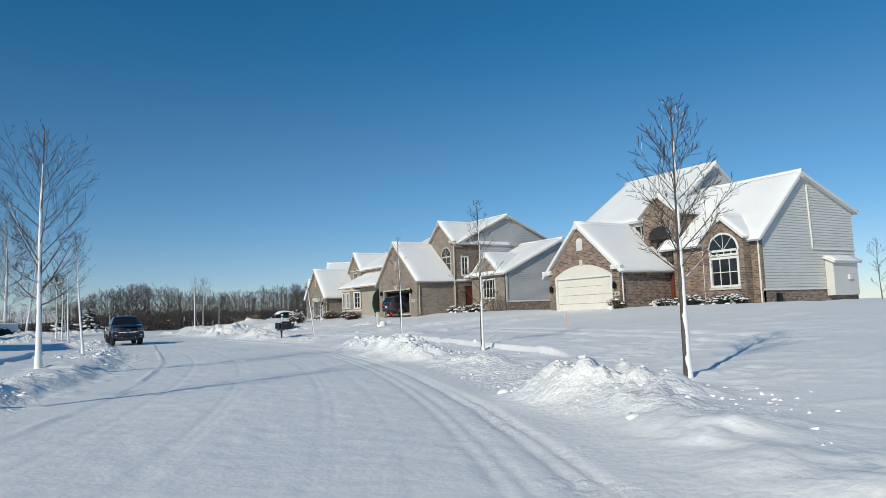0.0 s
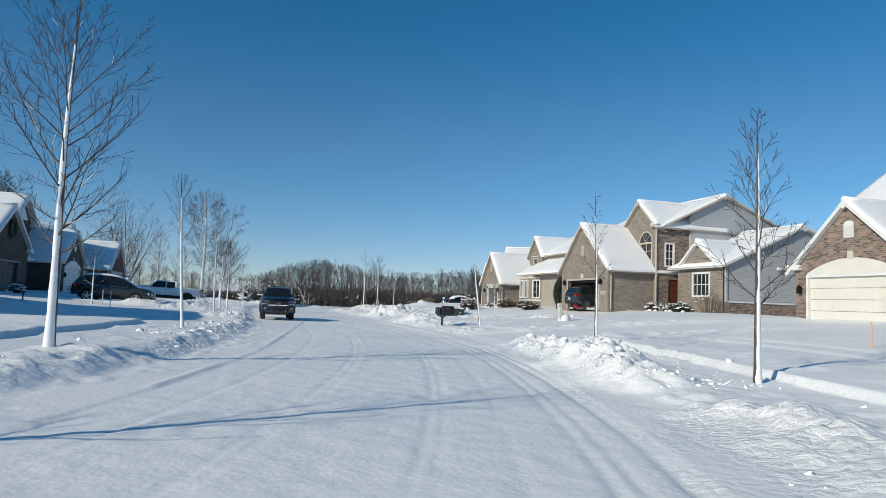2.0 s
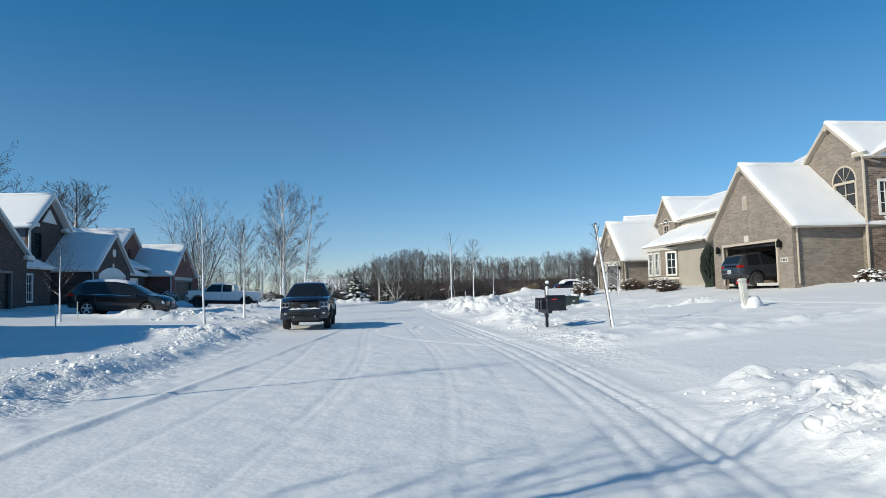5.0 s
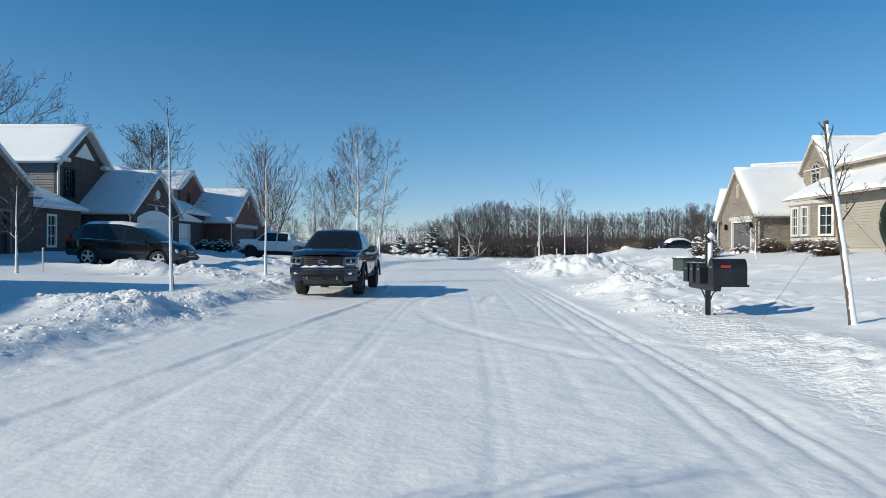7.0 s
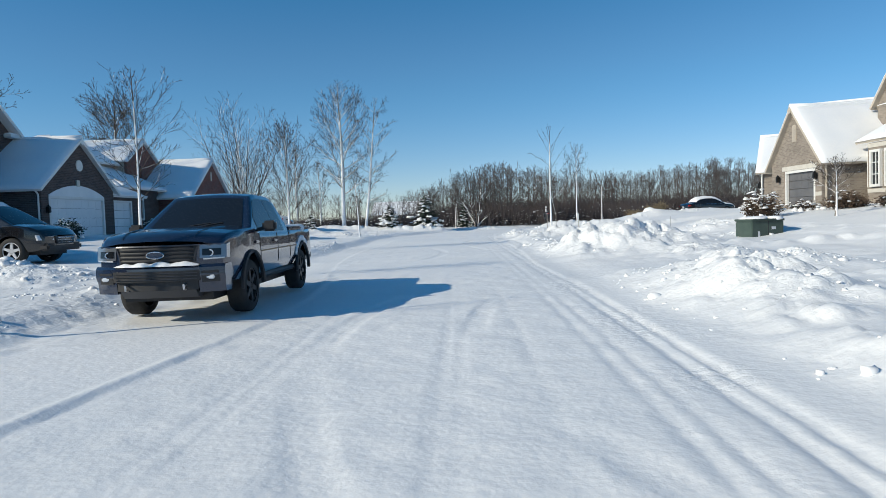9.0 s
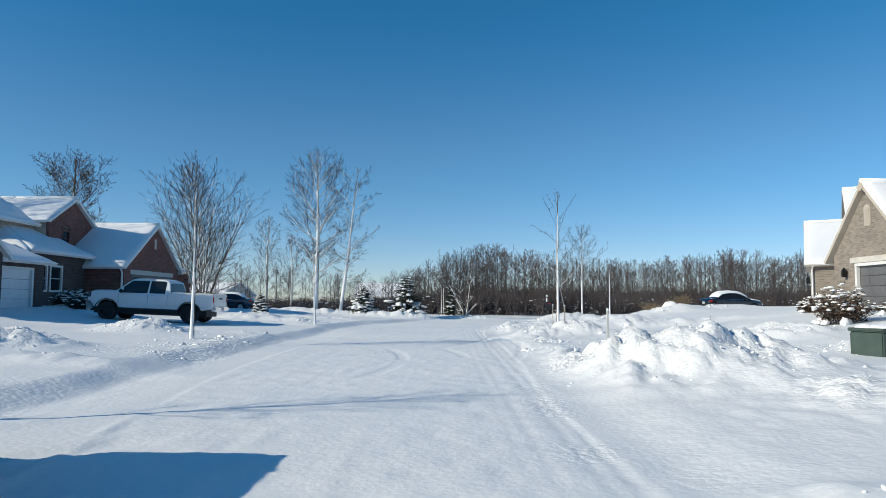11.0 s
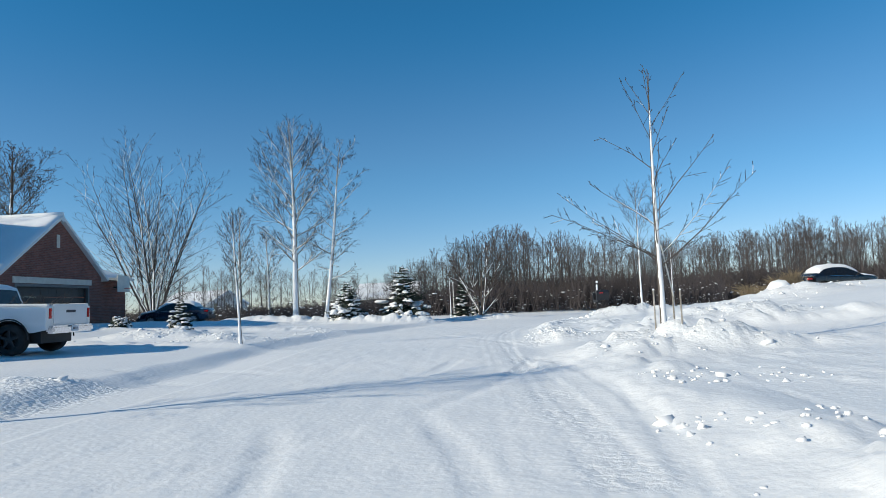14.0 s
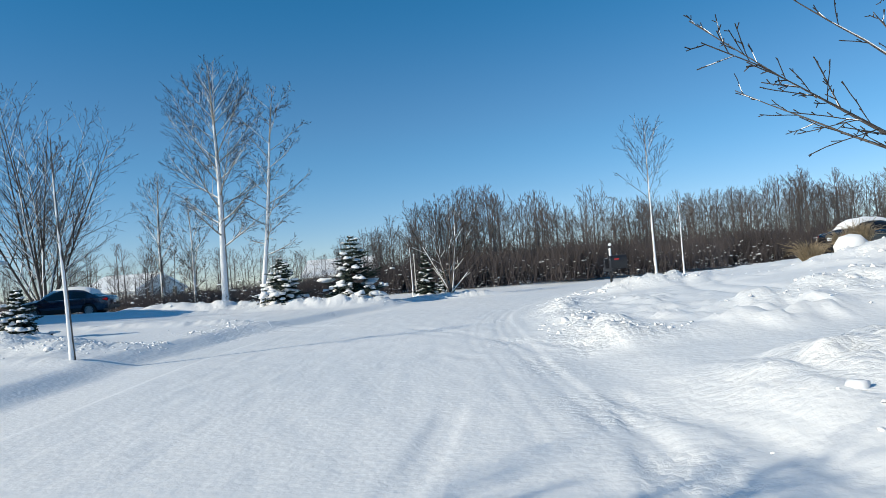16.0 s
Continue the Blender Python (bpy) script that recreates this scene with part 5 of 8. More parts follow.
wall(h, "y", 80.7, -1, -32.0, -24.2, 0.3, flat(-32.0, -24.2, 6.0), SIDING_TAN, boards=True)
roof_plane(h, (-23.5, 80.3, 6.05), (-23.5, 86.0, 6.05), (-27.5, 87.0, 8.1), (-27.5, 83.6, 8.1), seed=29)
roof_plane(h, (-23.5, 80.3, 6.05), (-32.4, 80.3, 6.05), (-28.5, 83.6, 8.1), (-27.5, 83.6, 8.1), seed=30)
roof_plane(h, (-32.4, 80.3, 6.05), (-32.4, 95.0, 6.05), (-28.5, 92.0, 8.1), (-28.5, 83.6, 8.1), seed=31)
roof_plane(h, (-24.0, 90.5, 6.05), (-24.0, 95.3, 6.05), (-28.5, 92.0, 8.1), (-28.5, 87.0, 8.1), seed=35)
wall(h, "x", -21.3, 1, 80.7, 86.6, 0.3, flat(80.7, 86.6, 4.05), BRICK_DARK, [(81.4, 82.6, 1.9, 3.4), (82.9, 84.1, 1.9, 3.4)])
wall(h, "y", 80.7, -1, -24.2, -21.5, 0.3, flat(-24.2, -21.5, 4.05), BRICK_DARK)
window(h, "x", -21.3, 1, 81.4, 82.6, 1.9, 3.4, (1, 2))
window(h, "x", -21.3, 1, 82.9, 84.1, 1.9, 3.4, (1, 2))
roof_plane(h, (-20.8, 80.3, 4.1), (-20.8, 87.2, 4.1), (-24.2, 86.6, 5.8), (-24.2, 83.0, 5.8), seed=32)
roof_plane(h, (-20.8, 80.3, 4.1), (-25.5, 80.3, 4.1), (-25.5, 83.0, 5.8), (-24.2, 83.0, 5.8), seed=33)
# hoop on the garage side
hoop = thing("basketball_hoop", "basketball backboard with a rim fixed above the drive", "hoop")
part("backboard", Mesh().soft_box(-18.75, -18.68, 96.2, 97.6, 2.75, 3.75, 0.02), POST_PALE, hoop)
m = Mesh().disc_y(0, 0, 0.21, 0.24, 0, 0.03, 16)
m.v = [(-18.4 + x, 96.9 + z, 2.95 + y) for x, y, z in m.v]
part("rim", m, RED, hoop)
part("bracket", Mesh().box(-19.3, -18.75, 96.8, 97.0, 3.0, 3.1), METAL_DARK, hoop)

# ---- trees ----


class Tree:
    """A bare tree: trunk and limbs in one mesh, fine twigs in another, the snow that clings to it in a third."""

    def __init__(self, seed, least=0.0028):
        self.r = random.Random(seed)
        self.least, self.full = least, 1.0
        self.wood, self.twig, self.snow = Mesh(), Mesh(), Mesh()

    def branch(self, base, way, length, radius, level, kids, angle=0.62, up=0.25, snowy=0.3, wiggle=0.06, ratio=0.5, plane=None):
        """A limb that bows upwards; its side shoots leave it in turn to the one side and the other, shorter towards the tip."""
        r = self.r
        n = (5, 4, 3, 2)[min(level - 1, 3)]
        pts, rad = [Vector(base)], [radius]
        d = Vector(way).normalized()
        for i in range(n):
            d = (d + Vector((r.gauss(0, wiggle), r.gauss(0, wiggle), r.gauss(0, wiggle) + up / n))).normalized()
            pts.append(pts[-1] + d * (length / n))
            rad.append(max(radius * (1 - 0.88 * (i + 1) / n), self.least))
        (self.wood if level == 1 else self.twig).tube(pts, rad, 5 if level == 1 else 3, cap=False)
        if snowy > r.random() and level < 3:
            k = max(2, int(len(pts) * r.uniform(0.5, 1.0)))
            q = [p + Vector((-0.15, -0.55, 0.5)) * rad[i] for i, p in enumerate(pts[:k])]
            self.snow.tube(q, [max(rad[i] * 0.72, self.least * 0.8) for i in range(k)], 4, cap=False)
        if level > len(kids):
            return
        count = max(2, round(kids[level - 1] * r.uniform(0.8, 1.2) * min(1.1, (length / (self.full * (ratio * 0.8) ** (level - 1))) ** 0.8)))
        a0 = Vector(plane) if plane is not None else d.orthogonal()
        for k in range(count):
            f = min(0.16 + 0.84 * (k + r.random() * 0.9) / count, 0.985)
            i = min(int(f * n), n - 1)
            p = pts[i].lerp(pts[i + 1], f * n - i)
            ax = (pts[i + 1] - pts[i]).normalized()
            side = a0 - ax * a0.dot(ax)
            side = side.normalized() if side.length > 1e-4 else ax.orthogonal().normalized()
            ph = math.pi * k + r.gauss(0, 0.75)
            out = side * math.cos(ph) + ax.cross(side) * math.sin(ph)
            t = angle * r.uniform(0.7, 1.3)
            way2 = ax * math.cos(t) + out * math.sin(t)
            ln = length * ratio * (1.12 - 0.72 * f) * r.uniform(0.6, 1.25)
            self.branch(p, way2, max(ln, 0.05), max(rad[i] * 0.52, self.least), level + 1, kids, angle, up * 0.8, snowy, wiggle * 1.25, ratio)


def plaster(m, pts, radii, face=-1.75, half=1.5, out=1.03):
    """Wind-driven snow stuck to one side of a trunk, ragged along its edges and broken higher up."""
    n0 = len(m.v)
    k = 7
    fine, rads = [], []
    for i in range(len(pts) - 1):
        for j in range(4):
            fine.append(Vector(pts[i]).lerp(Vector(pts[i + 1]), j / 4))
            rads.append(radii[i] + (radii[i + 1] - radii[i]) * j / 4)
    x0 = pts[0][0]
    for i, p in enumerate(fine):
        g = i / max(1, len(fine) - 1)
        wide = half * (1 - 0.3 * g) * (1 + 0.45 * noise.noise((i * 0.45, x0, 0.4)))
        wide = max(0.12, wide - max(0.0, noise.noise((i * 0.23, x0 * 1.7, 3.1)) - 0.15) * 3.0 * g)
        for j in range(k):
            t = face + wide * (2 * j / (k - 1) - 1)
            edge = math.cos((t - face) / wide * 1.57)
            q = rads[i] * (out - 0.10 * (1 - edge) + 0.16 * edge + 0.06 * noise.noise((i * 0.7, j * 1.1, x0)))
            m.v.append((p[0] + q * math.cos(t), p[1] + q * math.sin(t), p[2]))
    for i in range(len(fine) - 1):
        for j in range(k - 1):
            a = n0 + i * k + j
            m.f.append((a, a + 1, a + k + 1, a + k))


def stem(x, y, base, height, girth, lean, seed, n=14, blunt=0.06, sway=1.0):
    pts, rad = [], []
    for i in range(n + 1):
        f = i / n
        pts.append((x + lean[0] * f * height + sway * 0.006 * height * math.sin(f * 5 + seed) * f, y + lean[1] * f * height + sway * 0.005 * height * math.cos(f * 4 + seed) * f, base + height * f))
        rad.append(girth * ((1 - f) ** 0.85 * (1 - blunt) + blunt) * (1.22 if i == 0 else 1))
    return pts, rad


def set_limbs(t, pts, rad, clear, top, limbs, reach, low, high, kids, shape, snowy, up, angle=0.62, ratio=0.5, thick=0.30):
    """Limbs up a stem: shape(f) from 0 to 1 is the crown's half width at that height, low and high the angles (degrees) from upright."""
    r = t.r
    n = len(pts) - 1
    t.full = reach / math.sin(radians(low))
    for k in range(limbs):
        g = (k + r.random() * 0.7) / limbs
        f = clear + (top - clear) * g
        i = min(int(f * n), n - 1)
        p = Vector(pts[i]).lerp(Vector(pts[i + 1]), f * n - i)
        ph = k * 2.4 + r.uniform(-0.45, 0.45)
        a = radians(low + (high - low) * g) * r.uniform(0.85, 1.15)
        way = Vector((math.cos(ph) * math.sin(a), math.sin(ph) * math.sin(a), math.cos(a)))
        ln = reach * shape(g) * r.uniform(0.72, 1.12) / max(math.sin(a), 0.3)
        ln = min(ln, max(0.16 * reach, (pts[-1][2] - p.z) * r.uniform(0.82, 1.03)) / max(math.cos(a) + 0.5 * up, 0.35))
        flat_side = Vector((-math.sin(ph), math.cos(ph), 0))
        t.branch(p, way, max(ln, 0.12), max(rad[i] * thick, t.least * 1.6), 1, kids, angle, up, snowy, 0.05, ratio, flat_side)


def tree_object(t, label, group, bark, pts, rad, top, plastered=True, face=-1.75):
    ob = thing("tree", label, "tree", group)
    trunk = part("trunk", t.wood, bark, ob, smooth=True)
    if t.twig.v:
        part("crown", t.twig, TWIG, ob)
    if plastered:
        m = Mesh()
        k = max(3, int(len(pts) * top))
        plaster(m, pts[:k], rad[:k], face)
        part("trunk_snow", m, SNOW, trunk, "snow blown against the trunk", smooth=True)
    if t.snow.v:
        part("branch_snow", t.snow, SNOW, trunk, "thin snow lying on the limbs")
    return ob


def cone(g):
    return (1 - g) ** 0.8 * 0.92 + 0.08


def egg(g):
    return 0.2 + 0.8 * math.sin(math.pi * min(1.0, 0.28 + 0.66 * g)) ** 0.8


def skirt(g):
    return 0.28 + 0.72 * (1 - g) ** 2.2


def street_tree(x, y, height, seed, label, clear=0.3, girth=0.055, reach=1.0, low=45, high=22, limbs=16, kids=(7, 3), lean=(0, 0), snowy=0.15, shape=cone, up=0.3, bark=None, group="trees along the street", blunt=0.06, white=0.9, ratio=0.42, top=0.98, long_limbs=()):
    base = ground_z(x, y) - 0.08
    height -= base
    t = Tree(seed, 0.0032 if y < 60 else 0.0048)
    pts, rad = stem(x, y, base, height, girth, lean, seed, blunt=blunt)
    t.wood.tube(pts, rad, 9)
    set_limbs(t, pts, rad, clear, top, limbs, reach, low, high, kids, shape, snowy, up, ratio=ratio)
    for v in long_limbs:
        v = Vector(v)
        i = int(clear * (len(pts) - 1)) + 1
        t.branch(pts[i], v, v.length, rad[i] * 0.24, 1, (kids[0] + 4, kids[1]), 0.7, 0.0, 0.4, 0.04, 0.2)
    return tree_object(t, label, group, bark or BARK, pts, rad, white, face=-1.32 if x > 0 else -1.75)


street_tree(0.62, 6.6, 4.45, 11, "bushy bare young tree with wind-plastered trunk in the verge", 0.34, 0.058, 1.0, 52, 26, 30, (10, 5), snowy=0.2, ratio=0.46, up=0.2)
street_tree(3.4, 15.9, 4.55, 12, "bare young tree with a snow-plastered trunk on the verge", 0.27, 0.055, 0.9, 54, 26, 24, (9, 4), snowy=0.12, ratio=0.46, up=0.2)
street_tree(4.85, 23.6, 4.5, 13, "sparse bare sapling with a snowy trunk and thin hanging twigs", 0.42, 0.05, 0.5, 36, 20, 12, (6, 3), lean=(-0.02, 0), snowy=0.15, up=-0.15)
street_tree(6.1, 36.8, 3.1, 14, "cut-topped sapling with a snowy leaning trunk and guy wires", 0.50, 0.052, 0.46, 42, 34, 10, (6, 3), lean=(-0.135, 0), snowy=0.1, blunt=0.62, white=1.0)
street_tree(-7.4, 20.05, 6.6, 15, "tall bare tree with arched dark limbs and a snow-plastered trunk", 0.24, 0.085, 1.75, 64, 26, 28, (10, 5), snowy=0.12, shape=egg, up=0.42)
street_tree(-9.6, 12.2, 5.8, 27, "slender bare street tree with a snow-plastered trunk", 0.26, 0.07, 1.4, 60, 26, 22, (9, 4), snowy=0.12, shape=egg, up=0.4)
street_tree(-6.0, 27.7, 4.75, 16, "bare sapling with upswept limbs and a snowy leaning trunk", 0.55, 0.05, 0.62, 36, 20, 15, (7, 3), lean=(-0.076, 0), snowy=0.2, shape=egg, up=0.2)
street_tree(-5.95, 42.7, 4.8, 17, "thin bare sapling with a long leader and a snowy trunk", 0.36, 0.045, 0.98, 58, 30, 14, (7, 3), lean=(-0.03, 0), snowy=0.2, up=0.2)
street_tree(-6.05, 50.7, 4.9, 18, "round-headed bare young tree with a snowy trunk", 0.36, 0.05, 1.15, 54, 24, 26, (9, 5), snowy=0.2, shape=egg, ratio=0.46, up=0.2)
street_tree(-6.1, 64.4, 5.7, 19, "brushy young tree with many upright twigs and a snowy trunk", 0.24, 0.065, 1.3, 42, 20, 30, (10, 5), snowy=0.15, shape=egg, up=0.2, ratio=0.46)
street_tree(-5.0, 77.6, 4.5, 20, "thin bare young tree with a snowy leaning trunk", 0.45, 0.052, 0.8, 46, 26, 16, (7, 4), lean=(-0.04, 0), snowy=0.2, shape=egg, up=0.2)
street_tree(-12.4, 47.0, 3.6, 21, "small bare tree on the lawn beside a garage", 0.3, 0.048, 0.9, 52, 26, 18, (7, 4), snowy=0.25, shape=egg, up=0.2)
street_tree(5.96, 70.25, 5.8, 22, "bare staked tree with long spreading lower limbs above a snow heap", 0.22, 0.066, 1.9, 58, 20, 18, (10, 3), snowy=0.12, up=0.06, ratio=0.24, shape=skirt, long_limbs=((-1.95, 0.1, 1.25), (1.75, 0.1, 1.6), (-2.0, -0.9, 1.1)))
street_tree(11.2, 92.2, 7.1, 23, "slim bare tree with a bright snowy trunk", 0.48, 0.065, 1.3, 46, 24, 20, (8, 4), snowy=0.3, shape=egg, up=0.2)
street_tree(14.4, 97.4, 4.5, 24, "small bare tree with a tight crown", 0.3, 0.055, 0.95, 50, 22, 20, (8, 4), snowy=0.3, shape=egg, up=0.2)
street_tree(16.4, 63.0, 3.2, 25, "small round-headed bare tree with a snowy trunk", 0.36, 0.06, 1.1, 64, 26, 22, (9, 4), snowy=0.45, shape=egg, up=0.2)
street_tree(1.0, 101.5, 3.4, 26, "small bare tree at the edge of the woods", 0.3, 0.05, 0.6, 44, 22, 12, (7, 3), snowy=0.3, up=0.2)


def big_tree(x, y, height, seed, label, girth=0.28, clear=0.22, reach=3.5, low=55, high=20, limbs=30, kids=(11, 5, 3), snowy=0.6, z=0.2, bark=None, lean=(0, 0), up=0.35, shape=egg, ratio=0.42, least=0.0075, white=0.8):
    t = Tree(seed, least)
    pts, rad = stem(x, y, z, height, girth, lean, seed, 16, 0.03, 1.6)
    t.wood.tube(pts, rad, 9)
    set_limbs(t, pts, rad, clear, 0.98, limbs, reach, low, high, kids, shape, snowy, up, 0.72, ratio, 0.33)
    return tree_object(t, label, "tall trees beyond the houses", bark or BARK_PALE, pts, rad, white)


big_tree(-11.2, 108.7, 16.2, 31, "tall pale-barked bare tree with snow-lined arching limbs", 0.25, 0.24, 3.9, 68, 30, 36, (12, 6, 3), snowy=0.75, up=0.45, ratio=0.46)
big_tree(-8.8, 108.4, 14.2, 32, "slender pale-barked bare tree with drooping side limbs", 0.17, 0.22, 2.7, 74, 34, 26, (10, 5, 3), snowy=0.75, lean=(0.12, 0), up=0.1, ratio=0.46)
big_tree(-18.0, 116.0, 10.5, 34, "bare tree with a narrow twiggy crown", 0.15, 0.2, 2.1, 54, 24, 26, (10, 5, 2), snowy=0.5)
big_tree(-14.6, 113.0, 8.2, 38, "small bare tree with a twiggy crown", 0.11, 0.16, 1.9, 54, 24, 22, (9, 5, 2), snowy=0.5)
big_tree(-41.5, 119.5, 18.3, 35, "large dark bare tree behind the red brick house", 0.36, 0.28, 4.9, 70, 30, 34, (12, 6, 4), snowy=0.08, bark=BARK_DARK, least=0.014, ratio=0.48)
big_tree(-37.5, 81.5, 16.3, 36, "large dark bare tree behind the houses", 0.38, 0.25, 7.2, 72, 30, 36, (12, 7, 3), snowy=0.08, bark=BARK_DARK, least=0.011, ratio=0.46)
big_tree(-43.0, 66.0, 14.5, 37, "dark bare tree behind the houses", 0.3, 0.25, 5.0, 68, 30, 28, (11, 6, 3), snowy=0.08, bark=BARK_DARK, least=0.011, ratio=0.46)


def vase_tree(x, y, z, height, reach, stems, seed, label, girth, least, group, kids=(12, 5, 2), snowy=0.5, spread=(8, 34)):
    """Several stems that part low down and sweep up together."""
    t = Tree(seed, least)
    t.full = height * 0.95
    for k in range(stems):
        ph = 2 * math.pi * (k + 0.3 * t.r.random()) / stems
        a = radians(spread[0] + (spread[1] - spread[0]) * ((k * 0.618) % 1.0))
        d = Vector((math.cos(ph) * math.sin(a), math.sin(ph) * math.sin(a), math.cos(a)))
        ln = min(height * t.r.uniform(0.86, 1.02), reach / max(math.sin(a), 0.15))
        t.branch((x + 0.1 * math.cos(ph), y + 0.1 * math.sin(ph), z + t.r.uniform(0.0, 0.04) * height), d, ln, girth * t.r.uniform(0.7, 1.1), 1, kids, 0.62, 0.16, snowy, 0.04, 0.36)
    ob = thing("tree", label, "tree", group)
    stem_ob = part("stem", t.wood, BARK, ob, smooth=True)
    part("crown", t.twig, TWIG, ob)
    part("branch_snow", t.snow, SNOW, stem_ob, "snow lying on the stems")
    return ob


vase_tree(-21.2, 106.0, 0.2, 13.4, 5.6, 12, 33, "broad bare tree with many upswept stems", 0.085, 0.0075, "tall trees beyond the houses", (20, 7, 3), 0.7, (4, 34))
vase_tree(3.0, 99.6, 0.3, 4.9, 2.4, 9, 41, "many-stemmed bare shrub tree at the edge of the woods", 0.06, 0.006, "", (10, 4), 0.5, (10, 46))


# ---- far woods: one mass of bare stems and brush ----
def stamp(target, parts):
    """Joins many moved copies of small meshes into one mesh."""
    vs, fs, n = [], [], 0
    for v, f, m in parts:
        vs.append(v * m[3] @ np.array([[math.cos(m[4]), math.sin(m[4]), 0], [-math.sin(m[4]), math.cos(m[4]), 0], [0, 0, 1]]) + np.array(m[:3]))
        fs.append(f + n)
        n += len(v)
    target["v"], target["f"] = np.concatenate(vs), np.concatenate(fs)


def small_bare(seed, limbs=12, wide=0.17):
    """A unit-high bare tree with a rounded head of fine twigs."""
    t = Tree(seed, 0.011)
    h = 8.0
    pts, rad = stem(0, 0, 0, h * 0.93, 0.075, (t.r.gauss(0, 0.02), t.r.gauss(0, 0.02)), seed, 6, 0.1, 3)
    t.wood.tube(pts, rad, 4, cap=False)
    set_limbs(t, pts, rad, 0.16, 0.97, limbs, h * wide, 56, 24, (5, 3), egg, 0.0, 0.25, 0.66, 0.58)
    both = Mesh()
    both.v, both.f = list(t.wood.v), list(t.wood.f)
    both.add(t.twig.v, t.twig.f)
    return np.array(both.v) / h, np.array([q for q in both.f if len(q) == 4])


def bulk(name, parts, material, label, category):
    d = {}
    stamp(d, parts)
    me = bpy.data.meshes.new(name)
    me.vertices.add(len(d["v"]))
    me.vertices.foreach_set("co", d["v"].ravel())
    nf = len(d["f"])
    me.loops.add(nf * 4)
    me.loops.foreach_set("vertex_index", d["f"].ravel())
    me.polygons.add(nf)
    me.polygons.foreach_set("loop_start", np.arange(nf) * 4)
    me.polygons.foreach_set("loop_total", np.full(nf, 4))
    me.update()
    me.materials.append(material)
    return tagged(new(name, me), label, category, kind="stuff")


rnd = random.Random(5)
kinds = [small_bare(60 + k, (10, 12, 14)[k % 3], (0.14, 0.18, 0.23)[k % 3]) for k in range(7)]
spots = []


def wood_edge(x):
    """Where the woods begin, north of the bend and round behind the eastern houses."""
    if x < -30:
        return 112 + (-30 - x) * 0.15
    return 112 + 0.08 * max(0, x)


for k in range(800):
    x = rnd.uniform(-5, 82) if k < 610 else rnd.uniform(-70, 0)
    thin = 1 - float(step(-5, 4, x))                       # west of the bend the trees stand lower and more apart
    y = wood_edge(x) + rnd.random() ** 1.7 * 36 + 3 * thin
    big = rnd.uniform(5.2, 7.2) * (1 - 0.28 * thin) * (1 + 0.10 * math.sin(x * 0.21)) * (1 + 0.006 * (y - 112))
    v, f = kinds[rnd.randrange(7)]
    spots.append((v, f, (x, y, 0.2, big, rnd.uniform(0, 6.28))))
for k in range(24):
    v, f = kinds[rnd.randrange(7)]
    spots.append((v, f, (rnd.uniform(50, 110), rnd.uniform(-20, 112), 0.3, rnd.uniform(5, 9), rnd.uniform(0, 6.28))))
for k in range(24):
    v, f = kinds[rnd.randrange(7)]
    spots.append((v, f, (rnd.uniform(-95, -46), rnd.uniform(10, 112), 0.3, rnd.uniform(6, 11), rnd.uniform(0, 6.28))))
bulk("woods", spots, WOODS, "distant leafless woods of grey-brown stems", "woods")
# brush at the foot of the woods
stalk = []
for s in range(4):
    m = Mesh()
    q = random.Random(80 + s)
    for k in range(20):
        a = Vector((q.gauss(0, 0.30), q.gauss(0, 0.30), 0))
        b = a + Vector((q.gauss(0, 0.16), q.gauss(0, 0.16), q.uniform(0.35, 0.75)))
        m.tube((a, b), (0.008, 0.005), 3, cap=False)
        for w in range(3):
            c = a.lerp(b, q.uniform(0.35, 1.0))
            m.tube((c, c + Vector((q.gauss(0, 0.16), q.gauss(0, 0.16), q.uniform(0.12, 0.34)))), (0.005, 0.0025), 3, cap=False)
    stalk.append((np.array(m.v), np.array(m.f)))
spots = []
for k in range(3000):
    x = rnd.uniform(-8, 90) if k < 2000 else rnd.uniform(-60, 0)
    y = wood_edge(x) - 3.0 + rnd.random() ** 1.3 * 24
    v, f = stalk[rnd.randrange(4)]
    west = 1 - float(step(-6, 4, x))
    spots.append((v, f, (x, y, 0.15, rnd.uniform(1.8, 3.5) * (1 - 0.42 * west), rnd.uniform(0, 6.28))))
for k in range(520):
    x = rnd.uniform(0, 105) if k < 440 else rnd.uniform(-80, 0)
    v, f = stalk[rnd.randrange(4)]
    spots.append((v, f, (x, wood_edge(x) + rnd.uniform(12, 40), 0.15, rnd.uniform(2.8, 4.0) if x > 0 else rnd.uniform(1.6, 2.6), rnd.uniform(0, 6.28))))
bulk("undergrowth", spots, BRUSH, "dense leafless reddish-brown undergrowth below the woods", "brush")
# snow caught in the undergrowth
m = Mesh()
for k in range(3200):
    x = rnd.uniform(-45, 60)
    y = wood_edge(x) - 3.3 + rnd.uniform(-0.4, 2.2)
    r0 = rnd.uniform(0.02, 0.06) * (2.0 if rnd.random() < 0.06 else 1.0)
    m.lump((x, y, 0.2 + rnd.random() ** 1.8 * 1.7), r0 * 1.5, r0, r0 * 0.6, 0.5, 5, k)
tagged(link("brush_snow", m, SNOW, smooth=True), "small pads of snow caught in the undergrowth", "snow", kind="stuff")


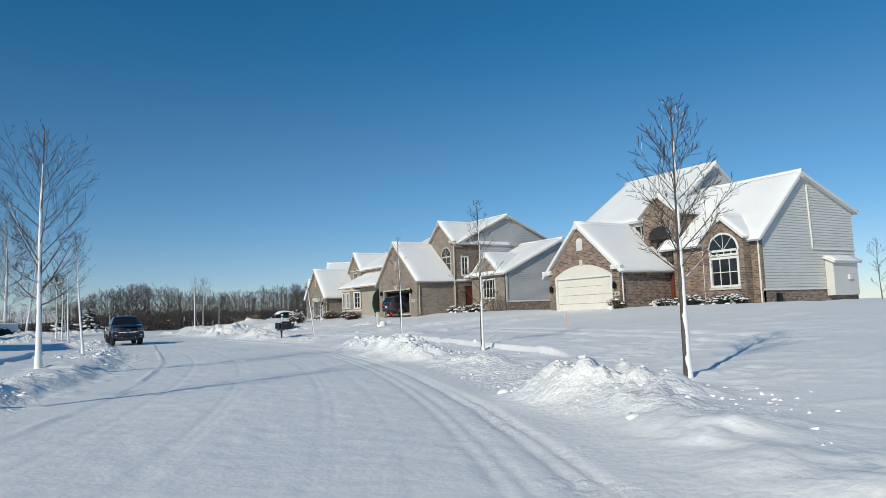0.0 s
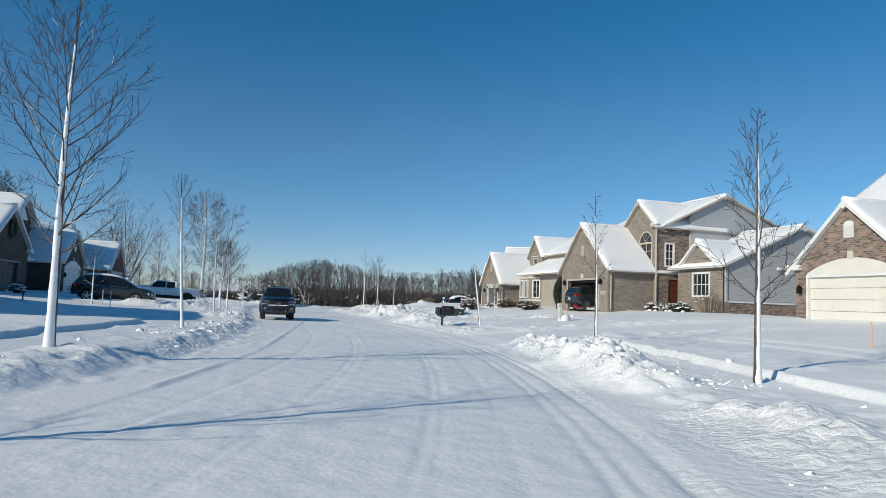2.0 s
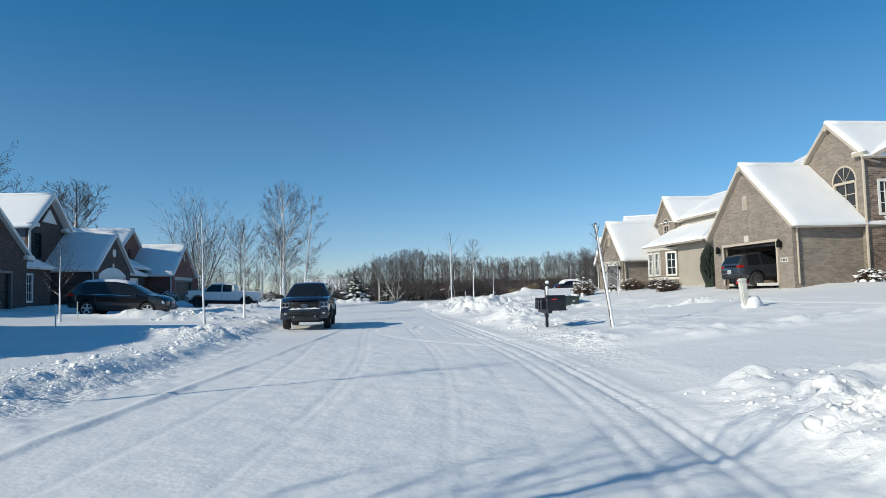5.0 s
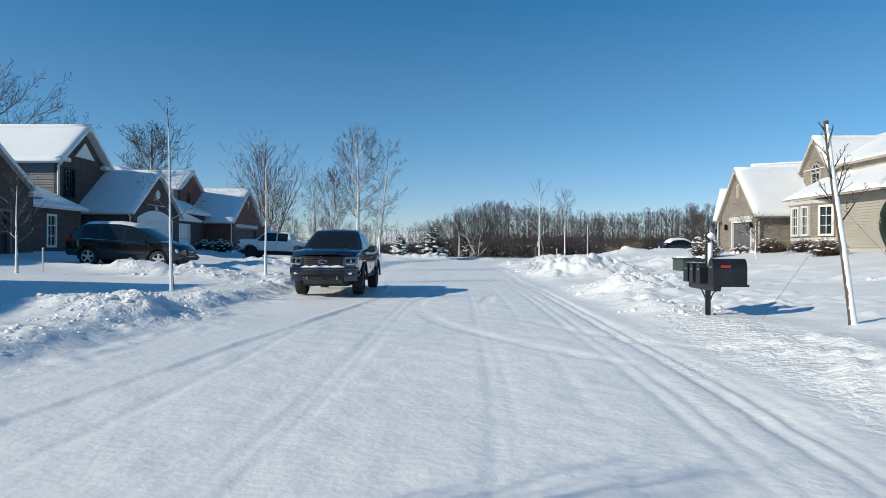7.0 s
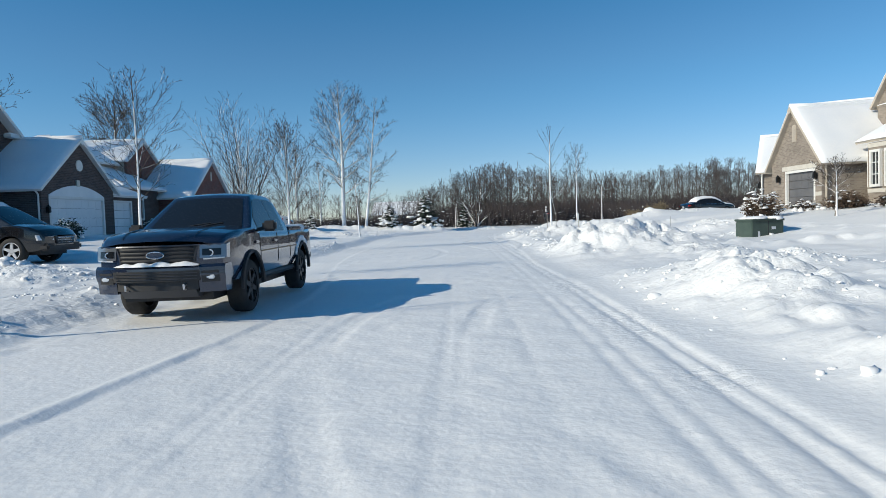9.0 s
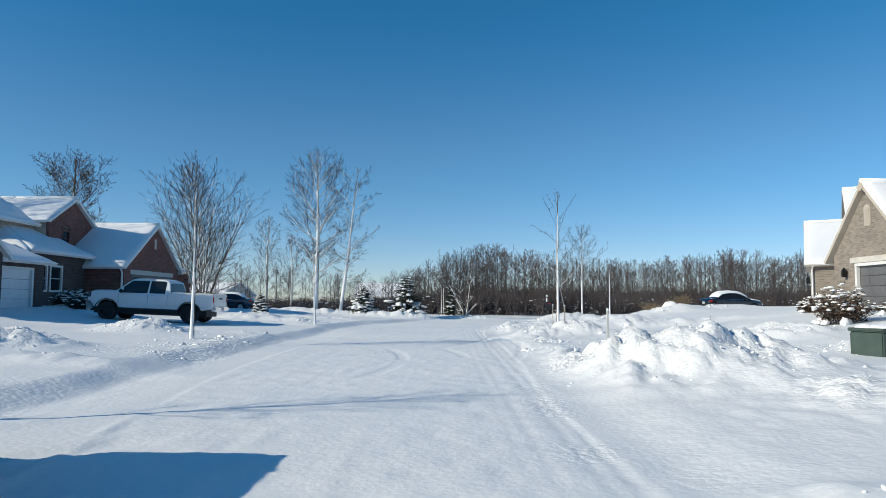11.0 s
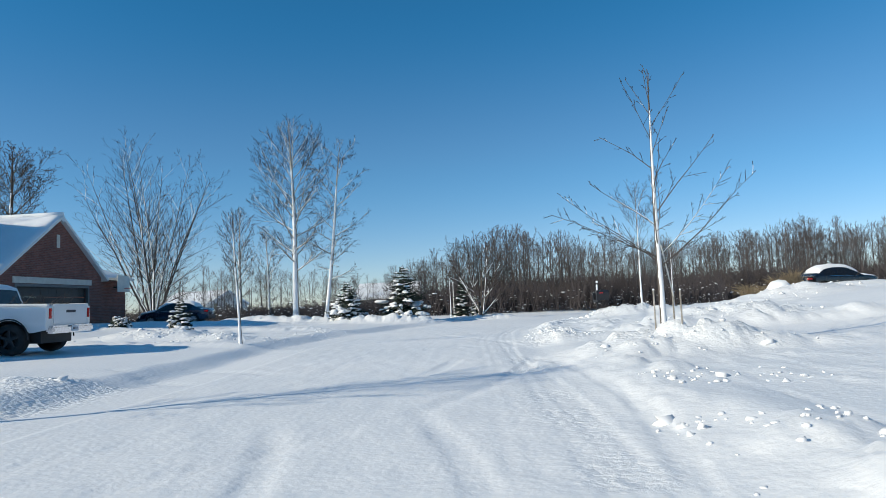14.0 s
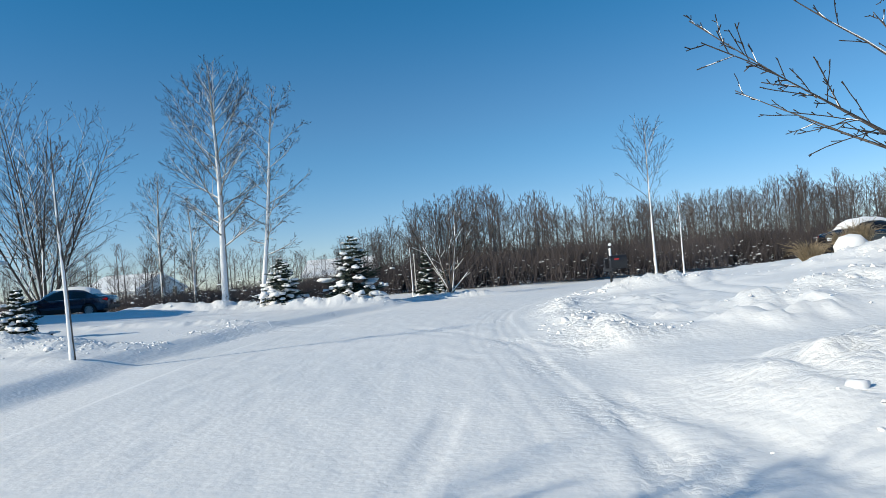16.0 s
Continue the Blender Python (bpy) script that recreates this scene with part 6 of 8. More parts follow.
# ---- spruces, shrubs, grasses ----
def spruce(x, y, height, seed, label, snowy=0.5, wide=0.36, z=None):
    """Whorls of drooping boughs set with short needle sprays; snow lies on them in uneven heaps, thick round the foot."""
    r = random.Random(seed)
    base = (ground_z(x, y) if z is None else z) - 0.05
    ob = thing("spruce", label, "tree", "snowy spruces by the road")
    part("trunk", Mesh().tube(((x, y, base), (x, y, base + height * 0.97)), (0.05 * height / 2.5, 0.008), 6), BARK_DARK, ob)
    g, s = Mesh(), Mesh()
    rows = int(8 + height * 3.4)
    for i in range(rows):
        f = (i + r.uniform(-0.3, 0.3)) / rows
        f = min(max(f, 0.0), 0.99)
        rr = height * wide * (1 - f) ** 0.8 * r.uniform(0.8, 1.15) + 0.05
        n = int(6 + 7 * (1 - f))
        for k in range(n):
            ph = 2 * math.pi * (k + r.random()) / n + i * 1.3
            ln = rr * r.uniform(0.55, 1.2)
            a = Vector((x, y, base + height * (0.05 + 0.93 * f)))
            way = Vector((math.cos(ph), math.sin(ph), r.uniform(-0.75, 0.25) * (1.1 - f)))
            b = a + way * ln + Vector((0, 0, 0.10 * ln))
            side = Vector((-math.sin(ph), math.cos(ph), 0))
            g.tube((a, a.lerp(b, 0.6) - Vector((0, 0, 0.06 * ln)), b), (0.03, 0.03, 0.008), 4, cap=False)
            for q in range(7):
                e = a.lerp(b, 0.2 + 0.12 * q)
                w = ln * 0.30 * (1.15 - 0.12 * q)
                for sg in (-1, 1):
                    tip = e + way * w * r.uniform(0.3, 0.8) + side * sg * w * r.uniform(0.7, 1.1) + Vector((0, 0, r.gauss(-0.10 * w, 0.04)))
                    g.tube((e, tip), (0.020 + 0.010 * height / 3, 0.004), 3, cap=False)
            heavy = noise.noise((math.cos(ph) * 1.6 + seed, math.sin(ph) * 1.6, f * 3.2)) + 0.35 * (0.5 - f) + 0.25 * (math.sin(ph) < 0)
            if heavy > 0.46 - snowy and r.random() < 0.75:
                for q in range(3):
                    c = a.lerp(b, r.uniform(0.45, 1.0))
                    c += side * r.uniform(-0.15, 0.15) * ln
                    k0 = r.uniform(0.06, 0.16) * ln + 0.025
                    s.lump((c.x, c.y, c.z + 0.02), k0, k0 * r.uniform(0.6, 1.1), k0 * r.uniform(0.35, 0.7), 0.5, 6, seed * 100 + i * 20 + k * 3 + q)
    for k in range(14):
        ph = r.uniform(0, 6.28)
        q = height * wide * r.uniform(0.5, 1.0)
        s.lump((x + q * math.cos(ph), y + q * math.sin(ph), base + 0.05), r.uniform(0.10, 0.25), r.uniform(0.10, 0.22), r.uniform(0.08, 0.22), 0.45, 7, seed * 50 + k)
    part("needles", g, NEEDLE, ob)
    part("bough_snow", s, SNOW, ob, "snow weighing on the boughs", smooth=True)


spruce(-1.75, 97.2, 3.4, 1, "dark spruce half covered with snow", 0.25, 0.5)
spruce(-4.9, 96.0, 2.3, 2, "small spruce bowed under heavy snow", 0.6, 0.5)
spruce(1.75, 100.6, 2.6, 3, "dark narrow spruce with a little snow", 0.2, 0.28)
spruce(2.7, 100.6, 1.5, 4, "little spruce buried in snow", 0.7, 0.45)
spruce(-9.3, 83.2, 1.55, 5, "little blue spruce with snow on its boughs", 0.6, 0.42)


def shrub(x, y, rx, ry, hgt, seed, label, leaf=None, snowy=0.5, n=170, z=None, stems=False):
    """A dome of forking twigs; a leafy one is set with small crooked leaves, and snow sits on it in uneven pads."""
    r = random.Random(seed)
    base = ground_z(x, y) - 0.05 if z is None else z
    ob = thing("shrub", label, "shrub")
    g, s = Mesh(), Mesh()
    for k in range(n):
        ph, u = r.uniform(0, 6.28), r.random() ** 0.5
        top = hgt * math.sqrt(max(0.05, 1 - u * u * 0.8)) * r.uniform(0.6, 1.1)
        a = Vector((x + rx * u * 0.6 * math.cos(ph), y + ry * u * 0.6 * math.sin(ph), base))
        b = Vector((x + rx * u * math.cos(ph), y + ry * u * math.sin(ph), base + top)) + Vector((r.gauss(0, 0.08), r.gauss(0, 0.08), 0))
        mid = a.lerp(b, 0.55) + Vector((r.gauss(0, 0.06), r.gauss(0, 0.06), 0.06))
        g.tube((a, mid, b), (0.007, 0.005, 0.002), 3, cap=False)
        for q in range(3):
            c = mid.lerp(b, r.random())
            g.tube((c, c + Vector((r.gauss(0, 0.13), r.gauss(0, 0.13), r.uniform(0.05, 0.22)))), (0.003, 0.0015), 3, cap=False)
        if not stems:
            for q in range(9):
                c = a.lerp(b, r.uniform(0.25, 1.05)) + Vector((r.gauss(0, 0.07), r.gauss(0, 0.07), r.gauss(0, 0.04)))
                d = Vector((r.gauss(0, 1), r.gauss(0, 1), r.gauss(0, 0.6))).normalized()
                e = d.orthogonal().normalized() * r.uniform(0.02, 0.04)
                d *= r.uniform(0.04, 0.09)
                g.quad(c - d, c + e, c + d, c - e)
        if r.random() < snowy * 0.8:
            w = r.uniform(0.04, 0.11)
            s.lump((b.x, b.y, b.z), w * r.uniform(0.8, 1.5), w, w * r.uniform(0.35, 0.6), 0.45, 6, k)
    for k in range(int(14 * snowy)):
        ph, u = r.uniform(0, 6.28), r.uniform(0.5, 1.0)
        s.lump((x + rx * u * math.cos(ph), y + ry * u * math.sin(ph), base + 0.05), 0.16, 0.14, r.uniform(0.06, 0.22), 0.4, 7, 900 + k)
    part("foliage", g, leaf or SHRUB, ob)
    if s.v:
        part("snow_cap", s, SNOW, ob, "clumps of snow", smooth=True)
    return ob


shrub(15.6, 67.9, 0.95, 0.95, 1.35, 1, "leafy brown shrub loaded with balls of snow", snowy=0.8)
shrub(19.0, 66.9, 0.8, 1.3, 0.8, 2, "dark clipped shrub below the bay window", snowy=0.15)
shrub(19.6, 64.2, 0.7, 0.9, 0.65, 3, "dark clipped shrub below the bay window", snowy=0.2)
shrub(18.2, 59.4, 0.8, 0.8, 0.8, 14, "low brown shrub in the snow", snowy=0.25)
shrub(22.9, 26.2, 0.8, 0.4, 0.45, 4, "low shrub with snow beside the brick garage wall", snowy=0.5)
shrub(23.4, 24.9, 0.5, 1.0, 0.55, 5, "clipped evergreen shrubs under snow along the house", leaf=NEEDLE, snowy=0.7)
shrub(23.4, 22.4, 0.5, 1.2, 0.55, 6, "clipped evergreen shrubs under snow along the house", leaf=NEEDLE, snowy=0.7)
shrub(19.7, 26.6, 0.5, 0.5, 0.6, 7, "bare twiggy shrub at the garage corner", snowy=0.1, stems=True)
shrub(22.6, 45.4, 0.5, 1.4, 0.7, 8, "dark shrubs with snow beside the entry", leaf=NEEDLE, snowy=0.6)
shrub(22.5, 42.0, 0.9, 0.9, 1.6, 9, "tall bare twiggy shrub before the grey wing", snowy=0.05, stems=True, n=90)
shrub(22.0, 46.9, 0.6, 0.6, 0.6, 10, "snow-capped shrub by the entry", snowy=0.8)
shrub(-17.2, 78.4, 0.8, 0.9, 1.0, 11, "dark shrub with snow at the garage corner", leaf=NEEDLE, snowy=0.6)
shrub(-19.6, 81.5, 0.8, 1.2, 0.9, 12, "dark shrubs with snow below the windows", leaf=NEEDLE, snowy=0.6)
shrub(-17.4, 67.0, 0.8, 0.7, 0.9, 13, "dark shrub with snow beside the garage", leaf=NEEDLE, snowy=0.5)
shrub(-13.75, 87.0, 0.35, 0.35, 0.55, 15, "small round shrub capped with snow", leaf=NEEDLE, snowy=0.9)
shrub(-17.2, 51.0, 0.5, 0.5, 0.5, 16, "low shrub under snow by the garage", leaf=NEEDLE, snowy=0.7)
shrub(18.2, 74.6, 0.6, 0.7, 0.7, 17, "low shrub with snow beside the garage door", snowy=0.5)
shrub(18.3, 69.2, 0.6, 0.6, 0.6, 18, "bare twiggy shrub at the garage corner", snowy=0.3, stems=True)
# columnar evergreen
r9 = random.Random(9)
m = Mesh()
for k in range(700):
    f = r9.random()
    ph = r9.uniform(0, 6.28)
    rad = 0.52 * math.sin(math.pi * min(0.97, 0.12 + f * 0.88)) ** 0.7
    zc = 1.2 + 2.35 * f
    a = (20.0 + rad * 0.7 * math.cos(ph), 57.4 + rad * 0.7 * math.sin(ph), zc)
    b = (20.0 + rad * 1.1 * math.cos(ph), 57.4 + rad * 1.1 * math.sin(ph), zc + 0.28)
    m.tube((a, b), (0.06, 0.015), 4, cap=False)
m.tube(((20.0, 57.4, 1.0), (20.0, 57.4, 3.4)), (0.33, 0.08), 8)
tagged(link("arborvitae", m, NEEDLE), "dark columnar evergreen standing between two houses", "evergreen")


def grass_clump(x, y, r0, hgt, seed):
    r = random.Random(seed)
    base = ground_z(x, y) - 0.05
    m = Mesh()
    for k in range(240):
        ph, u = r.uniform(0, 6.28), r.random()
        a = Vector((x + r0 * 0.4 * u * math.cos(ph), y + r0 * 0.4 * u * math.sin(ph), base))
        ln = hgt * r.uniform(0.6, 1.15)
        out = r0 * (0.5 + u) * r.uniform(0.6, 1.2)
        b = a + Vector((out * 0.5 * math.cos(ph), out * 0.5 * math.sin(ph), ln * 0.75))
        c = a + Vector((out * math.cos(ph), out * math.sin(ph), ln * r.uniform(0.55, 1.0)))
        m.tube((a, b, c), (0.010, 0.008, 0.003), 3, cap=False)
    tagged(link("ornamental_grass", m, STRAW), "clump of dry tan ornamental grass in the snow", "grass", "dry grass clumps")


grass_clump(16.0, 87.2, 0.42, 1.0, 1)
grass_clump(14.6, 86.9, 0.5, 0.8, 2)
grass_clump(16.8, 87.6, 0.4, 1.05, 3)
m = Mesh().lump((15.55, 86.2, ground_z(15.55, 86.2) + 0.22), 0.55, 0.45, 0.5, 0.15, 9, 3)
tagged(link("boulder", m, SNOW, smooth=True), "snow-covered boulder between the grasses", "rock")

# ---- vehicles ----


def base_z(x, y):
    """The packed drive under the wheels."""
    return float(base_height(np.array([x]), np.array([y]))[0]) - 0.02


def lerp_line(line, x):
    if x <= line[0][0]:
        return line[0][1]
    for (a, p), (b, q) in zip(line, line[1:]):
        if x <= b:
            return p + (q - p) * (x - a) / (b - a)
    return line[-1][1]


class Car:
    """Body and cabin as lofted shells; x forwards, y left, z up, origin on the ground under the middle."""

    def __init__(self, s, paint):
        self.s, self.paint = s, paint
        n = 84
        h = s["length"] / 2
        self.xs = [-h + 2 * h * i / n for i in range(n + 1)]

    def half_width(self, x, z):
        s = self.s
        h, w = s["length"] / 2, s["width"] / 2
        nose = max(0.0, (x - (h - s["nose"])) / s["nose"])
        tail = max(0.0, ((-h + s["tail"]) - x) / s["tail"])
        w = w * (1 - s["nose_in"] * nose ** 2.2 - s["tail_in"] * tail ** 2.2)
        lo = s["sill"]
        f = (z - lo) / max(lerp_line(s["deck"], x) - lo, 0.01)
        return w * (1 - 0.05 * max(0, 0.30 - f) / 0.30 - s.get("tumble", 0.035) * max(0, f - 0.55) ** 1.5 * 2)

    def bottom(self, x):
        s = self.s
        z = lerp_line(s["under"], x)
        for ax in s["axles"]:
            q = s["arch"] ** 2 - (x - ax) ** 2
            if q > 0:
                z = max(z, s["wheel"] + math.sqrt(q) - 0.02)
        return z

    def body(self):
        m = Mesh()
        rows = 9
        for x in self.xs:
            b, t = self.bottom(x), lerp_line(self.s["deck"], x)
            ring = []
            for j in range(rows):
                z = b + (t - b) * j / (rows - 1)
                ring.append((x, self.half_width(x, z), z))
            top_in = [(x, self.half_width(x, t) * k, t + 0.016 * (1 - max(0, k - 0.6) / 0.33) + 0.004 + self.s.get("crown", 0.03) * (1 - k * k)) for k in (0.93, 0.6, 0.2)]
            left = ring + top_in
            m.v += left + [(p[0], -p[1], p[2]) for p in left[::-1]]
        w = 2 * (rows + 3)
        for i in range(len(self.xs) - 1):
            for j in range(w - 1):
                a = i * w + j
                m.f.append((a, a + w, a + w + 1, a + 1))
        m.f.append(tuple(range(w)))
        n0, x, cols = len(m.v), self.xs[-1], 12
        b, t = self.bottom(x), lerp_line(self.s["deck"], x)
        for j in range(rows):
            z = b + (t + 0.01 - b) * j / (rows - 1)
            hw = self.half_width(x, z)
            m.v += [(x, hw * (1 - 2 * i / cols), z) for i in range(cols + 1)]
        for j in range(rows - 1):
            for i in range(cols):
                a = n0 + j * (cols + 1) + i
                m.f.append((a, a + 1, a + cols + 2, a + cols + 1))
        h, hw, k = self.s["length"] / 2, self.s["width"] / 2, self.s.get("bow", 0.2)
        m.v = [(x - k * (abs(y) / hw) ** 2.4 * max(0.0, (x - h + 0.95) / 0.95) ** 1.3, y, z) for x, y, z in m.v]
        return m

    def cab_half(self, x, f):
        s = self.s
        lo = self.half_width(x, lerp_line(s["deck"], x)) * 0.975
        return lo - (lo - s["roof_half"]) * f ** 1.15

    def cab_point(self, x, f, k=1.0, out=0.0):
        """On the cabin's side at height fraction f, or across its top for |k| < 1."""
        s = self.s
        z0, z1 = lerp_line(s["belt"], x), lerp_line(s["cab"], x)
        y = self.cab_half(x, min(1, f * max(z1 - z0, 0.001) / s["glass"]))
        return (x, y * k, z0 + (z1 - z0) * f + out)

    def cabin(self):
        s = self.s
        a, b = s["cab"][0][0], s["cab"][-1][0]
        xs = [a + (b - a) * i / 44 for i in range(45)]
        m = Mesh()
        rows = 7
        for x in xs:
            left = [self.cab_point(x, j / (rows - 1)) for j in range(rows)]
            y1, z1 = left[-1][1], left[-1][2]
            left += [(x, y1 * k, z1 + 0.035 * (1 - k * k)) for k in (0.93, 0.6, 0.2)]
            m.v += left + [(p[0], -p[1], p[2]) for p in left[::-1]]
        w = 2 * (rows + 3)
        for i in range(len(xs) - 1):
            for j in range(w - 1):
                q = i * w + j
                m.f.append((q, q + w, q + w + 1, q + 1))
        m.f.append(tuple(range(w)))
        m.f.append(tuple(range(len(m.v) - w, len(m.v)))[::-1])
        return m

    def side_glass(self, x0, x1, f0, f1, sign):
        m = Mesh()
        n = 10
        for i in range(n + 1):
            x = x0 + (x1 - x0) * i / n
            z0, z1 = lerp_line(self.s["belt"], x), lerp_line(self.s["cab"], x)
            top = min(f1 * self.s["glass"], (z1 - z0) - 0.07)
            for k in range(4):
                dz = f0 * self.s["glass"] + (max(top, f0 * self.s["glass"] + 0.01) - f0 * self.s["glass"]) * k / 3
                p = self.cab_point(x, dz / max(z1 - z0, 0.01))
                m.v.append((x, (p[1] + 0.006) * sign, p[2]))
        for i in range(n):
            for k in range(3):
                a = i * 4 + k
                m.f.append((a, a + 4, a + 5, a + 1))
        return m

    def top_glass(self, x0, x1, inset=0.90):
        m = Mesh()
        n = 8
        for i in range(n + 1):
            x = x0 + (x1 - x0) * i / n
            y1 = self.cab_point(x, 1.0)[1]
            z1 = lerp_line(self.s["cab"], x)
            for k in (-1, -0.6, -0.2, 0.2, 0.6, 1):
                kk = k * inset
                m.v.append((x + 0.004 * (1 if x0 > 0 else -1), y1 * kk, z1 + 0.035 * (1 - kk * kk) + 0.007))
        for i in range(n):
            for k in range(5):
                a = i * 6 + k
                m.f.append((a, a + 6, a + 7, a + 1))
        return m


def wheel(parent, ax, side, s, rim_mat, spokes=6):
    r, w = s["wheel"], s["tread"]
    y = side * (s["width"] / 2 - w / 2 - 0.015)
    m = Mesh()
    prof = ((0.66, -0.5), (0.92, -0.5), (0.985, -0.38), (1.0, -0.2), (1.0, 0.2), (0.985, 0.38), (0.92, 0.5), (0.66, 0.5))
    n = 30
    for i in range(n):
        t = 2 * math.pi * i / n
        for q, o in prof:
            k = q * r * (1 - (0.012 if i % 2 and q > 0.95 else 0))
            m.v.append((ax + k * math.cos(t), y + o * w, r + k * math.sin(t)))
    c = len(prof)
    for i in range(n):
        for j in range(c - 1):
            a, b = i * c + j, ((i + 1) % n) * c + j
            m.f.append((a, b, b + 1, a + 1))
    wh = part("wheel", m, RUBBER, parent, "black tyre", smooth=True)
    f = Mesh()
    yo = y + side * w * 0.34
    f.disc_y(ax, r, r * 0.60, r * 0.68, yo - 0.02, yo + 0.03 * side, 26)
    f.disc_y(ax, r, 0.001, r * 0.16, yo - 0.03, yo + 0.02 * side, 14)
    for k in range(spokes):
        t = 2 * math.pi * k / spokes + 0.3
        d, e = Vector((math.cos(t), 0, math.sin(t))), Vector((-math.sin(t), 0, math.cos(t)))
        p0, p1 = Vector((ax, yo, r)) + d * r * 0.12, Vector((ax, yo, r)) + d * r * 0.62
        f.prism([tuple(p0 + e * 0.045), tuple(p0 - e * 0.045), tuple(p1 - e * 0.03), tuple(p1 + e * 0.03)], (0, side * 0.03, 0))
    part("rim", f, rim_mat, wh)
    d = Mesh()
    d.disc_y(ax, r, 0.0005, r * 0.60, y - side * 0.02, y, 20)
    part("brake_disc", d, PLASTIC, wh)


def seam(parent, pts, r=0.006):
    part("door_seam", Mesh().tube(pts, [r] * len(pts), 4), PLASTIC, parent)


def finish(c, ob, glass_sides, front_glass, rear_glass, doors, rim, spokes=6):
    """Glass, wheels, underbody, seams and handles shared by all the vehicles."""
    s = c.s
    body = part("body", c.body(), c.paint, ob, smooth=True)
    cab = part("cabin", c.cabin(), c.paint, ob, smooth=True)
    for sg in (-1, 1):
        for x0, x1 in glass_sides:
            part("side_window", c.side_glass(x0, x1, 0.06, 0.90, sg), CAR_GLASS, cab, "dark tinted glass", smooth=True)
        for ax in s["axles"]:
            wheel(ob, ax, sg, s, rim, spokes)
        for x in doors:
            z0, z1 = s["sill"] + 0.12, lerp_line(s["deck"], x)
            seam(body, [(x, sg * (c.half_width(x, z0 + (z1 - z0) * k / 6) + 0.001), z0 + (z1 - z0) * k / 6) for k in range(7)])
        for x in doors[:-1]:
            zz = lerp_line(s["deck"], x) - 0.13
            yy = c.half_width(x - 0.0, zz)
            part("door_handle", Mesh().soft_box(x + 0.10, x + 0.28, sg * yy - 0.02, sg * yy + 0.035, zz - 0.02, zz + 0.02, 0.012), s.get("handle", c.paint), body)
    part("windscreen", c.top_glass(*front_glass, 0.84), CAR_GLASS, cab, "dark raked windscreen", smooth=True)
    part("rear_window", c.top_glass(*rear_glass), CAR_GLASS, cab, "dark rear glass", smooth=True)
    h = s["length"] / 2
    u = Mesh().box(-h + 0.35, h - 0.35, -s["width"] / 2 + 0.32, s["width"] / 2 - 0.32, s["wheel"] * 0.72, s["sill"] + 0.25)
    part("underbody", u, PLASTIC, ob)
    return body, cab


def mirrors(c, cab, x, z, size=(0.12, 0.22, 0.17)):
    for sg in (-1, 1):
        y = c.half_width(x, z)
        m = Mesh().soft_box(x - size[0] / 2, x + size[0] / 2, *sorted((sg * (y + 0.05), sg * (y + 0.05 + size[1]))), z, z + size[2], 0.035)
        m.tube(((x, sg * (y - 0.05), z + 0.03), (x, sg * (y + 0.1), z + 0.06)), (0.03, 0.03), 5)
        part("door_mirror", m, PLASTIC, cab)


def plate(parent, x, z, nx):
    p = part("number_plate", Mesh().box(x, x + 0.012 * nx, -0.16, 0.16, z, z + 0.16) if nx > 0 else Mesh().box(x - 0.012, x, -0.16, 0.16, z, z + 0.16), PLATE, parent)
    for k in range(4):
        y = -0.10 + k * 0.06
        xx = x + 0.0125 * nx
        part("bar", Mesh().box(min(xx, xx + 0.003 * nx), max(xx, xx + 0.003 * nx), y, y + 0.03, z + 0.05, z + 0.11), INK, p)


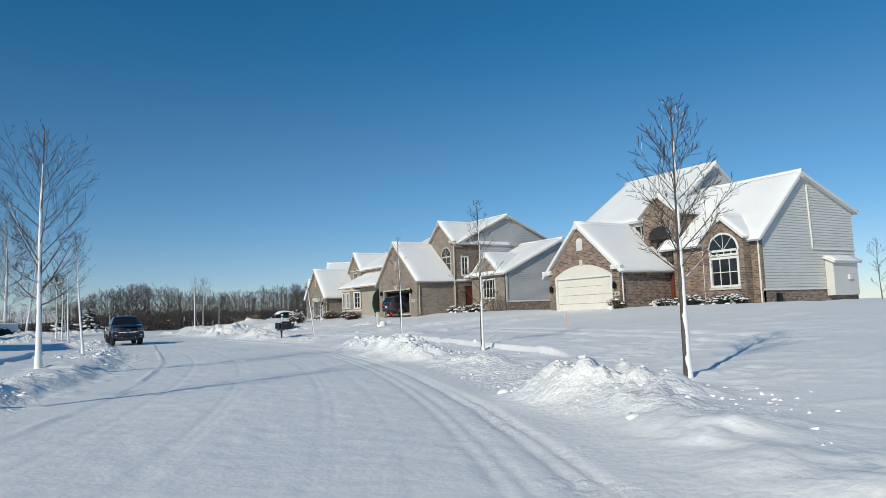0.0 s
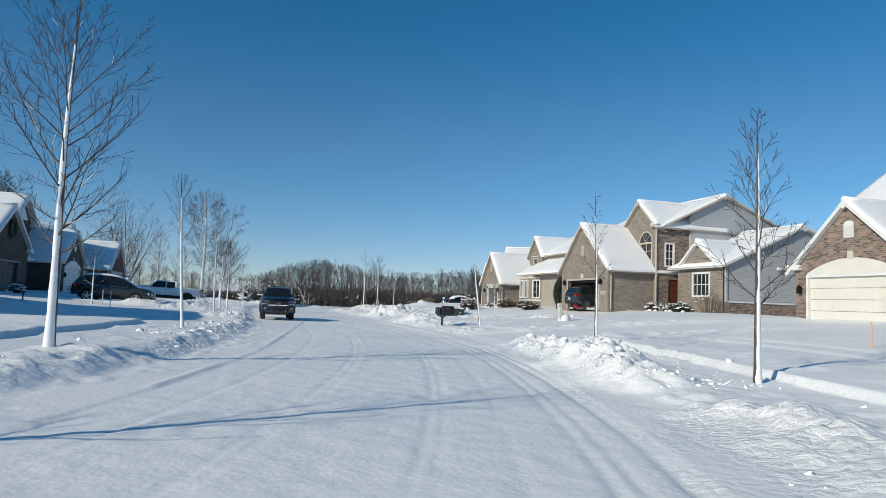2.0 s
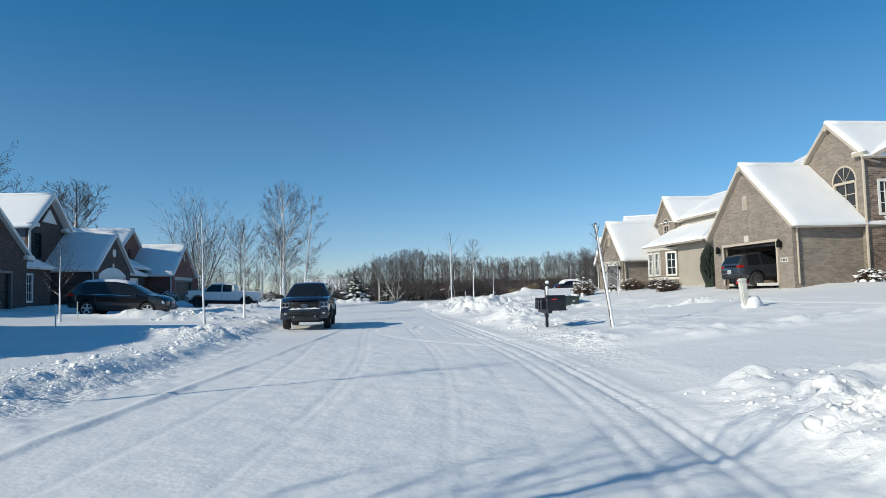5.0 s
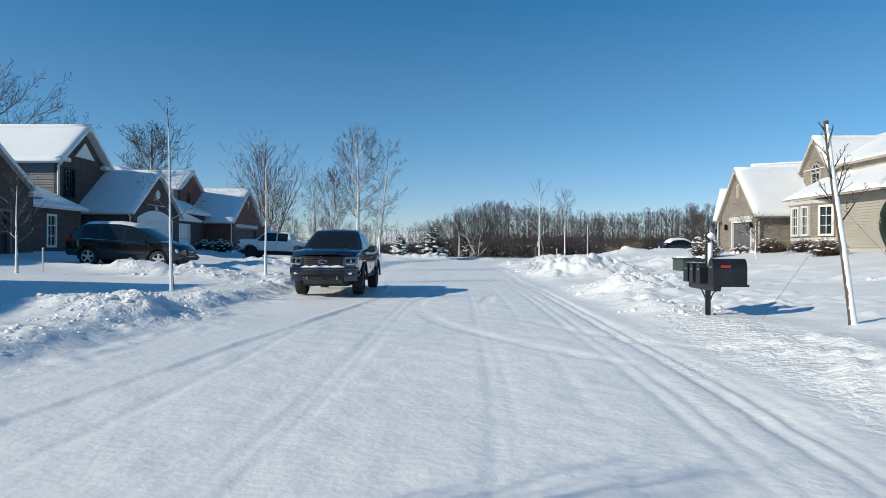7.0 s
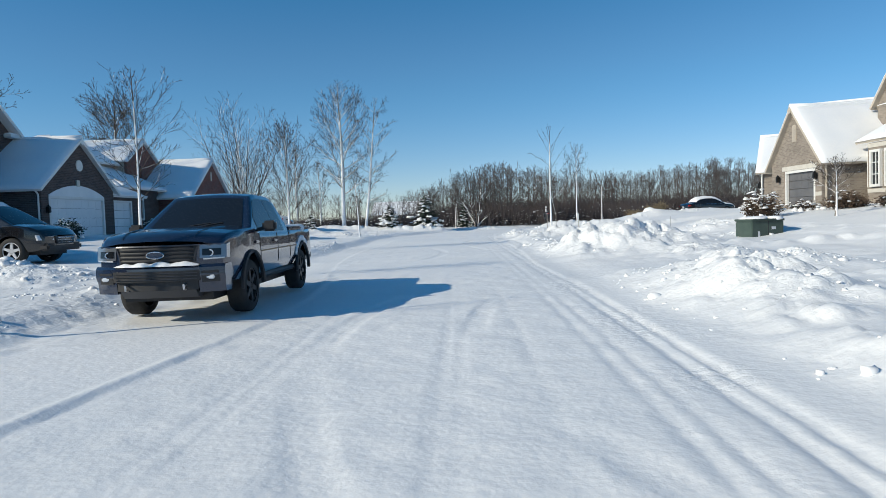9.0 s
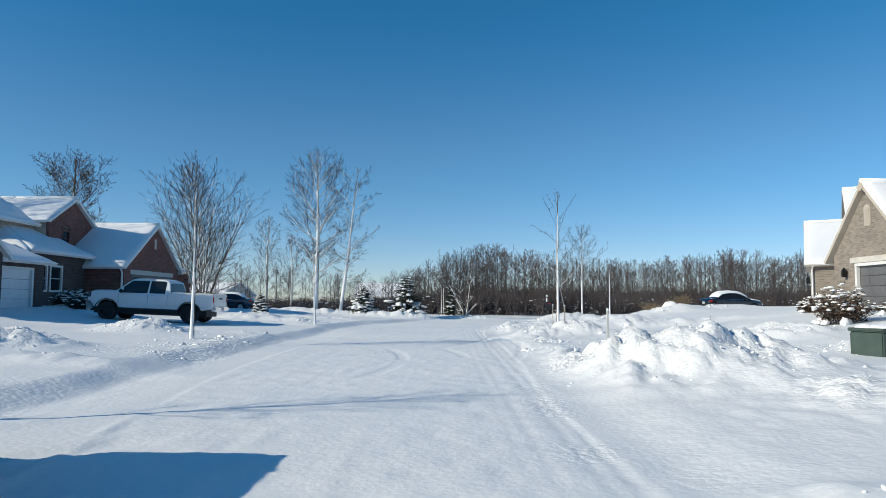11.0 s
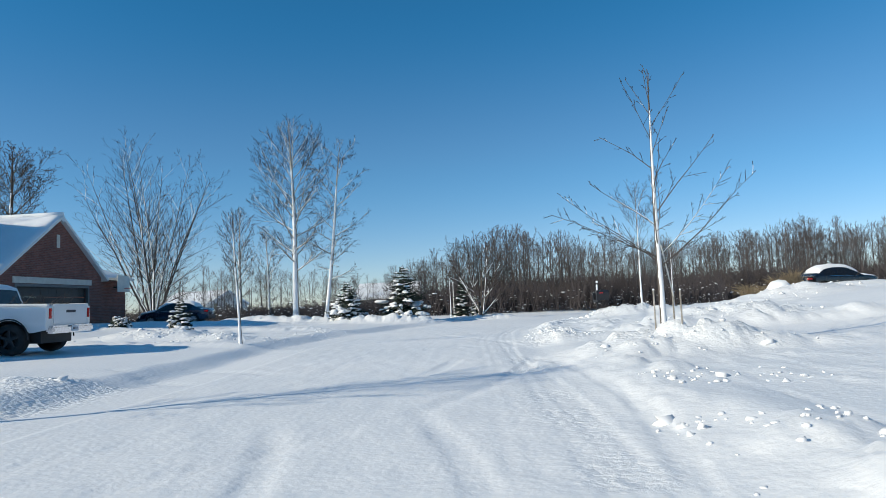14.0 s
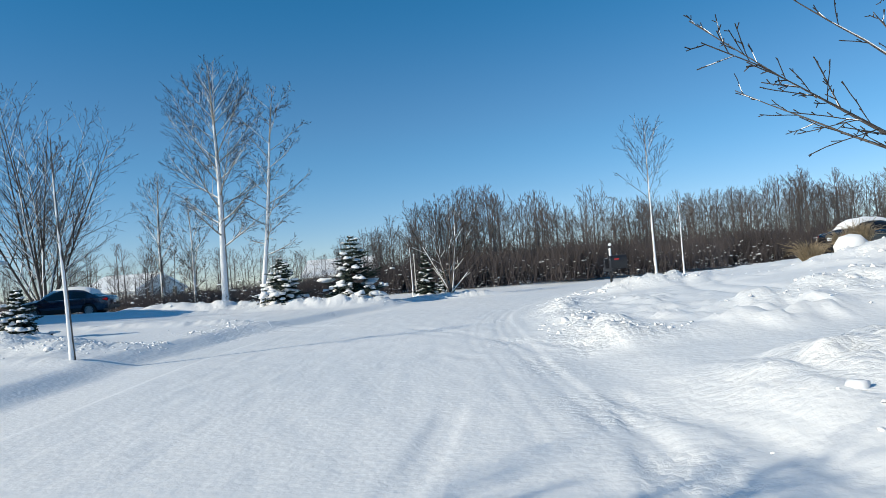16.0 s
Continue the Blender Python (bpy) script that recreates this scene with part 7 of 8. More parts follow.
def pickup(name, label, m, s, paint, rim, bumper, grille_trim, spokes):
    c = Car(s, paint)
    ob = thing(name, label, "pickup truck", m=m)
    h, w = s["length"] / 2, s["width"] / 2
    body, cab = finish(c, ob, s["side_glass"], s["front_glass"], s["rear_glass"], s["doors"], rim, spokes)
    # nose: grille, lamps, bumper, intake, hooks
    zg0, zg1 = s["grille"]
    zb = s["bumper"]
    yw = w * 0.55

    def bow(y):
        return -s["bow"] * (abs(y) / w) ** 2.4

    def across_nose(pts, y0, y1, n=14, taper=0.0):
        """A profile (x, z) swept across the nose, bowed with it."""
        q = Mesh()
        k = len(pts)
        for i in range(n + 1):
            y = y0 + (y1 - y0) * i / n
            q.v += [(h + x + bow(y), y * (1 + taper * (z - zg0)), z) for x, z in pts]
        for i in range(n):
            for j in range(k):
                e, f = i * k + j, i * k + (j + 1) % k
                q.f.append((e, e + k, f + k, f))
        q.f.append(tuple(range(k)))
        q.f.append(tuple(range(n * k, n * k + k))[::-1])
        return q

    gr = part("grille", across_nose(((-0.05, zg0), (0.015, zg0 + 0.02), (0.005, zg1 - 0.02), (-0.07, zg1)), -yw, yw, taper=0.25), PLASTIC, ob, "black mesh grille", smooth=False)
    f = Mesh()
    ring = [(y, z) for y, z in [(yw * (-1 + 2 * k / 12) * 1.08, zg1 - 0.005) for k in range(13)] + [(yw * 1.0, (zg0 + zg1) / 2)] + [(yw * (1 - 2 * k / 12) * 0.96, zg0) for k in range(13)] + [(-yw * 1.0, (zg0 + zg1) / 2), (-yw * 1.08, zg1 - 0.005)]]
    f.tube([(h + 0.012 + bow(y), y, z) for y, z in ring], [0.017] * len(ring), 5)
    part("grille_surround", f, grille_trim, gr)
    for k in range(4):
        z = zg0 + (zg1 - zg0) * (k + 0.8) / 4.6
        part("grille_bar", across_nose(((0.0, z - 0.022), (0.026, z - 0.016), (0.024, z + 0.016), (0.0, z + 0.022)), -yw * 0.97, yw * 0.97), s.get("grille_bar", PLASTIC), gr, smooth=True)
    e = Mesh()
    for k in range(20):
        t = 2 * math.pi * k / 20
        e.v.append((h + 0.034, 0.12 * math.cos(t), (zg0 + zg1) / 2 + 0.046 * math.sin(t)))
    e.f.append(tuple(range(20)))
    part("badge", e, PAINT_BLUE, gr)
    e = Mesh().tube([(h + 0.036, 0.12 * math.cos(k * 0.3142), (zg0 + zg1) / 2 + 0.046 * math.sin(k * 0.3142)) for k in range(21)], [0.008] * 21, 4)
    part("badge_rim", e, CHROME, gr)
    for sg in (-1, 1):
        y0, y1 = sg * w * 0.61, sg * w * 0.955
        l = across_nose(((-0.12, zg1 - 0.19), (0.018, zg1 - 0.18), (-0.002, zg1 + 0.0), (-0.15, zg1 + 0.02)), y0, y1, 8)
        part("lamp_bezel", across_nose(((-0.1, zg1 - 0.15), (0.024, zg1 - 0.145), (0.012, zg1 - 0.055), (-0.1, zg1 - 0.045)), y0 * 1.06, y1 * 0.93, 8), CAR_GLASS, ob)
        hl = part("headlight", l, HEADLAMP, ob, "clear headlight with bright reflectors", smooth=False)
        for yy, rr0 in ((w * 0.75, 0.05),):
            d = Mesh().disc_y(0, 0, 0.028, rr0 * 0.9, 0, 0.012, 16)
            d.v = [(h + 0.005 + bow(yy) + q[1], sg * yy + q[0], zg1 - 0.11 + q[2]) for q in d.v]
            part("reflector", d, CHROME, hl)
        part("light_bar", Mesh().tube([(h + 0.022 + bow(w * (0.66 + 0.27 * k / 6)), sg * w * (0.66 + 0.27 * k / 6), zg1 - 0.195 + 0.01 * k / 6) for k in range(7)], [0.010] * 7, 4), LAMP, hl)
        part("side_marker", Mesh().soft_box(h - 0.30 + bow(w * 0.93), h - 0.16 + bow(w * 0.93), *sorted((sg * (w * 0.905), sg * (w * 0.935))), zg1 - 0.16, zg1 - 0.08, 0.01), AMBER, hl)
    yb = w * 0.95
    bp = part("front_bumper", across_nose(((-0.25, zb + 0.23), (0.05, zb + 0.225), (0.085, zb + 0.19), (0.09, zb + 0.09), (0.06, zb + 0.02), (-0.25, zb + 0.02)), -yb, yb), bumper, ob, smooth=False)
    part("bumper_insert", across_nose(((0.0, zb + 0.165), (0.096, zb + 0.155), (0.092, zb + 0.015), (0.0, zb + 0.01)), -yb * 0.66, yb * 0.66), PLASTIC, bp)
    for k in range(3):
        zz = zb + 0.045 + 0.04 * k
        part("intake_slat", across_nose(((0.09, zz - 0.006), (0.104, zz - 0.004), (0.104, zz + 0.004), (0.09, zz + 0.006)), -yb * 0.62, yb * 0.62), GRILLE_METAL, bp)
    for sg in (-1, 1):
        part("hood_crease", Mesh().tube([(x, sg * w * (0.52 + 0.06 * (h - x)), lerp_line(s["deck"], x) + 0.047 - 0.03 * max(0, x - h + 0.25) * 4) for x in [s["cab"][-1][0] + 0.1 + (h - 0.2 - s["cab"][-1][0]) * k / 8 for k in range(9)]], [0.006] + [0.014] * 7 + [0.006], 6), c.paint, body)
        part("wiper", Mesh().tube([(s["cab"][-1][0] - 0.02 - 0.10 * k / 5, sg * 0.1 + 0.52 * k / 5 - 0.2, lerp_line(s["cab"], s["cab"][-1][0] - 0.02 - 0.10 * k / 5) + 0.045) for k in range(6)], [0.008] * 6, 4), PLASTIC, cab)
    part("lower_intake", across_nose(((-0.2, zb + 0.02), (0.045, zb + 0.02), (0.05, zb - 0.11), (-0.2, zb - 0.13)), -yb * 0.62, yb * 0.62), PLASTIC, ob)
    part("skid_plate", across_nose(((-0.2, zb - 0.12), (0.04, zb - 0.11), (-0.06, zb - 0.22), (-0.25, zb - 0.22)), -yb * 0.58, yb * 0.58), s.get("skid", PLASTIC), ob)
    for sg in (-1, 1):
        part("bumper_corner", across_nose(((-0.25, zb + 0.02), (0.055, zb + 0.02), (0.03, zb - 0.15), (-0.2, zb - 0.15)), sg * yb * 0.63, sg * yb * 0.99, 5), bumper, ob)
        pk = part("fog_pocket", across_nose(((0.0, zb + 0.15), (0.094, zb + 0.14), (0.07, zb - 0.01), (0.0, zb - 0.02)), sg * yb * 0.68, sg * yb * 0.92, 5), PLASTIC, bp)
        d = Mesh().soft_box(-0.02, 0.012, -0.06, 0.06, -0.028, 0.028, 0.02)
        d.v = [(h + 0.088 + bow(yb * 0.8) + q[0], sg * yb * 0.8 + q[1], zb + 0.055 + q[2]) for q in d.v]
        part("fog_light", d, LAMP, pk)
        t = Mesh().tube(((h + 0.03, sg * 0.40, zb - 0.10), (h + 0.09, sg * 0.40, zb - 0.09), (h + 0.10, sg * 0.40, zb - 0.03), (h + 0.03, sg * 0.40, zb - 0.03)), (0.015,) * 4, 5)
        part("tow_hook", t, ALLOY, bp)
    if s.get("nose_snow"):
        sn = Mesh()
        n = 40
        for i in range(n + 1):
            y = -yw * 1.12 + 2.24 * yw * i / n
            k = min(1, (i + 0.3) / 4, (n - i + 0.3) / 4) * (0.75 + 0.5 * noise.noise((i * 0.33, 2.1, 0.5)))
            sn.v += [(h + bow(y) + 0.0, y, zb + 0.225), (h + bow(y) + 0.02, y, zb + 0.225 + 0.055 * k), (h + bow(y) + 0.065, y, zb + 0.225 + 0.045 * k), (h + bow(y) + 0.095, y, zb + 0.218)]
        for i in range(n):
            for j in range(3):
                q = i * 4 + j
                sn.f.append((q, q + 4, q + 5, q + 1))
        part("bumper_snow", sn, SNOW, bp, "line of snow lying on the bumper", smooth=True)
    # bed with its rails, tailgate and lamps
    x0, x1 = -h, s["bed"]
    zr = lerp_line(s["deck"], -h + 0.5)
    hole = Mesh().box(x0 + 0.10, x1 - 0.06, -w * 0.84, w * 0.84, zr + 0.005, zr + 0.045)
    part("bed_floor", hole, PLASTIC, ob)
    for sg in (-1, 1):
        part("bed_rail", Mesh().soft_box(x0 + 0.03, x1 - 0.02, *sorted((sg * w * 0.84, sg * w * 0.955)), zr - 0.01, zr + 0.075, 0.02), c.paint, ob)
        q = Mesh().soft_box(x0 - 0.02, x0 + 0.13, *sorted((sg * w * 0.80, sg * (w * 0.955))), s["lamp"][0], s["lamp"][1], 0.03)
        part("tail_light", q, TAIL, ob, "red tail light")
    part("tailgate", Mesh().soft_box(x0 - 0.035, x0 + 0.03, -w * 0.78, w * 0.78, s["sill"] + 0.22, zr + 0.06, 0.03), c.paint, ob)
    rb = part("rear_bumper", Mesh().soft_box(x0 - 0.16, x0 + 0.08, -w * 0.94, w * 0.94, s["sill"] - 0.02, s["sill"] + 0.19, 0.05), s["rear_bumper"], ob)
    plate(ob, x0 - 0.16, s["sill"] + 0.02, -1)
    mirrors(c, cab, s["mirror"], lerp_line(s["belt"], s["mirror"]) + 0.03)
    for sg in (-1, 1):
        part("side_step", Mesh().tube(((s["axles"][0] + 0.55, sg * (w - 0.08), s["sill"] - 0.06), (s["axles"][1] - 0.55, sg * (w - 0.08), s["sill"] - 0.06)), (0.05, 0.05), 6), PLASTIC, ob)
        for ax in s["axles"]:
            a = Mesh()
            n = 14
            pts = [(ax + (s["arch"] + 0.015) * math.cos(math.pi * k / n), sg * (w + 0.012), s["wheel"] + (s["arch"] + 0.015) * math.sin(math.pi * k / n)) for k in range(n + 1)]
            a.tube(pts, [s["flare"]] * (n + 1), 6)
            part("wheel_arch_trim", a, PLASTIC, body)
    return c, ob, body, cab


RANGER = dict(length=5.3, width=1.90, nose=0.9, tail=0.5, nose_in=0.10, tail_in=0.03, sill=0.55, wheel=0.40, tread=0.27, arch=0.50, axles=(-1.72, 1.50),
              under=((-2.65, 0.62), (-2.3, 0.56), (2.3, 0.54), (2.65, 0.56)),
              deck=((-2.65, 1.18), (-0.86, 1.18), (-0.84, 1.16), (1.02, 1.18), (1.15, 1.27), (2.0, 1.245), (2.4, 1.20), (2.56, 1.15), (2.65, 1.07)),
              belt=((-1.0, 1.15), (1.35, 1.18)), cab=((-0.92, 1.20), (-0.72, 1.74), (-0.5, 1.81), (0.25, 1.83), (0.5, 1.79), (1.30, 1.24)), glass=0.68, roof_half=0.60,
              side_glass=((-0.62, -0.06), (0.02, 0.92)), front_glass=(0.58, 1.24), rear_glass=(-0.905, -0.76), doors=(1.02, 0.0, -0.82), grille=(0.83, 1.07), bumper=0.58, bow=0.22, nose_snow=True, skid=GRILLE_METAL,
              bed=-0.95, lamp=(0.82, 1.15), mirror=0.95, flare=0.035, rear_bumper=PLASTIC, crown=0.045)
c, truck, body, cab = pickup("pickup_truck", "dark blue crew-cab pickup parked at the road's edge", pose(-2.77, 46.75, 0.045, 0, 0, -90) @ Matrix.Diagonal((0.97, 0.945, 0.955, 1)), RANGER, PAINT_BLUE, PLASTIC, PAINT_BLUE, GRILLE_METAL, 6)
for sg in (-1, 1):
    part("trim_stripe", Mesh().tube([(x, sg * (c.half_width(x, 0.90) + 0.003), 0.90) for x in (-2.2, -1.2, 0, 1.0)], [0.012] * 4, 4), STAKE_WOOD, body)
sn = Mesh()
for k in range(60):
    rr = random.Random(k)
    sn.lump((rr.uniform(-2.45, -1.05), rr.uniform(-0.72, 0.72), 1.20), 0.28, 0.24, 0.10, 0.2, 7, k)
part("bed_snow", sn, SNOW, truck, "snow heaped in the truck bed", smooth=True)
sn = Mesh()
for k in range(12):
    rr = random.Random(90 + k)
    t = 0.6 + 1.6 * k / 11
    for sg in (-1, 1):
        sn.lump((-1.72 + 0.56 * math.cos(t), sg * 0.955, 0.40 + 0.60 * math.sin(t)), 0.10, 0.02, 0.08, 0.3, 6, k)
part("arch_snow", sn, SNOW, truck, "snow clinging over the wheel arch", smooth=True)

SIERRA = dict(length=5.85, width=2.04, nose=0.8, tail=0.5, nose_in=0.09, tail_in=0.02, sill=0.60, wheel=0.425, tread=0.29, arch=0.53, axles=(-1.90, 1.85),
              under=((-2.92, 0.68), (-2.5, 0.60), (2.5, 0.60), (2.92, 0.72)),
              deck=((-2.92, 1.30), (-0.92, 1.30), (-0.90, 1.24), (1.35, 1.22), (1.5, 1.32), (2.5, 1.29), (2.8, 1.24), (2.92, 1.12)),
              belt=((-1.1, 1.25), (1.7, 1.22)), cab=((-0.98, 1.30), (-0.86, 1.83), (-0.62, 1.92), (0.55, 1.94), (0.82, 1.90), (1.62, 1.25)), glass=0.67, roof_half=0.74,
              side_glass=((-0.74, -0.02), (0.06, 1.18)), front_glass=(0.88, 1.56), rear_glass=(-0.97, -0.88), doors=(1.35, 0.02, -0.88), grille=(0.90, 1.20), bumper=0.62, bow=0.2, grille_bar=CHROME,
              bed=-1.02, lamp=(0.95, 1.28), mirror=1.18, flare=0.02, rear_bumper=CHROME, crown=0.04)
c, ob, body, cab = pickup("pickup_truck", "white crew-cab pickup with black wheels in a driveway", pose(-11.95, 75.2, base_z(-11.95, 75.2), 0.0, -2.2, 180), SIERRA, PAINT_WHITE, PLASTIC, CHROME, CHROME, 5)
part("tailgate_badge", Mesh().box(-2.965, -2.955, -0.22, 0.22, 1.13, 1.2), INK, ob)
sn = Mesh()
for k in range(40):
    rr = random.Random(300 + k)
    a = (rr.uniform(-2.7, -1.3), rr.uniform(-0.7, 0.7), 1.3)
    sn.tube((a, (a[0] + rr.gauss(0, .2), a[1] + rr.gauss(0, .2), 1.3 + rr.uniform(0.1, 0.42))), (0.012, 0.005), 3)
part("cut_brush", sn, TWIG, ob, "bare cut twigs sticking out of the bed")


def road_car(name, label, cat, m, s, paint, rim, roof_snow=0.0, hood_snow=0.0, spokes=10):
    c = Car(s, paint)
    ob = thing(name, label, cat, m=m)
    h, w = s["length"] / 2, s["width"] / 2
    body, cab = finish(c, ob, s["side_glass"], s["front_glass"], s["rear_glass"], s["doors"], rim, spokes)
    zg0, zg1 = s["grille"]
    g = Mesh().prism([(h - 0.07, -w * 0.5, zg1), (h - 0.07, w * 0.5, zg1), (h - 0.03, w * 0.42, zg0), (h - 0.03, -w * 0.42, zg0)], (0.05, 0, 0))
    gr = part("grille", g, PLASTIC, ob)
    for k in range(3):
        z = zg0 + (zg1 - zg0) * (k + 0.6) / 3.2
        part("grille_bar", Mesh().tube(((h + 0.005, -w * 0.42, z), (h + 0.005, w * 0.42, z)), (0.014, 0.014), 4), CHROME, gr)
    for sg in (-1, 1):
        l = Mesh().prism([(h - 0.34, sg * w * 0.95, zg1 + 0.02), (h - 0.10, sg * w * 0.54, zg1), (h - 0.08, sg * w * 0.54, zg1 - 0.12), (h - 0.28, sg * w * 0.965, zg1 - 0.12)], (0.045, 0, 0.01))
        part("headlight", l, LAMP, ob, "clear glass headlight")
        z0, z1 = s["lamp"]
        part("tail_light", Mesh().soft_box(-h - 0.02 + s["lamp_in"], -h + 0.28 + s["lamp_in"], *sorted((sg * w * 0.62, sg * w * 0.965)), z0, z1, 0.03), TAIL, ob, "red tail light")
        part("lower_trim", Mesh().soft_box(s["axles"][0] + s["arch"], s["axles"][1] - s["arch"], *sorted((sg * (w - 0.06), sg * (w + 0.005))), s["sill"] - 0.06, s["sill"] + 0.12, 0.02), PLASTIC, ob)
    for sg in (-1, 1):
        x0, x1 = s["side_glass"][0][0] - 0.04, s["side_glass"][-1][1] + 0.06
        pts = [(c.cab_point(x0 + (x1 - x0) * k / 10, 0.04)) for k in range(11)]
        part("window_line", Mesh().tube([(p[0], sg * (p[1] + 0.008), p[2]) for p in pts], [0.010] * 11, 4), CHROME, cab)
    part("rear_bumper", Mesh().soft_box(-h - 0.03, -h + 0.25, -w * 0.92, w * 0.92, s["sill"], s["sill"] + 0.25, 0.06), PLASTIC, ob)
    part("front_bumper", Mesh().soft_box(h - 0.28, h + 0.02, -w * 0.88, w * 0.88, s["sill"] - 0.02, s["sill"] + 0.2, 0.06), PLASTIC, ob)
    plate(ob, -h - 0.03 + s.get("plate_in", 0), s["plate"], -1)
    mirrors(c, cab, s["mirror"], lerp_line(s["belt"], s["mirror"]) + 0.02, (0.10, 0.17, 0.13))
    if roof_snow:
        sn = Mesh()
        xs = [x for x in c.xs if s["snow_x"][0] <= x <= s["snow_x"][1]]
        for i, x in enumerate(xs):
            z1 = lerp_line(s["cab"], x)
            y1 = c.cab_point(x, 1.0)[1]
            k0 = min(1, (i + 0.3) / 3, (len(xs) - i - 0.7) / 3)
            for k in range(9):
                kk = -1 + k / 4
                e = max(0.10, (1 - abs(kk) ** 9)) * k0
                sn.v.append((x, y1 * kk * 0.99, z1 + 0.03 * (1 - kk * kk) + roof_snow * e * (0.85 + 0.3 * noise.noise((x * 2, kk * 2, 1)))))
        for i in range(len(xs) - 1):
            for k in range(8):
                a = i * 9 + k
                sn.f.append((a, a + 9, a + 10, a + 1))
        part("roof_snow", sn, SNOW, ob, "thick blanket of snow on the roof", smooth=True)
    if hood_snow:
        sn = Mesh()
        xs = [x for x in c.xs if x > s["cab"][-1][0] - 0.1 and x < h - 0.12]
        for i, x in enumerate(xs):
            z1 = lerp_line(s["deck"], x)
            y1 = c.half_width(x, z1)
            for k in range(9):
                kk = -1 + k / 4
                e = max(0.05, 1 - abs(kk) ** 4) * min(1, (len(xs) - i - 0.7) / 2, (i + 0.5) / 2)
                sn.v.append((x, y1 * kk * 0.97, z1 + 0.03 + hood_snow * e))
        for i in range(len(xs) - 1):
            for k in range(8):
                a = i * 9 + k
                sn.f.append((a, a + 9, a + 10, a + 1))
        part("hood_snow", sn, SNOW, ob, "snow on the hood", smooth=True)
    return c, ob


RIM_BRIGHT = plain("machined_rim", (0.72, 0.73, 0.75), 0.35, 0.3)
EDGE = dict(length=4.78, width=1.92, nose=1.0, tail=0.7, nose_in=0.16, tail_in=0.10, sill=0.42, wheel=0.385, tread=0.25, arch=0.45, axles=(-1.45, 1.40),
            under=((-2.39, 0.52), (-2.0, 0.40), (2.0, 0.38), (2.39, 0.46)),
            deck=((-2.39, 1.02), (-2.2, 1.12), (0.8, 1.06), (1.3, 1.12), (1.9, 1.07), (2.22, 0.97), (2.39, 0.80)),
            belt=((-2.3, 1.10), (1.45, 1.03)), cab=((-2.32, 1.10), (-2.2, 1.32), (-1.98, 1.60), (-1.7, 1.69), (-1.0, 1.74), (-0.3, 1.74), (0.15, 1.69), (0.5, 1.60), (1.45, 1.08)), glass=0.64, roof_half=0.64,
            side_glass=((-1.78, -1.10), (-1.02, -0.14), (-0.06, 1.0)), front_glass=(0.48, 1.36), rear_glass=(-2.27, -2.02), doors=(1.0, -0.10, -1.06), grille=(0.60, 0.82),
            lamp=(0.98, 1.12), lamp_in=0.03, plate=0.72, plate_in=0.0, mirror=0.85, snow_x=(-1.9, 0.45))
road_car("suv", "black suv with snow on its roof in a driveway", "car", pose(-12.75, 55.0, base_z(-12.75, 55.0) - 0.04, 0, 2.6, 0), EDGE, PAINT_BLACK, RIM_BRIGHT, 0.12, spokes=5)
ESCAPE = dict(EDGE, length=4.6, width=1.88, axles=(-1.38, 1.33), under=((-2.3, 0.52), (-1.9, 0.40), (1.9, 0.38), (2.3, 0.46)),
              deck=((-2.3, 0.98), (-2.1, 1.10), (0.8, 1.04), (1.3, 1.04), (1.9, 0.96), (2.2, 0.82), (2.3, 0.68)), snow_x=(-1.6, 0.3))
road_car("suv", "dark grey suv parked inside the open garage", "car", pose(20.55, 52.05, 1.25, 0, -2.0, 0), ESCAPE, PAINT_GREY, ALLOY)
SEDAN = dict(EDGE, length=4.7, width=1.82, wheel=0.33, arch=0.39, sill=0.34, axles=(-1.38, 1.38), under=((-2.35, 0.42), (-2.0, 0.30), (2.0, 0.28), (2.35, 0.36)),
             deck=((-2.35, 0.86), (-2.2, 0.98), (-1.5, 0.98), (0.8, 0.90), (1.4, 0.88), (2.0, 0.78), (2.35, 0.58)),
             belt=((-1.9, 0.96), (1.2, 0.90)), cab=((-1.85, 0.98), (-1.1, 1.36), (-0.5, 1.44), (0.1, 1.43), (0.4, 1.36), (1.2, 0.92)), glass=0.5, roof_half=0.56,
             side_glass=((-1.25, -0.5), (-0.42, 0.72)), front_glass=(0.45, 1.12), rear_glass=(-1.72, -1.15), doors=(0.85, -0.46, -1.2), grille=(0.52, 0.66), lamp=(0.76, 0.9), plate=0.62, mirror=0.72, snow_x=(-1.6, 1.1))
road_car("sedan", "dark sedan buried under a rounded blanket of snow", "car", pose(24.2, 97.8, ground_z(24.2, 97.8) + 0.0, 0, 0, 8), SEDAN, PAINT_BLACK, ALLOY, 0.24, 0.14)
road_car("sedan", "dark blue sedan with snow on it beside the house", "car", pose(-17.4, 101.3, ground_z(-17.4, 101.3), 0, 0, 185), SEDAN, PAINT_BLUE, ALLOY, 0.16, 0.12)

# ---- small things ----


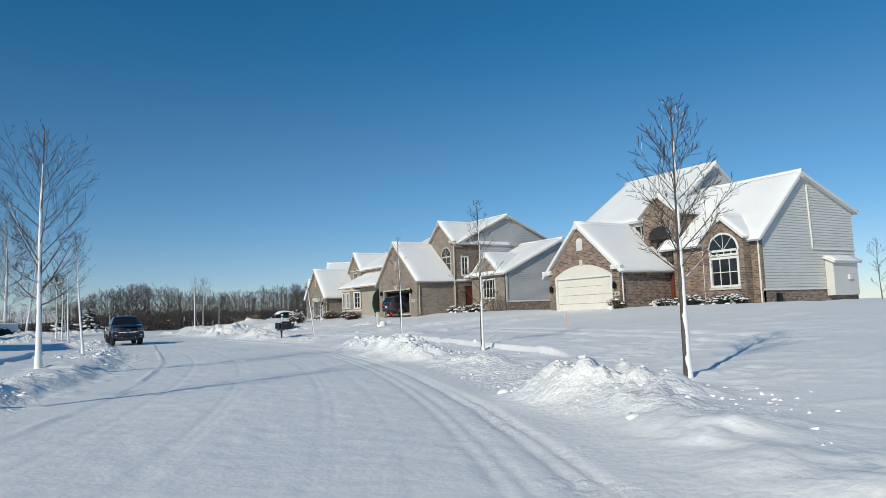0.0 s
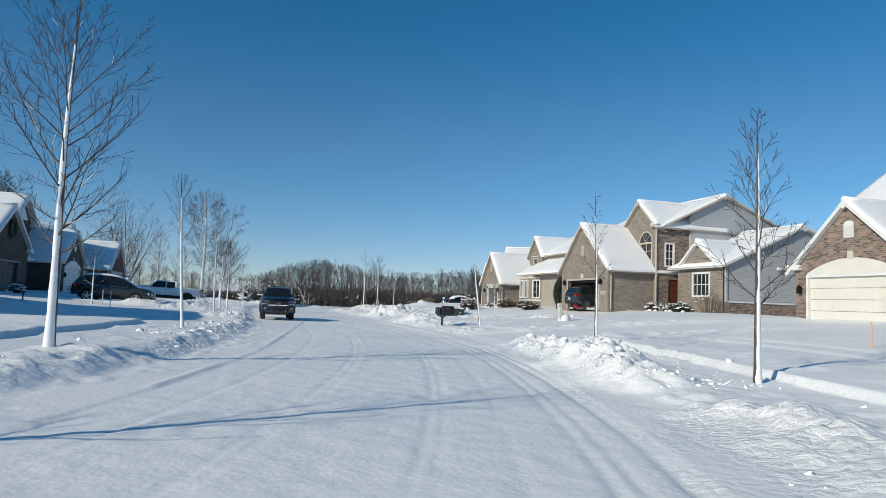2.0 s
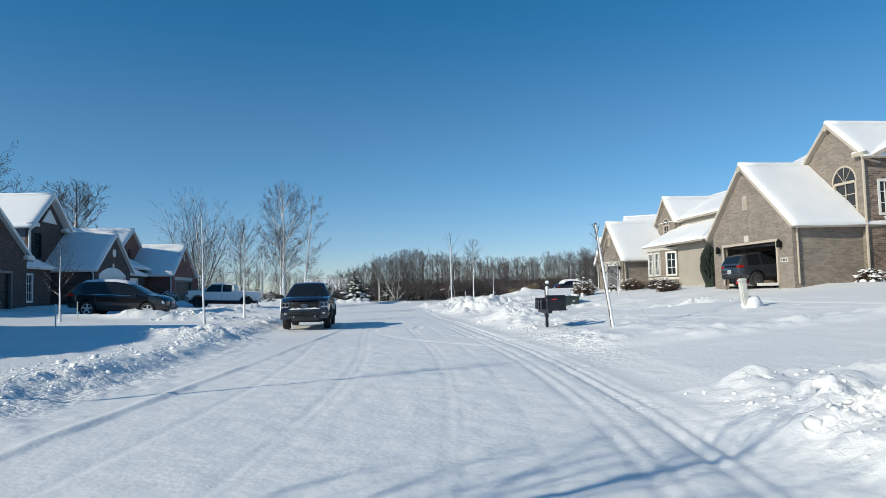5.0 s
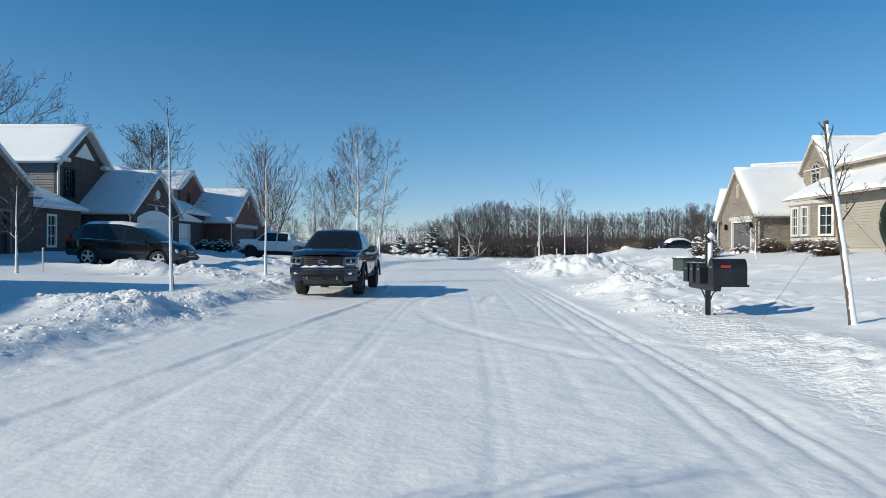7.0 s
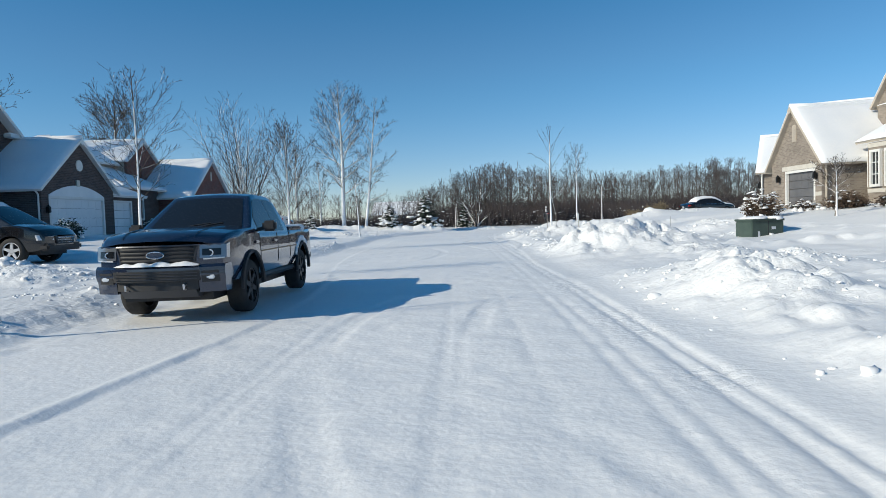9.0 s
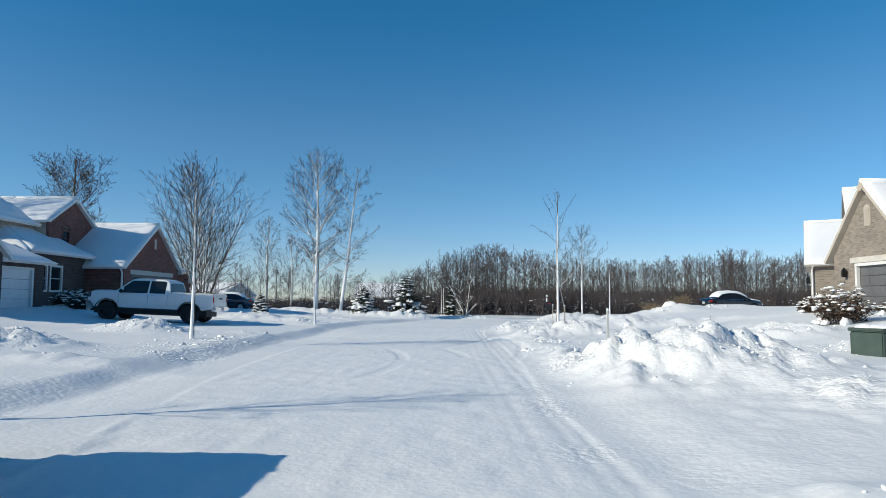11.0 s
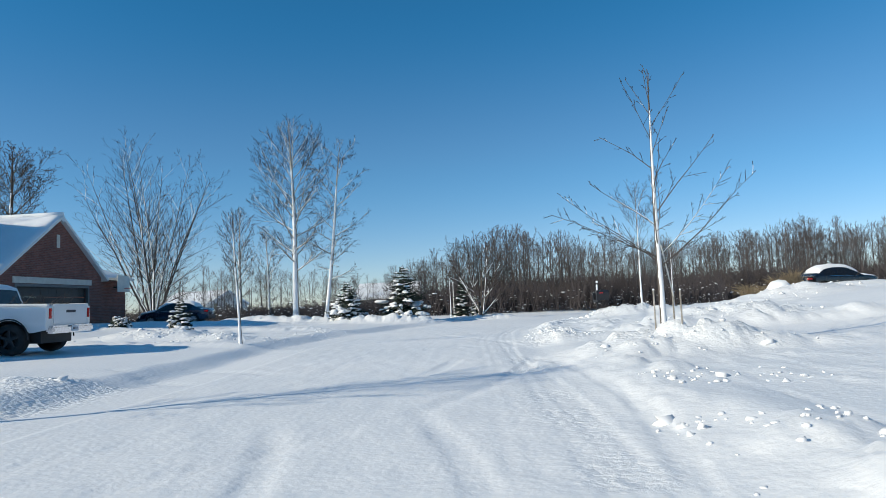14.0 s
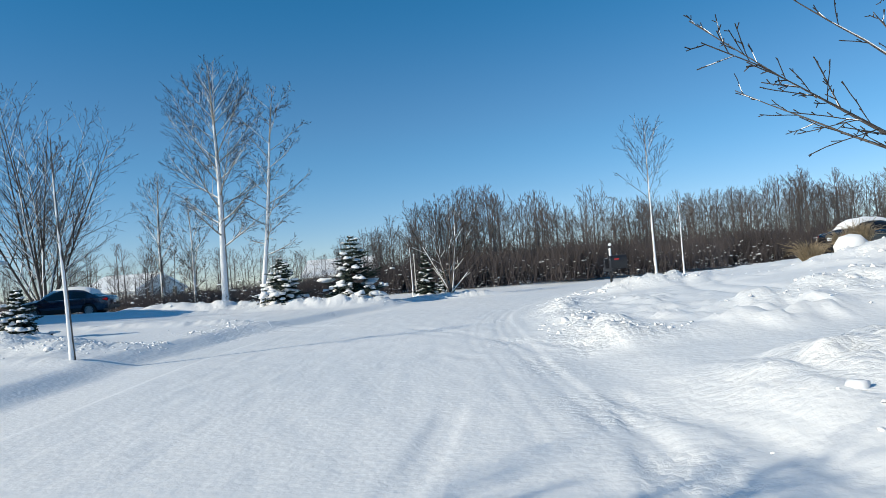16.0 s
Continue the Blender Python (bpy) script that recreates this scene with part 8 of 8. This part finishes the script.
def mailbox(parent, x, y, z, turn, flag=False, size=1.0):
    """A rounded-top post box; its door faces the road."""
    m = Mesh()
    prof = [(-0.085, 0.0), (0.085, 0.0)] + [(0.085 * math.cos(t * math.pi / 8), 0.13 + 0.085 * math.sin(t * math.pi / 8)) for t in range(9)]
    pts = [Vector((-0.25, a, b)) for a, b in prof]
    m.prism([tuple(p) for p in pts], (0.5, 0, 0))
    mt = pose(x, y, z, 0, 0, turn) @ Matrix.Diagonal((1.18 * size, 1.42 * size, 2.15 * size, 1))
    m.v = [tuple(mt @ Vector(p)) for p in m.v]
    b = part("mailbox", m, BOX_BLACK, parent)
    d = Mesh().prism([(-0.262, a * 1.06, q * 1.03 - 0.003) for a, q in prof], (0.012, 0, 0))
    d.v = [tuple(mt @ Vector(p)) for p in d.v]
    part("door", d, BOX_BLACK, b)
    for k in range(4):
        w = Mesh().box(-0.266, -0.262, -0.04 + 0.022 * k, -0.026 + 0.022 * k, 0.135, 0.155)
        w.v = [tuple(mt @ Vector(p)) for p in w.v]
        part("number_bar", w, ALLOY, b)
    if flag:
        f = Mesh().box(-0.15, 0.0, -0.094, -0.088, 0.14, 0.16)
        f.v = [tuple(mt @ Vector(p)) for p in f.v]
        part("flag", f, RED, b, "red metal flag")
    s = Mesh()
    for k in range(4):
        q = mt @ Vector((-0.22 + 0.045 * k, 0.01, 0.208))
        s.lump(tuple(q), 0.04, 0.035, 0.014, 0.3, 6, k)
    part("snow_cap", s, SNOW, b, smooth=True)


def mail_post(x, y, boxes, label, z=None):
    g = base_z(x, y) - 0.05 if z is None else z
    ob = thing("mailbox_post", label, "mailbox")
    part("post", Mesh().soft_box(x - 0.038, x + 0.038, y - 0.038, y + 0.038, g - 0.15, g + 1.36, 0.01), BOX_BLACK, ob)
    part("arm", Mesh().soft_box(x - 0.06, x + 0.06, y - 0.42, y + 0.76, g + 0.58, g + 0.68, 0.015), BOX_BLACK, ob)
    part("shelf", Mesh().soft_box(x - 0.05, x + 0.5, y - 0.45, y + 0.78, g + 0.655, g + 0.69, 0.01), BOX_BLACK, ob)
    for sg in (-1, 1):
        pts = [(x, y + sg * (0.05 + 0.3 * k / 6), g + 0.36 + 0.22 * math.sin(k / 6 * 1.57)) for k in range(7)]
        part("scroll_bracket", Mesh().tube(pts, [0.012] * 7, 5), BOX_BLACK, ob)
    fin = Mesh()
    fin.tube([(x, y, g + 1.36 + 0.02 * k) for k in range(9)], [0.04, 0.055, 0.03, 0.035, 0.058, 0.065, 0.058, 0.04, 0.01], 10)
    part("finial", fin, BOX_BLACK, ob, smooth=True)
    s = Mesh()
    s.tube([(x + 0.03, y - 0.045, g + 1.43 + 0.018 * k) for k in range(7)], [0.02, 0.05, 0.062, 0.064, 0.056, 0.04, 0.012], 8)
    s.soft_box(x - 0.02, x + 0.06, y - 0.075, y + 0.02, g + 0.95, g + 1.37, 0.015)
    s.lump((x, y, g + 0.02), 0.20, 0.20, 0.16, 0.2, 8, 3)
    part("post_snow", s, SNOW, ob, "snow stuck to the post", smooth=True)
    for k, (dy, turn) in enumerate(boxes):
        mailbox(ob, x + (0.2 if k == 0 else 0.08), y + dy, g + 0.69, turn, flag=(k == 0), size=0.9 if k == 0 else 0.74)
    return ob


mail_post(4.76, 38.6, ((-0.32, 0), (0.06, 2), (0.36, -2), (0.66, 3)), "black post with four mailboxes and snow on the finial")
mail_post(7.95, 87.3, ((-0.3, 0), (0.15, 0)), "black post with mailboxes beside the road", ground_z(7.95, 87.3) - 0.12)
# transformer cabinet
g = ground_z(10.9, 58.8)
ob = thing("utility_box", "dark green utility cabinet half buried in snow", "utility box", m=pose(11.7, 59.35, g - 0.20, 0, 0, 14) @ Matrix.Diagonal((0.9, 1, 1, 1)))
part("base", Mesh().soft_box(-0.70, 0.70, -0.45, 0.45, 0.0, 0.74, 0.03), GREEN_BOX, ob)
part("lid", Mesh().soft_box(-0.74, 0.74, -0.49, 0.49, 0.74, 0.82, 0.03), GREEN_BOX, ob)
part("door_seam", Mesh().box(-0.01, 0.01, -0.456, -0.449, 0.05, 0.76), PLASTIC, ob)
part("warning_label", Mesh().box(0.15, 0.33, -0.456, -0.449, 0.45, 0.55), PLATE, ob)
part("paint_patch", Mesh().box(-0.45, -0.37, -0.456, -0.449, 0.1, 0.40), PLATE, ob)
s = Mesh()
for k in range(26):
    rr = random.Random(k)
    s.lump((rr.uniform(-0.55, 0.55), rr.uniform(-0.32, 0.34), 0.81), 0.26, 0.22, 0.10, 0.25, 7, k)
part("snow_cap", s, SNOW, ob, smooth=True)
# pale pedestal on the lawn
g = ground_z(11.2, 38.9)
ob = thing("utility_pedestal", "pale plastic utility pedestal leaning in the snow", "pedestal", m=pose(11.2, 38.9, g - 0.1, 0, -6, 0))
part("shaft", Mesh().soft_box(-0.10, 0.10, -0.10, 0.10, 0, 0.95, 0.03), POST_PALE, ob)
part("cap", Mesh().soft_box(-0.12, 0.12, -0.12, 0.12, 0.9, 1.02, 0.04), POST_PALE, ob)
part("foot", Mesh().soft_box(0.08, 0.42, -0.14, 0.14, 0.0, 0.42, 0.05), POST_PALE, ob)
s = Mesh().lump((0.2, 0, 0.1), 0.35, 0.25, 0.35, 0.2, 8, 1)
part("drift", s, SNOW, ob, smooth=True)


def stake(x, y, hgt, label, material, r=0.022, lean=0.0, cap=True):
    g = ground_z(x, y)
    ob = thing("stake", label, "stake")
    part("shaft", Mesh().soft_box(x - r, x + r, y - r, y + r, g - 0.15, g + hgt, 0.005), material, ob)
    if cap:
        part("snow_cap", Mesh().lump((x, y, g + hgt), r * 1.6, r * 1.6, r * 1.8, 0.2, 6, 1), SNOW, ob)


stake(5.55, 60.2, 1.05, "pale square marker post standing in the snow", POST_PALE, 0.022)
stake(9.9, 19.7, 0.62, "thin orange driveway marker in the lawn", STAKE_ORANGE, 0.016, cap=False)
for x, y, hh in ((5.72, 69.95, 0.75), (6.12, 69.6, 0.65), (6.25, 70.5, 0.8)):
    stake(x, y, hh, "rough wooden tree stake beside the trunk", BARK_PALE, 0.014, cap=True)
for x, y in ((-10.7, 42.7), (-12.0, 47.6)):
    stake(x, y, 0.75, "white snow marker stick by a driveway", POST_PALE, 0.018)
stake(1.15, 104.6, 2.4, "slender pale pole at the end of the road", POST_PALE, 0.03)
for x, y in ((9.9, 66.8), (12.8, 72.6), (7.8, 62.0)):
    stake(x, y, 0.5, "thin wire flag stick in the snow", METAL_DARK, 0.006, cap=False)
# low path light on the lawn
ob = thing("path_light", "short black path light standing in the snow", "lamp")
g = ground_z(-14.11, 41.60)
part("post", Mesh().tube(((-14.11, 41.60, g - 0.1), (-14.11, 41.60, g + 0.38)), (0.035, 0.03), 8), METAL_DARK, ob)
part("hood", Mesh().tube(((-14.11, 41.60, g + 0.36), (-14.11, 41.60, g + 0.42), (-14.11, 41.60, g + 0.5)), (0.03, 0.12, 0.02), 12), METAL_DARK, ob)
part("snow_cap", Mesh().lump((-14.11, 41.60, g + 0.47), 0.1, 0.1, 0.05, 0.2, 8, 2), SNOW, ob, smooth=True)
# guy wires on the cut sapling
for q in ((7.0, 36.2), (5.2, 37.6)):
    m = Mesh().tube(((5.95, 36.8, ground_z(6.1, 36.8) + 1.6), (*q, ground_z(*q))), (0.0025, 0.0025), 4)
    tagged(link("guy_wire", m, METAL_DARK), "thin wire staying the sapling", "wire", "tree guy wires")
# webbing brace on the staked tree
m = Mesh().tube(((6.0, 70.2, ground_z(5.96, 70.25) + 1.7), (6.25, 70.45, ground_z(6.2, 70.4) + 0.75)), (0.015, 0.015), 5)
tagged(link("tree_brace", m, POST_PALE), "pale webbing brace tied from trunk to stake", "brace")
# red bin inside the garage door
ob = thing("storage_bin", "red plastic bin at the garage mouth", "bin")
part("tub", Mesh().soft_box(18.55, 18.95, 51.6, 52.15, 1.32, 1.62, 0.04), RED, ob)
part("lid", Mesh().soft_box(18.52, 18.98, 51.56, 52.19, 1.62, 1.67, 0.02), RED, ob)


# ---- far houses beyond the trees ----
def far_house(x, y, w, d, eave, ridge, wall_mat, turn, label):
    ob = thing("house", label, "house", m=pose(x, y, 0.1, 0, 0, turn))
    part("wall", Mesh().prism([(-w / 2, -d / 2, 0), (w / 2, -d / 2, 0), (w / 2, -d / 2, eave), (0, -d / 2, ridge), (-w / 2, -d / 2, eave)], (0, d, 0)), wall_mat, ob)
    for sg in (-1, 1):
        m = Mesh().add([(sg * (w / 2 + 0.4), -d / 2 - 0.3, eave - 0.1), (sg * (w / 2 + 0.4), d / 2 + 0.3, eave - 0.1), (0, d / 2 + 0.3, ridge + 0.25), (0, -d / 2 - 0.3, ridge + 0.25),
                        (sg * (w / 2 + 0.4), -d / 2 - 0.3, eave - 0.35), (sg * (w / 2 + 0.4), d / 2 + 0.3, eave - 0.35), (0, d / 2 + 0.3, ridge), (0, -d / 2 - 0.3, ridge)],
                       ((0, 1, 2, 3), (4, 7, 6, 5), (0, 4, 5, 1), (1, 5, 6, 2), (2, 6, 7, 3), (3, 7, 4, 0)))
        part("roof", m, SNOW, ob, "snow-covered roof")
    for k in (-0.28, 0.0, 0.28):
        part("window", Mesh().box(k * w - 0.5, k * w + 0.5, -d / 2 - 0.04, -d / 2, 1.2, 2.4), GLASS, ob)


far_house(-8.5, 150, 11, 8, 2.2, 3.9, SIDING_TAN, 90, "distant snow-roofed house behind the bare trees")
far_house(-38, 158, 12, 8, 2.4, 4.2, SIDING_WHITE, 80, "distant snow-roofed house behind the bare trees")
far_house(98, 62, 14, 10, 5.0, 8.0, SIDING_WHITE, 20, "distant pale house across the open snow")
far_house(-22.0, 32.5, 7, 11, 6.2, 8.9, BRICK_DARK, 0, "dark brick two-storey house whose shadow falls over the lawn")
